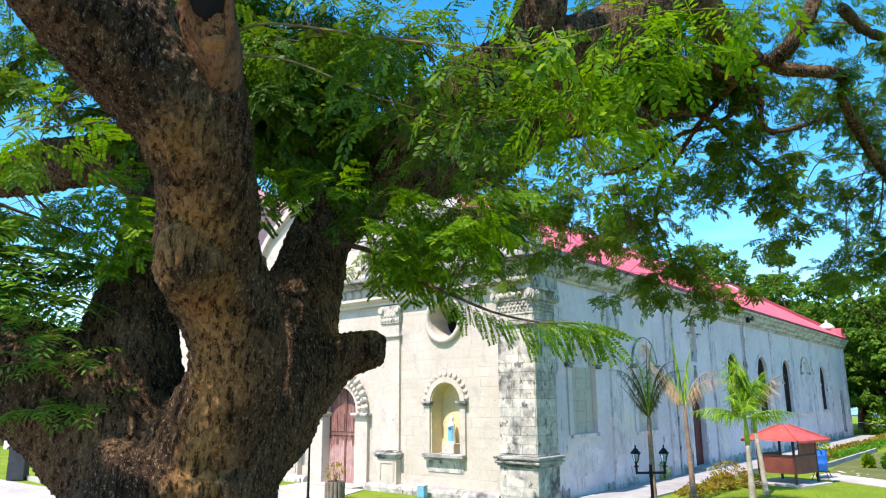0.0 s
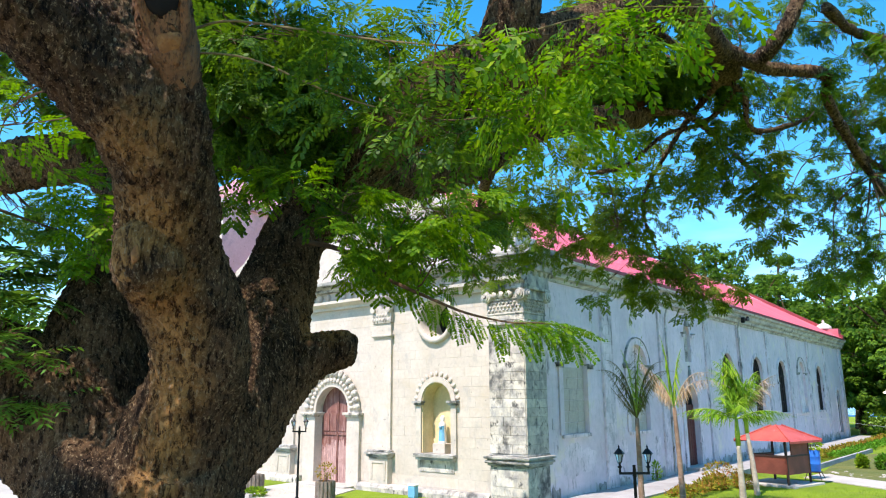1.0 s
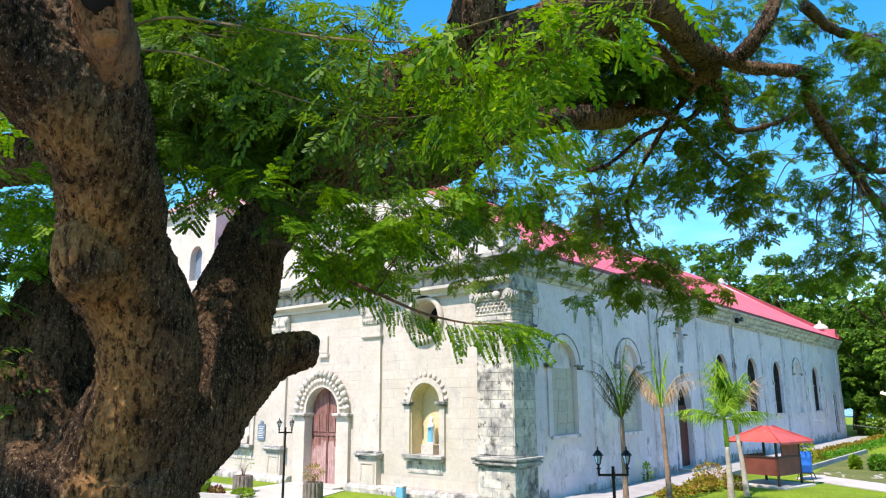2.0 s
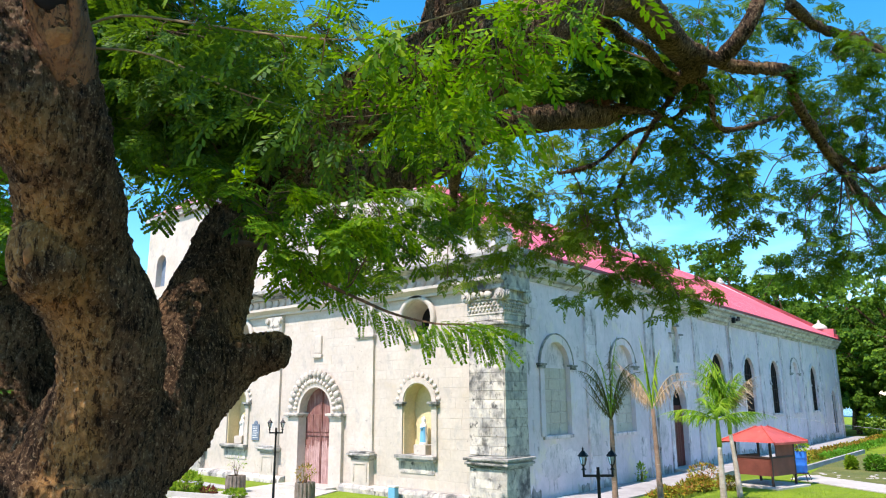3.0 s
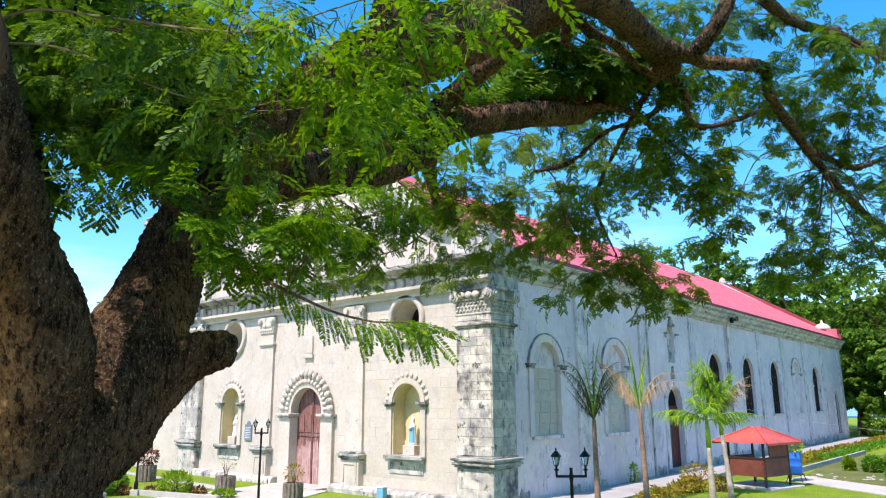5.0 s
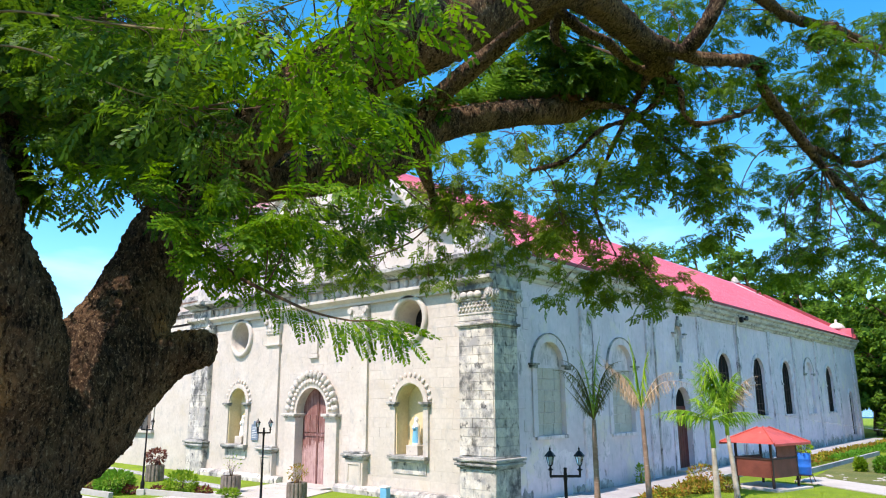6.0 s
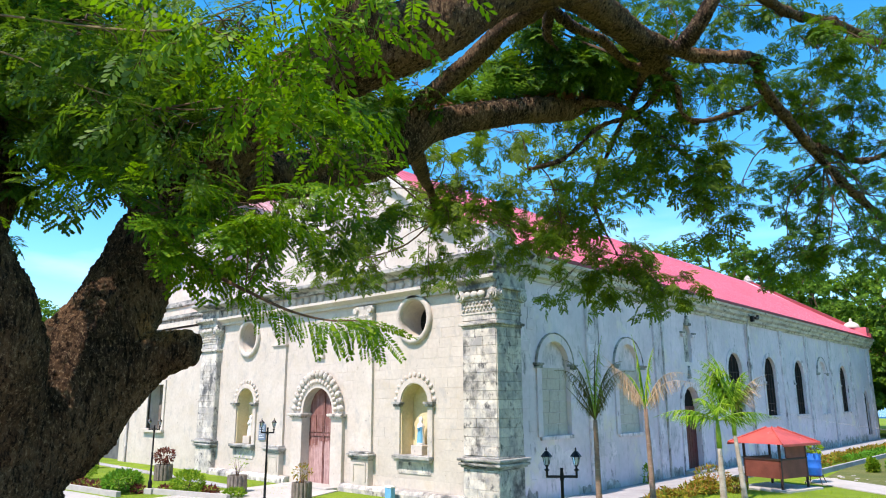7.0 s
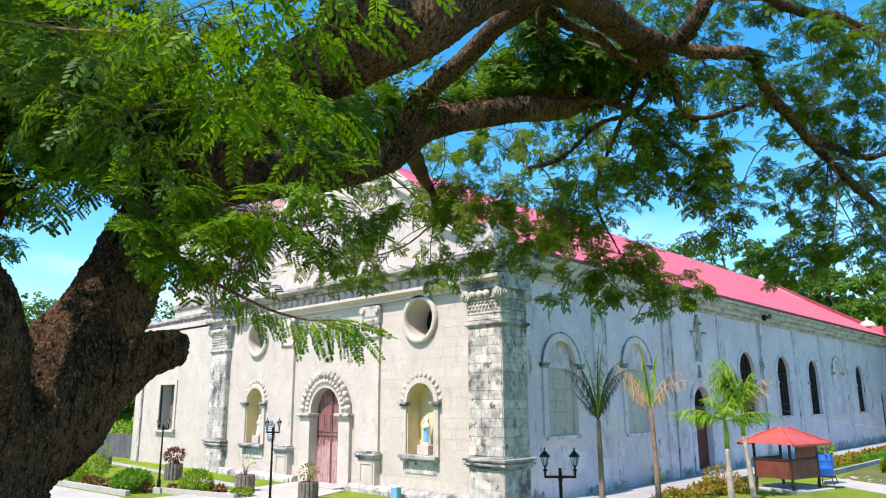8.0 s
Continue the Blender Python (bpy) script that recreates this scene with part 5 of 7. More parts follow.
SCAR = Vector((7.98, -18.22, 4.83))
blob("scar", SCAR, 0.17, 0.20, 0.29, 0.13, M_bark, "tan oval healed scar")
blob("knot", SCAR, 0.315, 0.028, 0.085, 0.022, M_pulp, "red-brown eye of the scar")

# leaf clumps, branch by branch: x, y, z, radius
NEAR = [(12.4, -16.4, 6.3, 0.20), (12.0, -16.4, 6.3, 0.22), (11.8, -16.9, 6.2, 0.21), (11.5, -17.1, 6.1, 0.20), (11.1, -17.2, 6.1, 0.20), (11.2, -17.0, 5.9, 0.20), (10.9, -16.4, 6.0, 0.24),
        (11.5, -16.8, 6.0, 0.20), (11.0, -16.5, 5.75, 0.24), (11.8, -16.6, 6.1, 0.22), (10.9, -15.85, 5.62, 0.24), (10.66, -16.3, 6.04, 0.22), (11.2, -16.0, 5.9, 0.20)]
NEAR_DIM = [(10.7, -17.3, 6.1, 0.22), (10.6, -17.4, 5.9, 0.22), (10.2, -17.2, 5.7, 0.24), (10.8, -17.5, 6.3, 0.20), (10.2, -17.4, 6.2, 0.24), (9.8, -17.4, 6.6, 0.25), (10.4, -16.9, 5.7, 0.22), (9.6, -17.3, 6.0, 0.26), (9.3, -17.3, 6.5, 0.28), (9.9, -16.7, 5.6, 0.24)]
NEAR_LEFT = [(7.2, -19.2, 5.9, 0.18), (7.35, -19.05, 6.0, 0.18), (7.0, -19.4, 5.9, 0.18), (6.9, -19.1, 5.75, 0.16), (6.32, -17.9, 5.46, 0.26), (6.43, -17.77, 5.65, 0.24), (6.23, -17.99, 5.3, 0.22), (6.42, -17.8, 5.21, 0.22), (6.1, -18.0, 5.67, 0.24), (6.22, -17.85, 5.84, 0.22), (4.6, -17.1, 5.5, 0.34), (4.5, -16.7, 6.4, 0.3)]
MASS = [(7.1, -17.0, 7.8, 0.41), (8.1, -17.0, 7.5, 0.41), (7.1, -15.6, 8.5, 0.45), (8.2, -15.5, 8.1, 0.34), (6.5, -16.2, 7.9, 0.44), (7.3, -15.9, 7.5, 0.50), (8.0, -15.9, 7.3, 0.42),
        (7.0, -16.9, 6.9, 0.41), (7.0, -16.1, 7.0, 0.50), (7.5, -15.6, 6.9, 0.37), (7.0, -16.6, 6.3, 0.34), (6.8, -15.6, 6.6, 0.36), (7.6, -15.4, 6.1, 0.34)]
BACK = [(5.9, -17.3, 8.3, 0.52), (6.1, -16.8, 8.5, 0.52), (6.4, -16.3, 8.6, 0.5), (5.7, -17.2, 7.75, 0.5), (5.9, -16.65, 7.9, 0.5), (6.1, -16.1, 8.0, 0.5), (5.5, -17.05, 7.2, 0.5), (5.7, -16.5, 7.3, 0.5), (5.9, -15.95, 7.4, 0.5),
        (6.2, -15.4, 7.5, 0.42), (5.3, -16.95, 6.65, 0.36), (5.75, -15.85, 6.85, 0.42), (6.0, -15.3, 6.9, 0.36), (5.0, -15.8, 9.3, 0.6), (4.5, -16.9, 9.0, 0.6), (4.5, -16.2, 8.5, 0.6), (4.8, -15.6, 8.7, 0.5), (4.3, -16.1, 7.9, 0.55), (4.5, -15.4, 8.0, 0.5)]
HANG = [(7.5, -16.2, 5.8, 0.33), (8.2, -16.1, 5.6, 0.38), (8.7, -15.5, 5.7, 0.33), (9.0, -15.1, 5.7, 0.33), (8.0, -16.0, 5.3, 0.36), (7.8, -15.2, 5.5, 0.36), (8.8, -15.4, 5.4, 0.34), (8.5, -14.9, 5.2, 0.26),
        (8.2, -15.6, 5.0, 0.24)]
FRONT_LIMB = [(7.2, -13.5, 6.3, 0.30), (7.4, -13.1, 6.3, 0.28), (7.2, -14.2, 6.0, 0.30), (7.4, -14.0, 5.7, 0.28), (7.7, -12.5, 6.4, 0.20), (7.7, -13.4, 5.7, 0.20), (7.6, -12.9, 8.1, 0.26), (7.9, -13.0, 7.7, 0.24), (7.6, -12.5, 7.9, 0.24),
              (7.4, -13.6, 7.6, 0.26), (8.3, -14.2, 6.9, 0.26), (8.0, -14.5, 7.2, 0.28)]
BETWEEN = [(5.6, -11.7, 8.9, 0.45), (6.0, -11.2, 9.1, 0.42), (5.4, -11.6, 8.3, 0.42), (4.7, -12.3, 8.8, 0.5), (4.2, -12.6, 8.4, 0.5), (4.0, -13.2, 8.9, 0.5), (3.4, -13.4, 8.5, 0.5), (3.0, -13.8, 9.0, 0.5), (5.2, -12.0, 9.5, 0.5), (6.3, -10.7, 8.5, 0.3), (6.85, -12.35, 8.75, 0.22), (6.7, -12.4, 8.5, 0.24), (7.0, -11.9, 8.45, 0.2), (6.8, -11.8, 8.75, 0.26), (7.3, -10.6, 8.95, 0.26), (6.9, -10.9, 9.3, 0.3), (7.6, -10.5, 9.5, 0.3)]
FAR_ARM = [(-1.2, -16.8, 10.3, 0.68), (-0.8, -16.4, 9.8, 0.68), (-2.5, -15.8, 7.7, 0.5), (-2.1, -15.4, 7.4, 0.5), (-1.7, -15.0, 7.1, 0.45), (-1.4, -16.9, 10.1, 0.68)]
CANOPY_A = [(-0.5, -7.5, 9.7, 0.78), (1.5, -7.2, 9.1, 0.64), (2.2, -5.9, 9.1, 0.78), (3.1, -4.9, 9.6, 0.74), (0.2, -7.4, 8.2, 0.76), (1.2, -5.9, 8.7, 0.90), (1.7, -4.7, 8.7, 0.75), (2.8, -3.8, 8.5, 0.70), (-1.3, -7.2, 7.4, 0.82), (0.8, -6.4, 7.3, 0.85), (2.0, -5.5, 7.0, 0.67), (2.2, -3.9, 7.5, 0.6)]
CANOPY_B = [(4.8, -4.0, 7.6, 0.64), (5.3, -3.5, 7.8, 0.64), (5.8, -2.9, 7.4, 0.64), (6.3, -2.3, 7.2, 0.64), (6.9, -1.8, 7.0, 0.64), (7.3, -1.2, 6.7, 0.64), (5.1, -3.4, 6.8, 0.64), (5.6, -2.9, 6.5, 0.64), (6.1, -2.3, 6.7, 0.64), (7.0, -1.4, 6.4, 0.64)]
CANOPY_C = [(3.8, -6.8, 10.5, 0.81), (5.8, -6.6, 9.9, 0.65), (6.4, -5.4, 10.1, 0.70), (6.6, -3.8, 10.4, 0.67), (3.8, -6.1, 9.0, 0.92), (4.9, -4.9, 9.0, 0.69), (6.3, -4.3, 8.9, 0.76), (7.5, -4.4, 9.0, 0.59), (3.6, -6.3, 8.3, 0.63), (4.5, -5.0, 8.1, 0.90), (6.5, -5.6, 7.7, 0.77), (6.4, -4.0, 8.2, 0.76)]
CANOPY_D = [(8.7, -6.2, 9.6, 0.55), (8.8, -5.9, 8.9, 0.55), (9.1, -5.4, 8.4, 0.55), (9.6, -5.0, 8.4, 0.55), (10.0, -4.5, 8.2, 0.55), (9.1, -5.9, 10.0, 0.55), (9.4, -5.3, 9.0, 0.55), (10.2, -4.6, 9.0, 0.55), (8.3, -6.1, 8.2, 0.55), (9.6, -4.7, 7.6, 0.55)]
CANOPY_E = [(11.2, -2.5, 10.2, 0.82), (12.0, -1.5, 10.0, 0.64), (10.9, -0.6, 9.4, 0.87), (12.3, -0.2, 9.7, 0.86), (9.8, -3.2, 8.3, 0.72), (10.5, -1.1, 8.5, 0.61), (11.6, -1.9, 8.3, 0.58), (10.6, -2.6, 6.9, 0.70), (11.0, -1.5, 7.3, 0.77), (12.1, -0.9, 7.2, 0.66), (10.9, -3.2, 6.8, 0.42), (11.5, -3.0, 6.7, 0.42), (12.0, -2.9, 6.9, 0.45), (12.5, -2.9, 7.1, 0.5), (12.5, -2.8, 6.5, 0.4), (12.4, -3.1, 7.7, 0.5)]
CANOPY_F = [(7.2, -8.6, 10.0, 0.5), (7.8, -8.2, 10.3, 0.5), (8.2, -7.7, 10.25, 0.48), (8.7, -7.3, 10.2, 0.45), (7.6, -8.5, 10.6, 0.53), (8.8, -7.3, 10.7, 0.53), (8.1, -8.1, 11.0, 0.53), (9.2, -6.8, 10.2, 0.5)]
CANOPY_G = [(7.4, -7.8, 12.0, 0.62), (8.8, -7.6, 11.8, 0.64), (9.5, -5.5, 12.2, 0.69), (10.6, -5.4, 11.8, 0.67), (11.5, -4.6, 11.5, 0.56), (12.6, -4.7, 11.0, 0.56), (13.0, -1.5, 12.1, 0.64), (8.6, -7.7, 10.2, 0.59), (8.7, -6.3, 10.7, 0.74), (9.9, -5.0, 10.9, 0.66),
            (11.1, -6.1, 10.0, 0.49), (12.2, -4.9, 10.4, 0.49), (13.1, -4.2, 10.3, 0.65), (10.6, -3.2, 10.5, 0.65), (11.5, -2.3, 10.6, 0.65), (12.1, -1.7, 10.4, 0.65), (9.6, -4.1, 10.5, 0.65), (12.5, -0.8, 8.7, 0.65)]


def twigs_to(centres, limbs, rng, r=0.02):
    """A bent twig from the nearest limb to each clump, with side twigs."""
    bm = bmesh.new()
    pts = [p for l in limbs for p, _ in spline(l, 3)]
    for x, y, z, rad in centres:
        c = Vector((x, y, z))
        a = min(pts, key=lambda p: (p - c).length)
        mid = (a + c) / 2 + Vector(rng.normal(0, 0.12 * (a - c).length, 3)) + Vector((0, 0, 0.1 * (a - c).length))
        k = min(2.0, 0.6 + (a - c).length / 4)
        tube(bm, [(p - BASE, q) for p, q in spline([(a, r * k), (mid, r * 0.75 * k), (c, r * 0.45)], 4)], 5)
        for _ in range(4):
            e = c + Vector(in_ball(rng)) * rad * 1.1
            tube(bm, [(mid.lerp(c, 0.7) - BASE, r * 0.4), ((c + e) / 2 - BASE + Vector(rng.normal(0, 0.05, 3)), r * 0.3), (e - BASE, r * 0.2)], 4)
    return bm


def foliage(centres, template, per, size, mat, seed, limbs, r=0.02, spread=1.0):
    rng = np.random.default_rng(seed)
    rows = [(np.array(p) - np.array(BASE), d, u, s) for p, d, u, s in clumps(rng, centres, per, size, spread)]
    crown = part("crown", scattered("crown", template, rows, mat), None, tree, kind="stuff")
    part("twig", twigs_to(centres, limbs, rng, r), M_twig, crown, kind="stuff")


def tufts_of(centres, template, tufts, per, size, seed, limbs, r=0.02, tight=0.36, mat=M_leaf):
    """A crown of small tufts, each at the end of its own crooked twig."""
    rng = np.random.default_rng(seed)
    rows, spots = tufted(rng, centres, tufts, per, size, tight)
    rows = [(np.array(p) - np.array(BASE), d, u, s) for p, d, u, s in rows]
    crown = part("crown", scattered("crown", template, rows, mat), None, tree, kind="stuff")
    bm = twigs_to(centres, limbs, rng, r)
    for c, e in spots:
        mid = (c + e) / 2 + Vector(rng.normal(0, 0.16, 3)) * (c - e).length + Vector((0, 0, 0.06))
        tube(bm, [(p - BASE, q) for p, q in spline([(c, r * 0.42), (mid, r * 0.32), (e, r * 0.2)], 3)], 4)
    part("twig", bm, M_twig, crown, kind="stuff")


TWIG = [((8.7, -18.45, 6.52), 0.013), ((8.96, -18.15, 6.71), 0.011), ((9.5, -17.81, 6.59), 0.009), ((10.18, -17.57, 6.35), 0.008), ((10.87, -17.34, 6.15), 0.007), ((11.3, -17.25, 6.12), 0.007), ((11.9, -16.9, 6.25), 0.004), ((12.4, -16.3, 6.35), 0.004)]
TWIG_B = [((8.7, -18.4, 6.42), 0.011), ((9.0, -17.9, 6.45), 0.009), ((9.6, -17.4, 6.1), 0.007), ((10.3, -17.1, 5.8), 0.004)]
SPRAY = [((6.7, -15.6, 5.6), 0.04), ((7.53, -15.5, 5.37), 0.03), ((8.10, -15.31, 4.99), 0.024), ((8.62, -15.07, 4.71), 0.018), ((9.0, -14.9, 4.53), 0.014), ((9.5, -14.79, 4.40), 0.010), ((9.87, -14.71, 4.37), 0.007), ((10.15, -14.66, 4.30), 0.004)]
bm = bmesh.new()
for l in (TWIG, TWIG_B):
    tube(bm, local(spline(l, 6)), 6)
part("branch", bm, M_branch, tree, "thin pale leafy branches")
part("spray_twig", tube(bmesh.new(), local(spline(SPRAY, 6)), 6), M_twig, tree, "thin drooping twig")

# near clumps split between lighter and darker leaf colour, to paint sun and shade
foliage(NEAR, PINNA, 84, 0.95, M_leaf_lit, 11, [TWIG, TWIG_B], 0.010, 1.15)
foliage(NEAR_DIM, PINNA, 84, 0.85, M_leaf, 28, [TWIG, TWIG_B], 0.010, 1.2)
foliage(NEAR_LEFT, FINE, 34, 0.9, M_leaf_lit, 12, [ARM, MAIN], 0.010)
tufts_of(MASS, FINE, 10, 8, 0.95, 13, [UPPER, LOWER, RIGHT], 0.016, 0.42)
tufts_of(BACK, SMALL, 10, 9, 1.0, 26, [LEFT, RIGHT], 0.016, 0.42)
tufts_of(HANG, FINE, 5, 8, 0.9, 14, [SPRAY, RIGHT, UPPER], 0.012, 0.40, M_leaf_lit)
tufts_of(FRONT_LIMB, FINE, 9, 7, 0.9, 24, [LOWER, UPPER, RIGHT], 0.012, 0.5)
tufts_of(BETWEEN, SMALL, 10, 8, 0.95, 29, [LOWER, RISE, UPPER], 0.016)
tufts_of(FAR_ARM, SMALL, 5, 9, 1.1, 15, [ARM], 0.03)
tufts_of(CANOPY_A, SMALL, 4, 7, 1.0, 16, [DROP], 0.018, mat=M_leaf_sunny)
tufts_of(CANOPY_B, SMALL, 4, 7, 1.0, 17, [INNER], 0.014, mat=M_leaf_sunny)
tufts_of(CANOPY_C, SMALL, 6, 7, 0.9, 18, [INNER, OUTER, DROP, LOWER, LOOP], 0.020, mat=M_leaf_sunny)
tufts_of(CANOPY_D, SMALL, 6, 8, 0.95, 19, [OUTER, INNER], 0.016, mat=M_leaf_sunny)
tufts_of(CANOPY_E, SMALL, 9, 8, 0.64, 20, [REACH, SIDE], 0.020)
tufts_of(CANOPY_F, SMALL, 11, 9, 1.0, 21, [LOWER, RISE], 0.016)
tufts_of(CANOPY_G, SMALL, 9, 8, 0.68, 22, [REACH, REACH_UP, UPPER, SNAKE, HIGH], 0.020)

# unseen leaf clumps added overhead to shade the tree, with gaps for the sun
SHADE = [(x + 0.3 * (i % 2), y, 10.6 + 0.5 * ((i + k) % 3), 0.85) for k, x in enumerate((1.8, 3.0, 4.1, 5.0)) for i, y in enumerate((-24.4, -23.2, -22.0, -20.8, -19.6)) if (k, i) not in ((2, 1), (3, 1), (3, 2))]
SHADE += [(6.0, -21.3, 11.0, 0.45), (6.3, -24.0, 10.9, 0.6), (9.2, -20.6, 11.2, 0.6)]
OVERHEAD_SHADE = [(x + 0.5 * (i % 2), y, 12.0 + 0.5 * ((i + k) % 3), 0.95) for k, x in enumerate((4.4, 6.0, 7.6, 9.0)) for i, y in enumerate((-19.0, -17.4, -15.8)) if (k + 2 * i) % 4 != 0 and not (k > 1 and i == 0)]
# more unseen clumps, behind the camera, that cut sky light on the trunk
REAR_SHADE = [(x + 0.6 * (i % 2), y, 9.6 + 0.6 * ((i + 2 * k) % 4), 1.05) for k, x in enumerate((14.2, 16.0, 17.8, 19.6)) for i, y in enumerate((-25.5, -23.6, -21.8, -20.0, -18.2, -16.4, -14.6, -12.8)) if y < -21.5 and x > 15]
foliage(REAR_SHADE, FAR_LEAF, 22, 1.2, M_leaf, 25, [SHADE_LIMB_A[2:]], 0.03)
foliage(SHADE, FAR_LEAF, 26, 1.2, M_leaf, 27, [SHADE_LIMB_A[:2], SHADE_LIMB_B[1:]], 0.03)
foliage(OVERHEAD_SHADE, FAR_LEAF, 9, 1.1, M_leaf, 23, [SHADE_LIMB_A[2:], SHADE_LIMB_B[1:], SHADE_LIMB_C[1:]], 0.03)

# the drooping spray: feathered leaves in turn along it, hanging; the last ones arch out
rng = np.random.default_rng(31)
rows = []
pts = spline(SPRAY, 9)
for i, (p, _) in enumerate(pts):
    if i < 14 or i % 2:
        continue
    d = (pts[min(i + 1, len(pts) - 1)][0] - pts[i - 1][0]).normalized()
    tip = i / len(pts)
    for s in (-1, 1):
        side = Vector((0, 0, 1)).cross(d) * s
        f = d * rng.uniform(0.2, 0.7) + side * rng.uniform(0.1, 0.6) + Vector((0, 0, rng.uniform(-1.5, -0.7)))
        rows.append((np.array(p - BASE), np.array(f), np.array(side) + rng.normal(0, 0.4, 3), rng.uniform(0.6, 1.0)))
        if tip > 0.66:
            f = d * rng.uniform(0.6, 1.2) + side * rng.uniform(0.3, 0.9) + Vector((0, 0, rng.uniform(-0.5, 0.25)))
            rows.append((np.array(p - BASE), np.array(f), np.array((0, 0, 1)) + rng.normal(0, 0.35, 3), rng.uniform(0.8, 1.1)))
part("leaf_spray", scattered("leaf_spray", DANGLE, rows, M_leaf_lit), None, tree, "drooping spray of feathery leaves", kind="stuff")

# ferns that grow on the left limbs
FERN_SPOTS = [(6.25, -18.8, 4.33), (6.43, -18.6, 4.17), (6.46, -18.39, 3.97), (6.42, -18.43, 3.54), (6.27, -18.67, 3.47), (6.42, -18.17, 3.54), (6.42, -18.67, 3.91), (5.61, -18.69, 4.91), (5.65, -18.45, 5.13), (5.63, -18.13, 4.86), (5.44, -18.68, 5.3), (5.59, -17.95, 5.02),
              (5.7, -18.75, 4.65), (5.9, -18.4, 4.55), (5.5, -18.85, 5.1), (5.5, -18.3, 4.9),
              (5.45, -19.05, 4.75), (5.6, -19.0, 5.0), (5.35, -18.9, 5.3), (5.75, -18.95, 4.5), (5.55, -18.55, 4.7)]


def frond_template(pairs=7, ln0=0.36, width=0.052):
    V, F = [], []
    for i in range(pairs):
        x = 0.10 + 0.88 * i / (pairs - 1)
        ln = ln0 * (0.35 + 0.65 * math.sin(math.pi * (i + 1.2) / (pairs + 1.0)))
        for s in (-1, 1):
            k = len(V)
            V += [(x - 0.01, 0, 0), (x + 0.10 * ln + width, s * ln * 0.42, 0.015), (x + 0.34 * ln, s * ln, -0.05), (x + 0.22 * ln - width, s * ln * 0.48, 0.0)]
            F.append((k, k + 1, k + 2, k + 3))
    k = len(V)
    V += [(0, 0.008, 0), (1.0, 0.003, 0), (1.0, -0.003, 0), (0, -0.008, 0)]
    F.append((k, k + 1, k + 2, k + 3))
    V = np.array(V, float)
    V[:, 2] += 0.35 * V[:, 0] - 0.62 * V[:, 0] ** 2
    return V, np.array(F)


FROND = frond_template()
rng = np.random.default_rng(41)
for j, spot in enumerate(FERN_SPOTS):
    rows = []
    big = j >= 7
    for k in range(9 if not big else 12):
        a = rng.uniform(0, 2 * math.pi)
        rows.append((np.zeros(3), np.array((math.cos(a) + 0.5, math.sin(a) - 0.35, rng.uniform(-0.4, 0.7))), np.array((0, 0, 1)) + rng.normal(0, 0.2, 3), rng.uniform(0.24, 0.42) * (1.5 if big else 1)))
    f = alone("limb_fern", scattered("limb_fern", FROND, rows, M_fern), None, "green fern growing on the bark of the limb", "fern", "ferns on the tree")
    f.location = spot

# grassy ferns and dry roots along the outer end of the lower limb
LIMB_A, LIMB_B = Vector((7.0, -10.55, 8.68)), Vector((8.14, -7.2, 9.74))
rng = np.random.default_rng(47)
for k in range(9):
    rows = []
    for _ in range(22):
        a = rng.uniform(0, 2 * math.pi)
        rows.append((np.zeros(3), np.array((math.cos(a), math.sin(a), rng.uniform(0.5, 1.8))), np.array((0, 0, 1)) + rng.normal(0, 0.2, 3), rng.uniform(0.35, 0.65)))
    f = alone("limb_fern", scattered("limb_fern", FROND, rows, M_fern), None, "dark green fern on top of the long limb", "fern", "ferns on the tree")
    f.location = LIMB_A.lerp(LIMB_B, 0.12 + 0.1 * k) + Vector((0, 0, 0.22))
rows = []
for _ in range(1300):
    p = LIMB_A.lerp(LIMB_B, rng.uniform(0, 1))
    o = rng.normal(0, 1, 3)
    o /= np.linalg.norm(o)
    rows.append((np.array(p - BASE) + o * rng.uniform(0.17, 0.25), np.cross(o, rng.normal(0, 1, 3)) + o * 0.12 + (0.1, 0.3, 0.1), o + rng.normal(0, 0.3, 3), rng.uniform(0.10, 0.24)))
part("root_mat", scattered("root_mat", SINGLE, rows, M_root), None, limb, "dry red-brown root mat", kind="stuff")

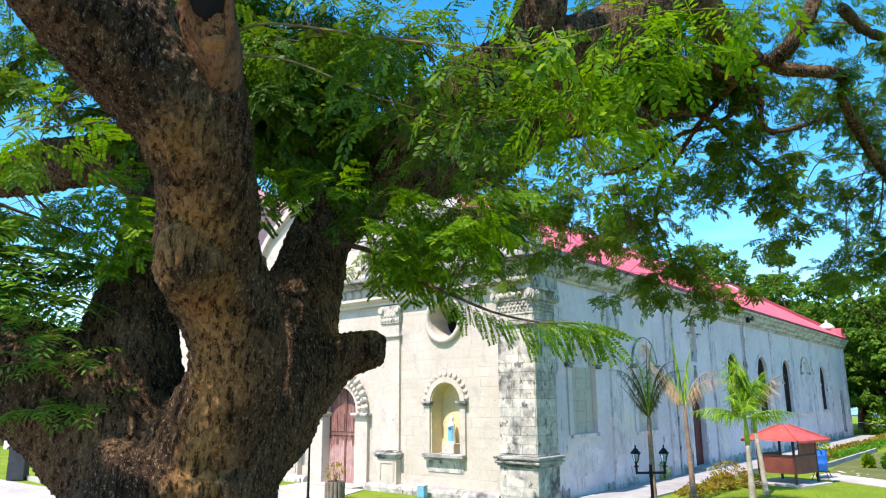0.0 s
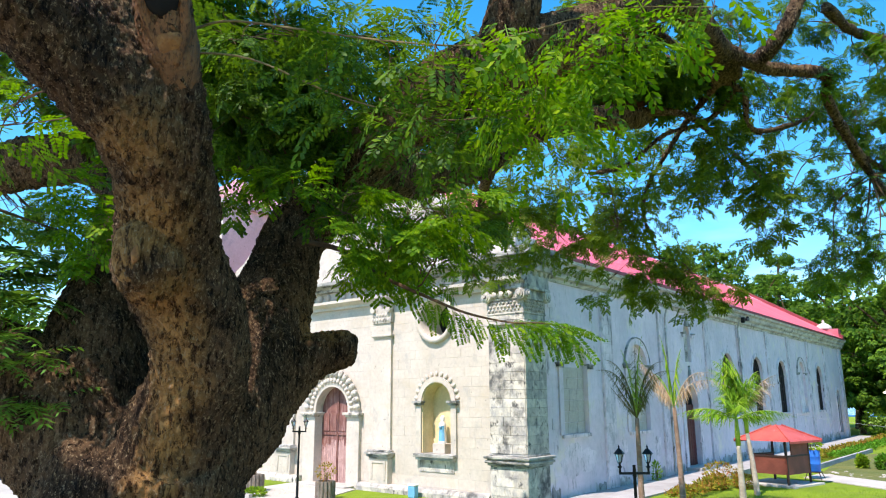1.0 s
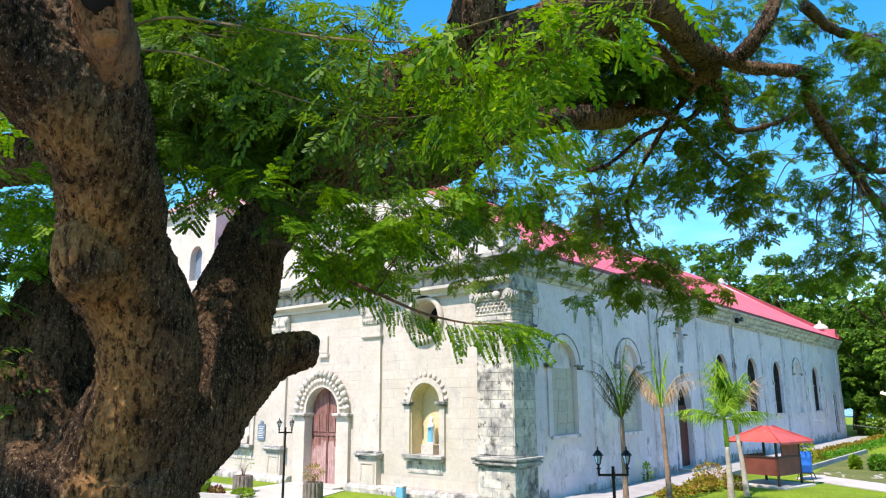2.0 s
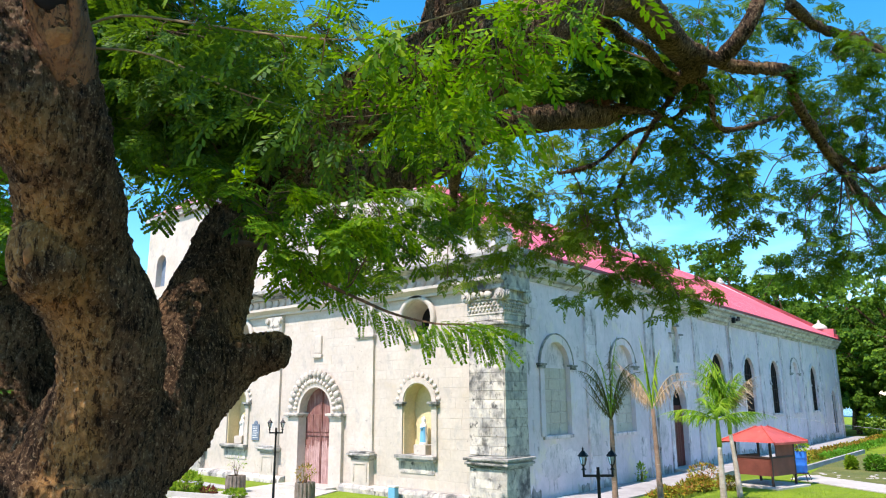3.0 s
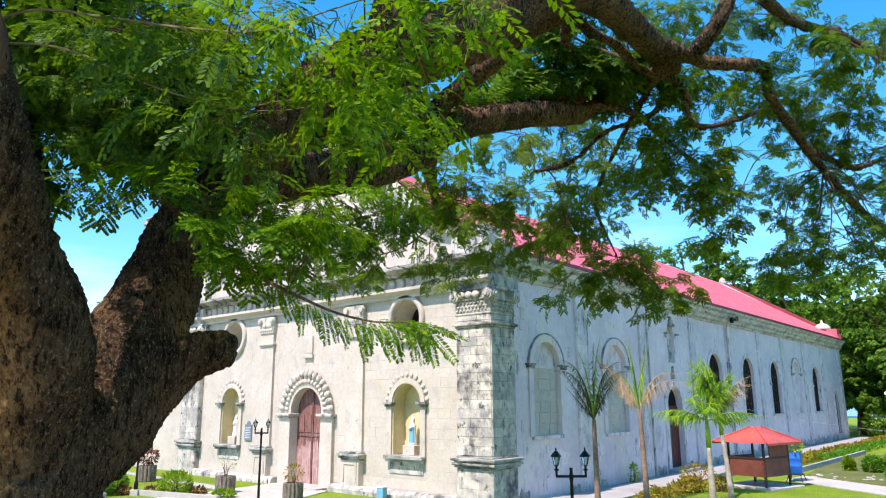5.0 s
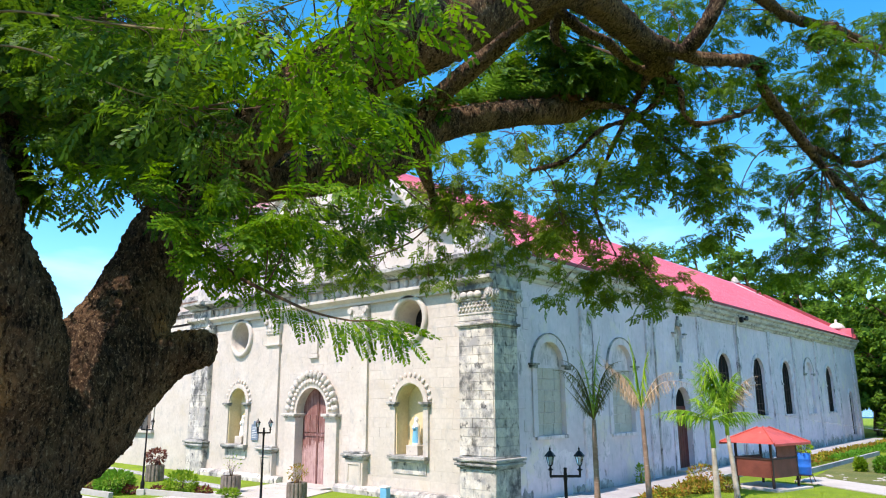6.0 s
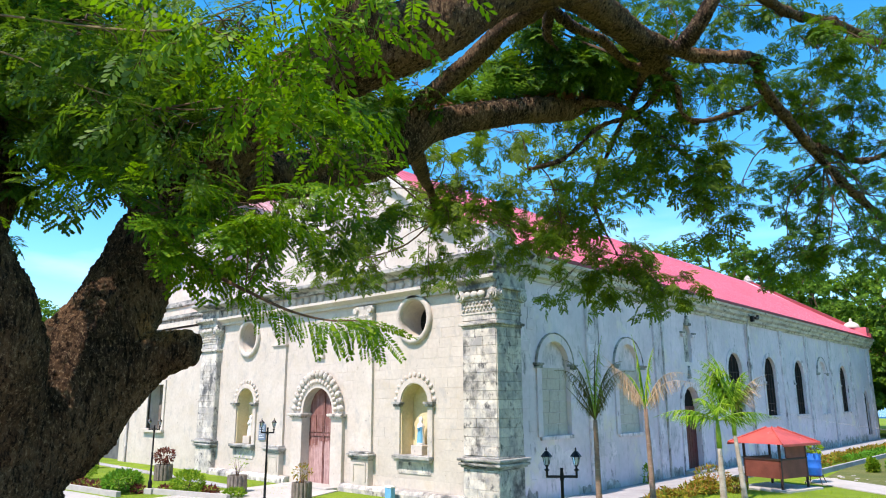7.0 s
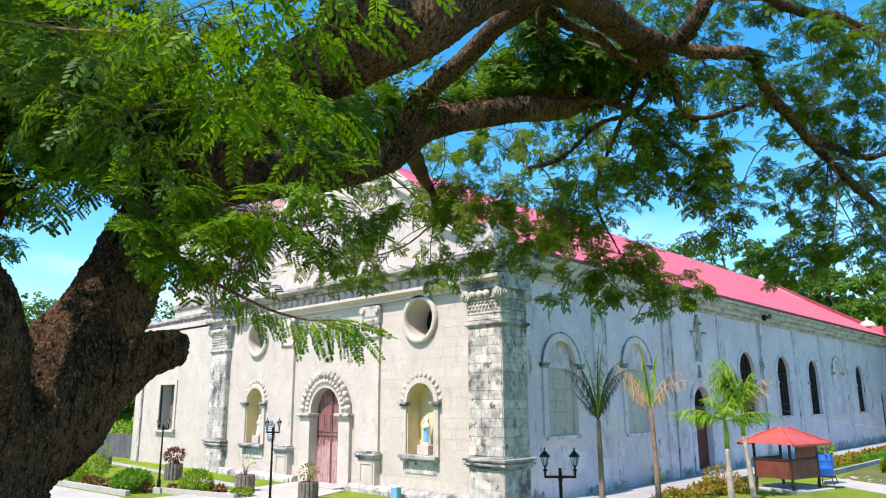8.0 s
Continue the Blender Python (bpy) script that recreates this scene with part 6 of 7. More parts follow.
# ---------------------------------------------------------------- far trees
def far_tree(name, x, y, h, r, seed, mat, base=0.25, leaves=2600, size=0.55):
    rng = np.random.default_rng(seed)
    t = thing(name, (x, y, 0), "tall spreading green tree behind the church", "tree", "trees behind the church")
    bm = bmesh.new()
    top = Vector((rng.uniform(-0.6, 0.6), rng.uniform(-0.6, 0.6), h * 0.55))
    tube(bm, spline([((0, 0, -1.0), 0.035 * h), (tuple(top * 0.5 + Vector((0.3, 0, 0))), 0.026 * h), (tuple(top), 0.016 * h)], 5), 9)
    centres = []
    for k in range(22):
        a = 2 * math.pi * k / 22 * 3.4 + rng.uniform(-0.4, 0.4)
        q = rng.uniform(0.25, 0.95)
        zz = h * (base + (0.97 - base) * rng.uniform(0.15, 1.0) * (1.0 - 0.45 * q * q))
        c = Vector((math.cos(a) * r * q, math.sin(a) * r * q, zz))
        centres.append((c.x, c.y, c.z, r * rng.uniform(0.26, 0.42)))
        s = top * rng.uniform(0.5, 1.0)
        tube(bm, spline([(tuple(s), 0.012 * h), (tuple((s + c) / 2 + Vector((0, 0, 0.04 * h))), 0.008 * h), (tuple(c), 0.003 * h)], 3), 6)
    part("trunk", bm, M_bark, t)
    rows = []
    per = leaves // 22
    for cx, cy, cz, cr in centres:
        for _ in range(per):
            o = in_ball(rng, 0.30)
            o = o / max(0.25, np.linalg.norm(o)) ** 0.5 * cr
            rows.append((np.array((cx, cy, cz)) + o, np.array((o[0], o[1], -0.3 * cr)) + rng.normal(0, 0.5 * cr, 3), rng.normal(0, 0.4, 3) + (0, 0, 1), size * rng.uniform(0.6, 1.3)))
    part("crown", scattered("crown", FAR_LEAF, rows, mat), None, t, kind="stuff")


for k, (x, y, h, r) in enumerate([(4, 66, 18.5, 7), (-2, 73, 20.0, 7.5), (-6, 82, 19, 8), (2, 86, 20, 8), (-12, 92, 21, 8), (8, 72, 20.5, 8), (6, 60, 14.0, 6), (12, 66, 17, 8), (-22, 84, 28.5, 8.5), (-30, 92, 27, 8), (20, 60, 16, 8), (0, 62, 9, 4.5), (10, 54, 10, 5), (-29, 81, 30, 7), (-27, 91, 33, 7), (-21, 87, 28, 6), (-16, 84, 25, 7), (-17, 99, 28, 6)]):
    far_tree("woodland_tree", x, y, h, r, 100 + k, M_leaf_far, 0.2, 2600, 1.4)
for k, (x, y, h, r) in enumerate([(-52, 14, 14, 7), (-60, 4, 15.5, 8), (-46, 24, 14, 7), (-44, 6, 9, 4.5), (-75, -6, 17, 9), (-62, -14, 13, 7)]):
    far_tree("woodland_tree", x, y, h, r, 140 + k, M_leaf_far, 0.15, 2000, 1.1)

# ---------------------------------------------------------------- palms
def palm(x, y, trunk_h, r, lean, fronds, trunk_mat, label, shaft=0.0, seed=1, blade=0.2, hang=0.0):
    """fronds: rows of (heading in degrees, length, rise, droop, material)."""
    rng = np.random.default_rng(seed)
    p = thing("palm", (x, y, 0), label, "palm", "young palms beside the church")
    top = Vector((lean[0], lean[1], trunk_h))
    prof = []
    for k in range(15):
        t = k / 14
        c = Vector((lean[0] * t ** 1.5, lean[1] * t ** 1.5, -0.1 + (trunk_h + 0.1) * t))
        prof.append((c, r * (1.25 - 0.5 * t) * (1.05 if k % 2 else 0.97)))
    part("trunk", tube(bmesh.new(), prof, 12), trunk_mat, p, "", True)
    if shaft:
        part("crownshaft", tube(bmesh.new(), [(top - Vector((0, 0, 0.05)), r * 0.85), (top + Vector((0, 0, shaft * 0.4)), r * 0.9), (top + Vector((0, 0, shaft)), r * 0.45)], 12), M_shaft, p, "smooth green crownshaft", True)
        top = top + Vector((0, 0, shaft * 0.9))
    for head, ln, rise, droop, mat in fronds:
        a = radians(head)
        h = Vector((math.cos(a), math.sin(a), 0))
        pts, rows = [], []
        for k in range(15):
            t = k / 14
            pts.append((top + h * ln * (t * math.cos(radians(rise)) + 0.45 * droop * t ** 3) + Vector((0, 0, ln * (t * math.sin(radians(rise)) - droop * t ** 2.6))), 0.018 * (1 - t) + 0.004))
        f = part("frond", tube(bmesh.new(), pts, 5), mat if mat is not M_palm else M_shaft, p)
        for k in range(36):
            t = 0.14 + 0.86 * k / 36
            i = min(13, int(t * 14))
            q = pts[i][0].lerp(pts[i + 1][0], t * 14 - i)
            d = (pts[i + 1][0] - pts[i][0]).normalized()
            side = d.cross(Vector((0, 0, 1)))
            side = side.normalized() if side.length > 0.05 else Vector((-h.y, h.x, 0))
            for s in (-1, 1):
                w = d * 0.75 / (1 + hang) + side * s * 0.75 / (1 + 0.6 * hang) + Vector((0, 0, rng.uniform(-0.55, 0.1) - hang * rng.uniform(0.5, 1.5)))
                rows.append((np.array(q), np.array(w), np.array((0, 0, 1)) + rng.normal(0, 0.35, 3), ln * blade * math.sin(math.pi * min(1, t * 0.8 + 0.2)) * rng.uniform(0.8, 1.1)))
        part("blade_fringe", scattered("blade_fringe", BLADE, rows, mat), None, f, kind="stuff")
    return p


palm(5.2, -2.33, 3.05, 0.075, (0.0, 0.0), [(100, 2.5, 86, 0.14, M_palm_brown), (220, 2.5, 80, 0.34, M_palm_brown), (225, 2.4, 75, 0.42, M_palm_brown), (40, 2.5, 80, 0.36, M_palm_brown), (30, 2.4, 75, 0.44, M_palm_brown), 
     (55, 2.6, 86, 0.12, M_palm), (250, 2.3, 83, 0.18, M_palm), (35, 1.6, 66, 0.18, M_palm_brown), (215, 1.6, 62, 0.06, M_palm_brown), (238, 1.2, 48, 0.02, M_palm_brown)],
     M_palm_trunk, "slim palm with upright browning fronds", seed=3, blade=0.16, hang=0.6)
palm(4.93, 1.26, 3.3, 0.08, (-0.1, 0.05), [(200, 2.6, 86, 0.10, M_palm), (60, 2.4, 84, 0.20, M_palm), (40, 2.4, 68, 0.5, M_palm_dry), (30, 2.3, 60, 0.6, M_palm_dry), (215, 2.3, 68, 0.35, M_palm_dry), (225, 2.2, 58, 0.10, M_palm_dry), (170, 1.7, 72, 0.3, M_palm), (235, 1.7, 48, 0.2, M_palm_dry)],
     M_palm_trunk, "slim palm with dry pinkish fronds and one green", seed=4, blade=0.2, hang=1.3)
palm(5.57, 4.99, 2.0, 0.10, (0.0, 0.0), [(215, 2.0, 30, 0.45, M_palm), (232, 1.7, 18, 0.3, M_palm), (35, 1.9, 25, 0.40, M_palm), (50, 1.6, 10, 0.2, M_palm), (120, 1.6, 55, 0.5, M_palm), (300, 1.6, 50, 0.6, M_palm), (80, 1.6, 68, 0.5, M_palm), (250, 1.7, 64, 0.5, M_palm), (170, 1.7, 78, 0.3, M_palm)],
     M_palm_pale, "young palm with a green crownshaft and drooping fronds", 0.95, 5, 0.34, 0.4)
palm(5.25, 7.7, 2.3, 0.09, (-0.2, 0.1), [(218, 3.0, 82, 0.24, M_palm), (205, 2.9, 76, 0.30, M_palm), (235, 2.9, 78, 0.30, M_palm), (222, 2.6, 68, 0.32, M_palm), (228, 2.3, 58, 0.3, M_palm), (150, 2.6, 84, 0.25, M_palm), (60, 2.4, 78, 0.35, M_palm), (45, 2.0, 76, 0.3, M_palm), (40, 2.3, 62, 0.30, M_palm_dry), (48, 2.1, 56, 0.35, M_palm_dry), (300, 2.1, 74, 0.4, M_palm)],
     M_palm_pale, "leaning young palm with bright green fronds", 0.9, 6, 0.30, 0.6)


# ---------------------------------------------------------------- lamps
def twin_lamp(x, y, arm, turn, reach, label, k=0.6):
    l = thing("garden_lamp", (x, y, 0), label, "lamp post", "twin lantern lamps", turn=turn)
    part("base", boxed(-0.16, 0.16, -0.16, 0.16, -0.1, 0.22, bevel=0.02), M_concrete, l)
    part("post", lathe(bmesh.new(), [(0.08, 0.2), (0.08, 0.45), (0.045, 0.55), (0.036, arm * 0.6), (0.045, arm * 0.62), (0.034, arm * 0.64), (0.032, arm - 0.1), (0.045, arm - 0.06), (0.03, arm + 0.12), (0.036, arm + 0.14), (0.03, arm + 0.16)], 10), M_iron, l, "", True)
    part("crossbar", boxed(-reach - 0.02, reach + 0.02, -0.022, 0.022, arm - 0.03, arm + 0.02, bevel=0.008), M_iron, l)

    def turned(c, prof, n=6):
        return lathe(bmesh.new(), [(r * k, z * k) for r, z in prof], n, c)

    for s in (-1, 1):
        c = (s * reach, 0, arm)
        lan = part("lantern", turned(c, [(0.03, -0.05), (0.04, 0.0), (0.04, 0.16), (0.10, 0.20), (0.04, 0.24), (0.035, 0.3), (0.07, 0.33), (0.075, 0.36)], 8), M_iron, l)
        part("glass", turned(c, [(0.07, 0.36), (0.13, 0.62)]), M_glass, lan)
        part("cap", turned(c, [(0.19, 0.62), (0.18, 0.65), (0.07, 0.78), (0.02, 0.82), (0.035, 0.86), (0.005, 0.93)]), M_iron, lan)
        bm = bmesh.new()
        for j in range(6):
            a = 2 * math.pi * j / 6
            tube(bm, [(Vector((c[0] + 0.072 * k * math.cos(a), 0.072 * k * math.sin(a), arm + 0.36 * k)), 0.008), (Vector((c[0] + 0.132 * k * math.cos(a), 0.132 * k * math.sin(a), arm + 0.62 * k)), 0.008)], 4)
        part("cage", bm, M_iron, lan)


twin_lamp(7.30, -7.2, 2.10, 40, 0.29, "black iron lamp post with two lanterns by the side lawn")
twin_lamp(-5.0, -5.9, 2.58, 38, 0.21, "tall black iron lamp post with two lanterns before the door", 0.5)
twin_lamp(-13.15, -5.9, 2.5, 38, 0.22, "black iron lamp post with two lanterns on the lawn", 0.5)


# ---------------------------------------------------------------- plants in pots and beds
def leaf_ball(rng, r, h, n, size, z0=0.0, flat=1.0):
    rows = []
    for _ in range(n):
        o = in_ball(rng, 1.0)
        o = o / max(0.3, np.linalg.norm(o)) ** 0.6
        rows.append((np.array((o[0] * r, o[1] * r, z0 + h * (0.5 + 0.5 * o[2]))), o + rng.normal(0, 0.5, 3) + (0, 0, 0.3), rng.normal(0, 0.5, 3) + (0, 0, 1), size * rng.uniform(0.6, 1.3)))
    return rows


def stems(rng, r, h, n, z0=0.0):
    bm = bmesh.new()
    for _ in range(n):
        a, q = rng.uniform(0, 2 * math.pi), rng.uniform(0.2, 0.8)
        e = Vector((math.cos(a) * r * q, math.sin(a) * r * q, z0 + h * rng.uniform(0.5, 0.9)))
        tube(bm, [(Vector((0.1 * e.x, 0.1 * e.y, z0 - 0.05)), 0.014), (Vector((0.5 * e.x, 0.5 * e.y, z0 + 0.4 * h)), 0.010), (e, 0.004)], 4)
    return bm


def shrub(x, y, r, h, mat, label, seed, n=420, size=0.11, group="garden shrubs", z=0.0):
    rng = np.random.default_rng(seed)
    s = thing("shrub", (x, y, z), label, "shrub", group)
    part("stem", stems(rng, r, h, 9), M_twig, s)
    part("leaves", scattered("leaves", SINGLE, leaf_ball(rng, r, h, n, size), mat), None, s, kind="stuff")
    return s


def potted(x, y, r, h, mat, plant_r, plant_h, label, seed, n=160, size=0.12):
    rng = np.random.default_rng(seed)
    s = thing("planter", (x, y, 0), label, "planter", "log planters on the lawn")
    part("pot", lathe(bmesh.new(), [(r * 0.94, -0.05), (r, 0.05), (r, h - 0.05), (r * 0.97, h), (r * 0.8, h), (r * 0.78, h - 0.08)], 44, (0, 0, 0), 15, 0.14), M_log, s, "ribbed pot like a ring of logs")
    part("soil", lathe(bmesh.new(), [(r * 0.86, h - 0.14), (r * 0.84, h - 0.05)], 20), M_soil, s)
    part("stem", stems(rng, plant_r, plant_h, 7, h - 0.05), M_twig, s)
    part("leaves", scattered("leaves", SINGLE, leaf_ball(rng, plant_r, plant_h, n, size, h + 0.08), mat), None, s, kind="stuff")


potted(-26.5, -3.1, 0.46, 0.62, M_shrub, 0.40, 0.55, "log-shaped planter with a yellow-green plant", 51)
potted(-17.5, -3.25, 0.42, 0.72, M_red_leaf, 0.42, 0.6, "log-shaped planter with a dark red plant", 52, 420, 0.16)
potted(-10.8, -3.4, 0.40, 0.68, M_shrub, 0.32, 0.75, "log-shaped planter with a thin green plant", 53, 46, 0.1)
potted(-6.84, -3.1, 0.38, 0.66, M_croton, 0.34, 0.55, "log-shaped planter with a brownish leafy plant", 54)
for k, (x, y, r, h, mt, lb, n) in enumerate([
        (-20.3, -6.2, 0.95, 1.1, M_shrub, "yellow-green garden shrub on the lawn edge", 700), (-22.3, -6.3, 0.8, 0.95, M_shrub, "light green garden shrub on the lawn edge", 500),
        (-14.3, -6.5, 0.75, 0.85, M_box_leaf, "round clipped dark green shrub", 900), (-12.05, -4.85, 0.62, 0.85, M_shrub, "yellow-green leafy shrub in the bed", 500),
        (-12.9, -5.35, 0.4, 0.4, M_red_leaf, "low dark red plant in the bed", 220), (-11.3, -4.3, 0.42, 0.4, M_red_leaf, "low dark red plant in the bed", 220),
        (-9.5, -4.3, 0.4, 0.3, M_shrub, "low bright green plant by the path", 200), (-18.3, -6.7, 0.45, 0.5, M_red_leaf, "low dark red plant on the lawn edge", 220),
        (-16.2, -6.8, 0.5, 0.5, M_red_leaf, "low dark red plant on the lawn edge", 240), (-13.6, -6.2, 0.4, 0.45, M_red_leaf, "low dark red plant on the lawn edge", 200),
        (0.55, 9.5, 0.18, 0.8, M_shrub, "thin young plant by the church wall", 60), (-24.3, -6.0, 0.7, 0.8, M_box_leaf, "green garden shrub on the lawn edge", 400)]):
    small = 0.65 if mt is M_red_leaf else 1.0
    shrub(x, y, r * small, h * small, mt, lb, 60 + k, int(n * 2.2 * small * small), 0.15)
for a, b in (((-24.5, -7.2), (-19.8, -7.55)), ((-19.8, -7.55), (-13.1, -7.05)), ((-13.3, -5.75), (-9.0, -4.75))):
    d = Vector((b[0] - a[0], b[1] - a[1], 0))
    n = Vector((d.y, -d.x, 0)).normalized() * 0.18
    alone("kerb", prism(bmesh.new(), [(a[0], a[1], -0.05), (a[0] + n.x, a[1] + n.y, -0.05), (a[0] + n.x, a[1] + n.y, 0.2), (a[0], a[1], 0.2)], d), M_concrete, "low stone edging of a flower bed", "kerb", kind="structure")

# croton bed beside the walkway, and the clipped hedge further on
def bed(name, line, width, h, mat, label, seed, per_m, size):
    rng = np.random.default_rng(seed)
    (xa, ya), (xb, yb) = line
    d = Vector((xb - xa, yb - ya, 0))
    n = Vector((d.y, -d.x, 0)).normalized()
    rows = []
    for _ in range(int(per_m * d.length)):
        t, w = rng.uniform(), rng.uniform(-1, 1)
        hh = h * (0.75 + 0.35 * noise.noise(Vector((xa + d.x * t, ya + d.y * t, 1.0)) * 0.9)) * (1 - 0.35 * w * w)
        p = np.array((xa + d.x * t + n.x * w * width / 2, ya + d.y * t + n.y * w * width / 2, hh * rng.uniform(0.25, 1.0) ** 0.6))
        rows.append((p, rng.normal(0, 0.7, 3) + (0, 0, 0.5), rng.normal(0, 0.6, 3) + (0, 0, 1), size * rng.uniform(0.6, 1.3)))
    return alone(name, scattered(name, SINGLE, rows, mat), None, label, "hedge", kind="stuff")


bed("croton_hedge", ((3.6, 3.8), (3.45, 9.0)), 0.75, 0.55, M_croton, "bed of yellow, red and green crotons", 81, 320, 0.15)
for k, (x, y, r, h) in enumerate(((3.3, 9.6, 0.7, 0.95), (3.5, 8.4, 0.5, 0.6), (4.3, 9.4, 0.42, 0.5))):
    shrub(x, y, r, h, M_croton, "rounded croton bush with yellow and red leaves", 90 + k, 600, 0.13, "croton bushes")
bed("clipped_hedge", ((3.5, 17.8), (3.7, 54)), 0.8, 0.6, M_croton, "low hedge of red-brown and green leaves", 82, 150, 0.2)
bed("green_hedge", ((4.3, 26), (4.5, 54)), 0.9, 0.5, M_box_leaf, "low green hedge beside the walkway", 83, 110, 0.2)
for k, (x, y, r, h) in enumerate(((9.2, 27, 1.0, 1.5), (11.5, 30, 1.3, 1.7), (7.6, 33, 1.0, 1.6), (12.5, 24, 1.0, 1.3), (14, 27, 1.2, 1.5), (8.0, 41, 1.4, 2.0), (11, 44, 1.6, 2.4), (5.5, 50, 1.3, 2.0), (15, 36, 1.5, 2.0), (6.5, 21.4, 0.2, 0.6), (7.6, 21.2, 0.42, 0.7), (8.4, 21.6, 0.4, 0.8), (9.4, 16.0, 0.42, 0.75), (4.9, 47, 0.6, 1.0), (5.8, 49, 0.8, 1.4))):
    shrub(x, y, r, h, M_shrub if k % 2 else M_box_leaf, "bushy green shrub on the dry lawn", 510 + k, 900, 0.2, "lawn shrubs")
for k, (x, y, r, h) in enumerate(((2.5, 58.5, 1.8, 2.6), (5.0, 59.5, 2.0, 3.0), (7.6, 58.5, 1.9, 2.5), (10.4, 59.5, 2.2, 2.9), (13.4, 58.0, 2.2, 2.6), (16.5, 57.0, 2.4, 2.8), (20.0, 55.5, 2.4, 2.6))):
    shrub(x, y, r, h, M_leaf_far, "dark dense undergrowth below the tall trees", 560 + k, 1100, 0.42, "undergrowth below the trees")
rng = np.random.default_rng(77)
bm = bmesh.new()
for k in range(22):
    c = (rng.uniform(5.6, 8.6), rng.uniform(16.8, 19.5), 0.03)
    bmesh.ops.create_icosphere(bm, subdivisions=1, radius=rng.uniform(0.03, 0.11), matrix=Matrix.Translation(c) @ Matrix.Diagonal((1.3, 1, 0.5, 1)))
alone("rubble", bm, M_concrete, "scattered pale stones on the dry lawn", "stones", kind="stuff")
rows = []
for _ in range(5000):
    x, y = rng.uniform(4.2, 9.5), rng.uniform(0, 12)
    rows.append((np.array((x, y, 0.0)), np.array((rng.normal(0, 0.4), rng.normal(0, 0.4), 1.0)), rng.normal(0, 1, 3), rng.uniform(0.05, 0.13)))
for _ in range(7000):
    x = rng.uniform(-24, -8.5)
    rows.append((np.array((x, rng.uniform(-6.5, -0.5), 0.0)), np.array((rng.normal(0, 0.4), rng.normal(0, 0.4), 1.0)), rng.normal(0, 1, 3), rng.uniform(0.04, 0.10)))
alone("grass_tufts", scattered("grass_tufts", BLADE, rows, M_shrub), None, "short bright green grass blades", "grass", kind="stuff")

# ---------------------------------------------------------------- red-roofed hut, drum and small things
hut = thing("garden_hut", (5.05, 11.9, 0), "small open hut with a red hipped roof and red-brown panels", "hut", turn=-14)
part("floor_slab", boxed(-1.2, 1.2, -1.25, 1.25, -0.1, 0.08, bevel=0.02), M_concrete, hut)
for sx in (-1, 1):
    for sy in (-1, 1):
        part("post", boxed(sx * 0.78 - 0.04, sx * 0.78 + 0.04, sy * 0.9 - 0.04, sy * 0.9 + 0.04, 0.05, 1.95), M_hut_post, hut)
for x0, x1, y0, y1 in ((-0.81, 0.81, -0.94, -0.88), (0.75, 0.81, -0.9, 0.9), (-0.81, -0.75, -0.9, 0.9)):
    part("panel", boxed(x0, x1, y0, y1, 0.48, 1.18), M_hut_wood, hut)
    part("rail", boxed(x0 - 0.03, x1 + 0.03, y0 - 0.03, y1 + 0.03, 1.18, 1.24), M_hut_post, hut)
part("side_board", boxed(0.76, 0.80, -0.5, 0.9, 1.25, 1.8), M_hut_wood, hut)
part("counter", boxed(-0.74, 0.74, -0.85, -0.5, 1.0, 1.06), M_hut_post, hut)
bm = bmesh.new()
e = [bm.verts.new(v) for v in ((-1.22, -1.32, 1.82), (1.22, -1.32, 1.82), (1.22, 1.32, 1.82), (-1.22, 1.32, 1.82))]
g = [bm.verts.new(v) for v in ((-0.12, -0.2, 2.42), (0.12, -0.2, 2.42), (0.12, 0.2, 2.42), (-0.12, 0.2, 2.42))]
for k in range(4):
    bm.faces.new((e[k], e[(k + 1) % 4], g[(k + 1) % 4], g[k]))
bm.faces.new(g)
bm.faces.new(e[::-1])
hr = part("roof", bm, M_hut_roof, hut, "red painted hipped roof")
bm = bmesh.new()
for k in range(4):
    tube(bm, [(e_ + Vector((0, 0, 0.02)), 0.035) for e_ in (Vector(((-1.22, 1.22, 1.22, -1.22)[k], (-1.32, -1.32, 1.32, 1.32)[k], 1.82)), Vector(((-0.12, 0.12, 0.12, -0.12)[k], (-0.2, -0.2, 0.2, 0.2)[k], 2.42)))], 6)
part("hip_cap", bm, M_hut_roof, hr)
part("fascia", band(lambda u, d, v: Vector((u, v, d)), [(-1.18, -1.28), (1.18, -1.28), (1.18, 1.28), (-1.18, 1.28)], [(-1.24, -1.34), (1.24, -1.34), (1.24, 1.34), (-1.24, 1.34)], 1.74, 1.83), M_hut_roof, hr)
rng = np.random.default_rng(55)
drum = thing("blue_drum", (5.75, 14.6, 0), "blue plastic drum on a thin-legged stand beside the hut", "drum")
part("body", lathe(bmesh.new(), [(0.25, 0.35), (0.27, 0.38), (0.28, 0.65), (0.295, 0.68), (0.28, 0.71), (0.29, 0.98), (0.305, 1.01), (0.29, 1.04), (0.30, 1.25), (0.28, 1.28)], 24), M_blue, drum, "", True)
part("soil", lathe(bmesh.new(), [(0.27, 1.2), (0.26, 1.285)], 20), M_soil, drum)
part("stand_top", boxed(-0.27, 0.27, -0.27, 0.27, 0.31, 0.35), M_hut_post, drum)
for sx in (-1, 1):
    for sy in (-1, 1):
        part("stand_leg", tube(bmesh.new(), [(Vector((sx * 0.24, sy * 0.24, 0.32)), 0.02), (Vector((sx * 0.34, sy * 0.34, 0.0)), 0.02)], 6), M_hut_post, drum)
shrub(5.75, 14.6, 0.36, 0.45, M_shrub, "small bright green plant in the blue drum", 121, 240, 0.16, z=1.27)

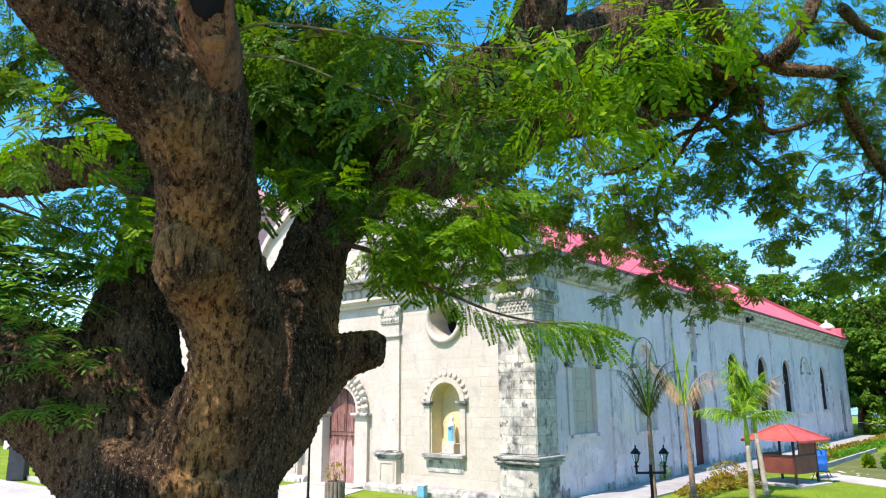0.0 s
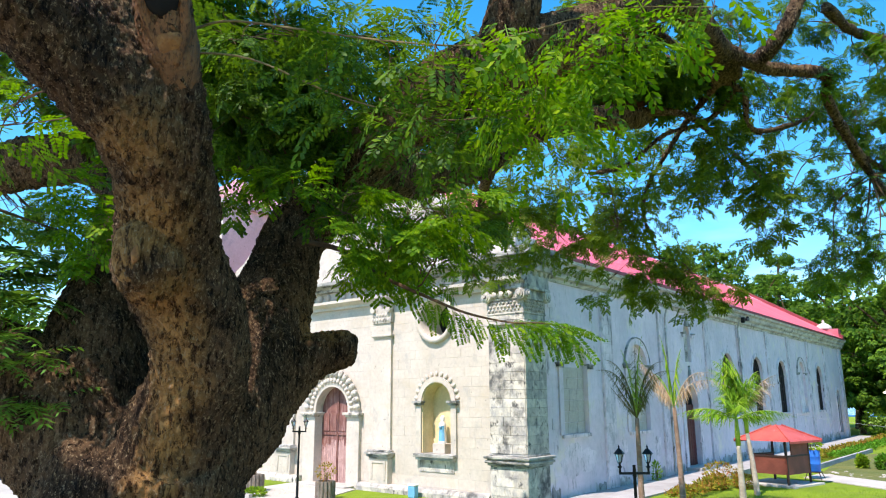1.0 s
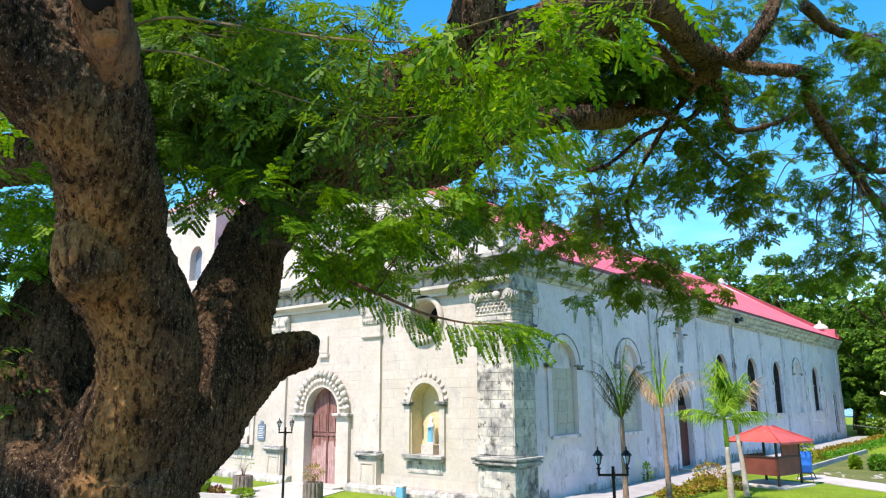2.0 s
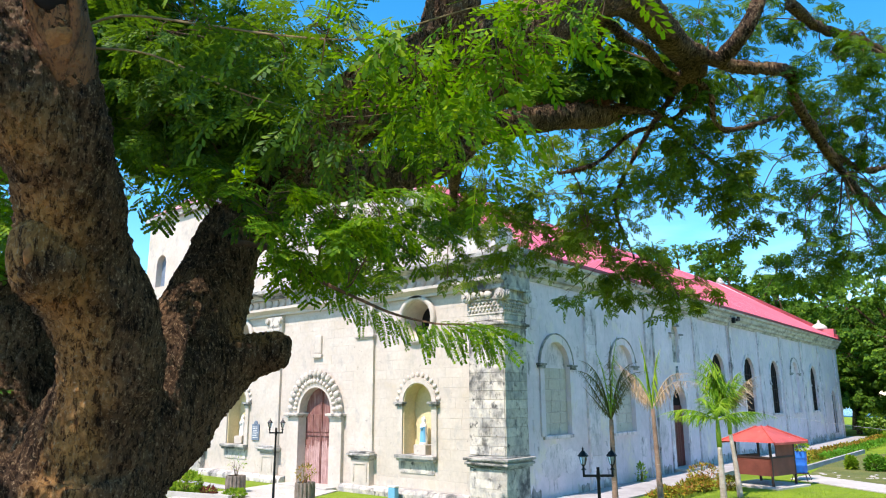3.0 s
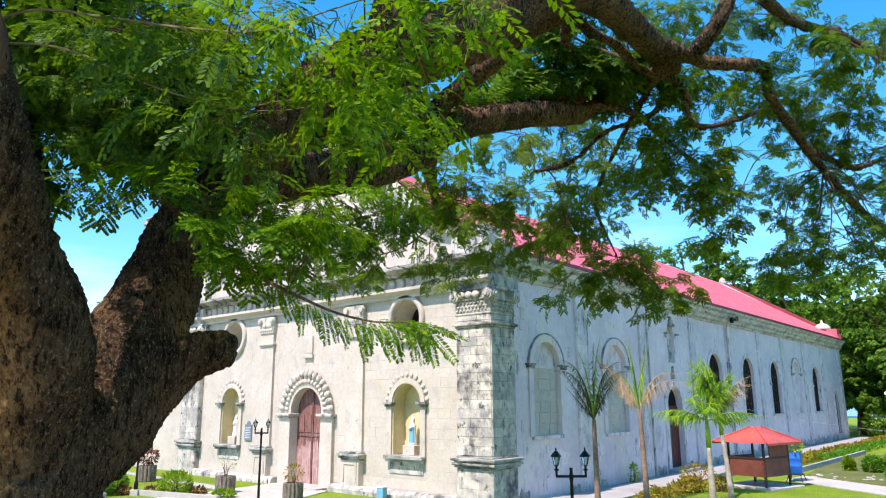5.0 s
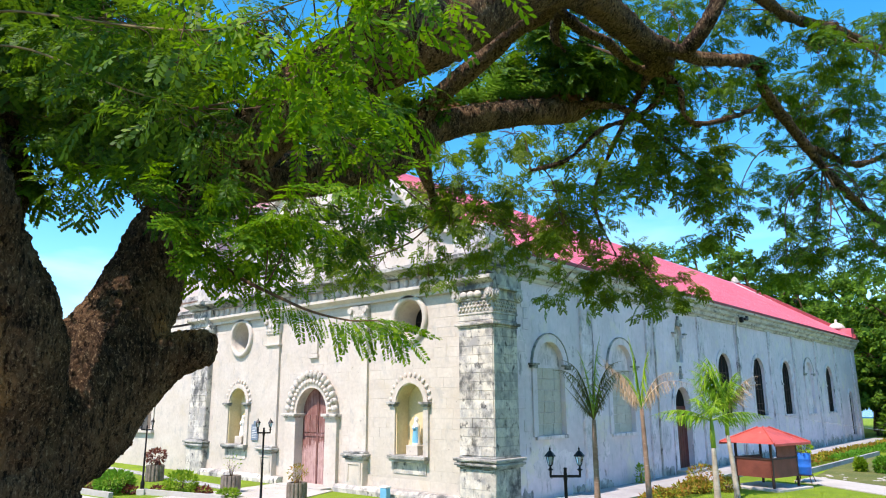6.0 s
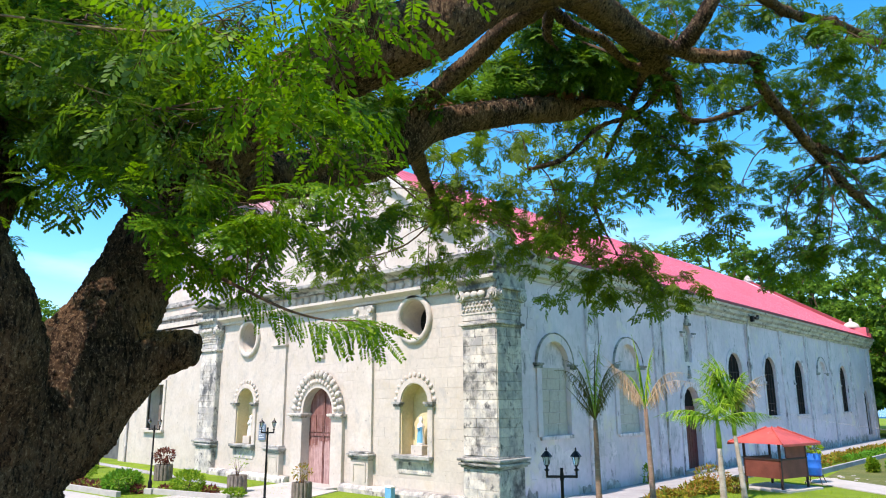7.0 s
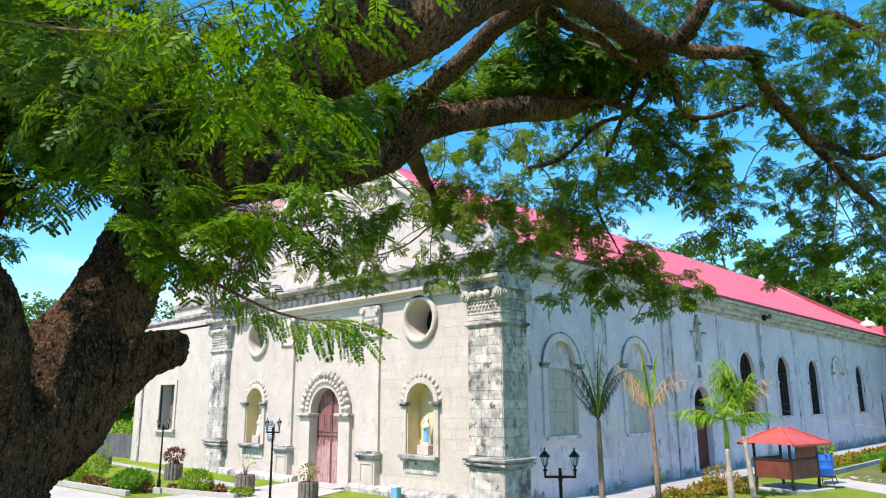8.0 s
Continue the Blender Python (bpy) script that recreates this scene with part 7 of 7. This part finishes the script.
cable = thing("overhead_cable", (13.4, 4.4, 0), "thin pale cable from a slim post to the church wall", "cable")
CA, CB = Vector((0.06, 24.2, 3.2)), Vector((13.4, 4.4, 2.45))
part("wire", tube(bmesh.new(), [(CA.lerp(CB, t) - Vector((13.4, 4.4, 0)) - Vector((0, 0, 0.9 * t * (1 - t))), 0.006) for t in [k / 16 for k in range(17)]], 5), M_path, cable)
part("post", tube(bmesh.new(), [(Vector((0, 0, -0.2)), 0.05), (Vector((0, 0, 2.6)), 0.04)], 8), M_iron, cable)


def statue(c, y, h, mt_sash, label):
    bm = bmesh.new()
    prof = [(0.20, 0.0), (0.22, 0.03), (0.20, 0.10), (0.19, 0.35), (0.16, 0.62), (0.18, 0.78), (0.17, 0.88), (0.09, 0.96), (0.10, 1.02), (0.115, 1.10), (0.09, 1.19), (0.03, 1.24)]
    lathe(bm, [(0.78 * r, z * h / 1.24) for r, z in prof], 18, (0, 0, 0))
    bmesh.ops.create_icosphere(bm, subdivisions=2, radius=0.07, matrix=Matrix.Translation((0, -0.13, 0.75 * h / 1.24)) @ Matrix.Diagonal((1.1, 0.8, 1.5, 1)))
    me = mesh_of("statue", bm, M_white, mt_sash, smooth=True)
    for f in me.polygons:
        n, z = f.center, f.center.z / h
        if 0.1 < z < 0.62 and n.y < -0.05 and abs(n.x) < 0.14:
            f.material_index = 1
    ob = tagged(new("statue", me), label, "statue", "niche statues")
    ob.location = (c, y, 1.93)
    base = alone("statue_block", boxed(c - 0.3, c + 0.3, y - 0.25, y + 0.25, 1.56, 1.93, bevel=0.02), M_stone, "low pale stone block under a statue", "plinth")


statue(-4.02, 0.30, 1.05, M_sash, "white statue with a pale blue sash in the niche")
statue(-15.9, 0.30, 1.0, M_white, "small pale statue in the niche")
plaque = thing("wall_plaque", (-14.35, -0.03, 2.2), "blue-grey metal wall plaque with unreadable lines", "plaque")
part("board", boxed(-0.28, 0.28, -0.03, 0.02, -0.42, 0.32, bevel=0.015), M_slate, plaque)
part("crest", lathe(bmesh.new(), [(0.12, -0.02), (0.12, 0.02)], 16, (0, 0, 0)), M_slate, plaque).matrix_local = pose(0, -0.01, 0.36, 90)
for k in range(7):
    part("text_line", boxed(-0.2, 0.2 - 0.04 * (k % 3), -0.036, -0.03, 0.18 - 0.08 * k, 0.20 - 0.08 * k), M_white, plaque)
bin_ = thing("small_container", (-4.6, -0.75, 0), "small pale blue container by the church wall", "container")
part("body", boxed(-0.17, 0.17, -0.12, 0.12, 0, 0.42, bevel=0.04), M_sash, bin_)
part("lid", boxed(-0.18, 0.18, -0.13, 0.13, 0.42, 0.48, bevel=0.02), M_white, bin_)
alone("garden_wall", boxed(-38, -30.8, 0.6, 1.0, -0.6, 1.5, bevel=0.03), M_wallstone, "dark low garden wall beyond the wing", "wall", kind="structure")
for k, x in enumerate((-32.2, -33.6, -35.2, -36.6)):
    shrub(x, 1.6, 0.9, 1.3, M_shrub if k % 2 else M_fern, "leafy plant behind the dark garden wall", 130 + k, 260, 0.28, z=0.9)
panel = thing("loudspeaker", (-24.0, -7.7, 0), "dark grey loudspeaker cabinet standing on the forecourt", "loudspeaker", turn=-35)
part("cabinet", boxed(-0.45, 0.45, -0.35, 0.35, 0.03, 1.75, bevel=0.03), M_black, panel)
part("grille", boxed(-0.40, 0.40, -0.38, -0.34, 0.1, 0.85, bevel=0.01), M_iron, panel)
part("grille", boxed(-0.40, 0.40, -0.38, -0.34, 0.92, 1.68, bevel=0.01), M_iron, panel)
van = thing("parked_van", (-50, 2.5, -0.55), "blue and white van parked beyond the forecourt", "van", turn=20)
part("body", boxed(-2.1, 2.1, -0.85, 0.85, 0.35, 1.15, bevel=0.12), M_white, van)
part("cabin", boxed(-2.0, 1.3, -0.8, 0.8, 1.1, 1.9, bevel=0.15), M_blue, van)
part("window", boxed(-1.8, 1.1, -0.83, -0.78, 1.25, 1.7, bevel=0.03), M_black, van)
for sx in (-1.3, 1.3):
    for sy in (-0.8, 0.8):
        bm = bmesh.new()
        bmesh.ops.create_cone(bm, cap_ends=True, segments=20, radius1=0.34, radius2=0.34, depth=0.2, matrix=pose(sx, sy, 0.34, 90))
        part("wheel", bm, M_black, van)

# ---------------------------------------------------------------- stone courses, last
UNIT = mesh_of("stone_block", unit_block(), M_stone)
UNIT_OLD = mesh_of("stone_block", unit_block(), M_stone_old)
rng = np.random.default_rng(201)
H = 0.372
rects = [(C - 1.66, C + 1.66, 0, 3.12), (C + 2.55, C + 3.6, 0, 8), (C - 3.6, C - 2.55, 0, 8)]
for c, h in NICHES:
    rects += [(c - 0.95, c + 0.95, 0.95, 3.5)]
near, rest = [], bmesh.new()


def add_block(u0, u1, z0, z1, to, out, parent, me):
    ob = part("stone_block", me, None, parent)
    c = to((u0 + u1) / 2, 0.037 - 0.4 * out, (z0 + z1) / 2)
    turn = 0 if to is front else 90
    ob.matrix_local = Matrix.Translation(c) @ pose(0, 0, 0, 0, 0, turn) @ Matrix.Diagonal((u1 - u0 - 0.007, 0.08, z1 - z0 - 0.007, 1))


count = 0
z = 0.32
row = 0
while z + H < 7.56:
    blocked = [(a, b) for a, b, z0, z1 in rects if z0 < z + H and z1 > z]
    rings = [(c, v, 0.92) for c, v in ROUNDS] + [(C, 3.12, 1.62)] + [(c, 3.5, 0.92) for c, h in NICHES]
    for c, v, rad in rings:
        dz = max(0, max(z - v, v - z - H))
        if dz < rad and (v > 5 or z + H > v):
            w = math.sqrt(rad * rad - dz * dz)
            blocked.append((c - w, c + w))
    blocked = sorted(blocked) + [(-1.36, 0)]
    u = L + 1.42
    spans = []
    for a, b in blocked:
        if a > u:
            spans.append((u, a))
        u = max(u, b)
    for a, b in spans:
        x = a
        first = 0.3 + 0.35 * (row % 2)
        while x < b - 0.02:
            w = first if x == a else rng.uniform(0.55, 0.95)
            e = b if b - x - w < 0.22 else x + w
            out = rng.uniform(0, 0.007)
            if x > -9.9 and count < 300:
                add_block(x, e, z, z + H, front, out, front_wall, UNIT)
                count += 1
            else:
                box(rest, x + 0.0035, e - 0.0035, -0.003 - 0.4 * out, 0.05, z + 0.0035, z + H - 0.0035)
            x = e
    z += H
    row += 1
part("stonework", rest, M_stone, front_wall, kind="stuff")

# corner pilaster blocks on both faces, and the pedestal's
def pilaster_blocks(p, x0, x1, y0, y1):
    for za, zb in ((0.0, 1.22), (1.72, 6.10), (6.38, 6.58)):
        n = max(1, round((zb - za) / 0.31))
        for k in range(n):
            a, b = za + (zb - za) * k / n, za + (zb - za) * (k + 1) / n
            for lo, hi, to, base in ((x0, x1, front, y0), (y0, y1, flank, x1)):
                cut = lo + (hi - lo) * (0.38 if k % 2 else 0.62) + rng.uniform(-0.06, 0.06)
                for s, e in ((lo, cut), (cut, hi)):
                    ob = part("stone_block", UNIT_OLD, None, p)
                    off = rng.uniform(0.0, 0.012)
                    c = Vector(((s + e) / 2, base + 0.02 - off, (a + b) / 2)) if to is front else Vector((base - 0.02 + off, (s + e) / 2, (a + b) / 2))
                    ob.matrix_local = Matrix.Translation(c) @ pose(0, 0, 0, 0, 0, 0 if to is front else 90) @ Matrix.Diagonal((e - s - 0.004, 0.09, b - a - 0.004, 1))


pilaster_blocks(pil_a, -1.33, 0.20, -0.26, 1.14)
pilaster_blocks(pil_b, L - 0.2, L + 1.40, -0.26, 1.02)


# blocks that show through the plaster of the long side and fill its walled-up windows
def side_courses(parent, y0, y1, z0, z1, depth, keep, me):
    n = max(1, round((z1 - z0) / 0.42))
    for k in range(n):
        a, b = z0 + (z1 - z0) * k / n, z0 + (z1 - z0) * (k + 1) / n
        y = y0
        while y < y1 - 0.05:
            e = y + rng.uniform(0.5, 0.9)
            e = y1 if y1 - e < 0.25 else e
            if rng.uniform() < keep:
                ob = part("stone_block", me, None, parent)
                ob.matrix_local = Matrix.Translation((-depth - 0.025 + rng.uniform(0, 0.012), (y + e) / 2, (a + b) / 2)) @ pose(0, 0, 0, 0, 0, 90) @ Matrix.Diagonal((e - y - 0.014, 0.08, b - a - 0.014, 1))
            y = e


UNIT_SIDE = mesh_of("stone_block", unit_block(), M_plaster)
UNIT_STRIP = mesh_of("stone_block", unit_block(), M_strip)
side_courses(blind_a, 2.6, 4.5, 2.27, 4.8, 0.145, 1.0, UNIT)
side_courses(blind_b, 8.35, 10.35, 2.17, 4.9, 0.145, 1.0, UNIT)
side_courses(side_wall, 5.9, 6.8, 0.1, 7.9, -0.11, 0.85, UNIT_STRIP)
side_courses(side_wall, 1.05, 2.2, 0.4, 7.4, 0.0, 0.45, UNIT_SIDE)
side_courses(side_wall, 6.85, 8.0, 0.5, 3.2, 0.0, 0.5, UNIT_SIDE)
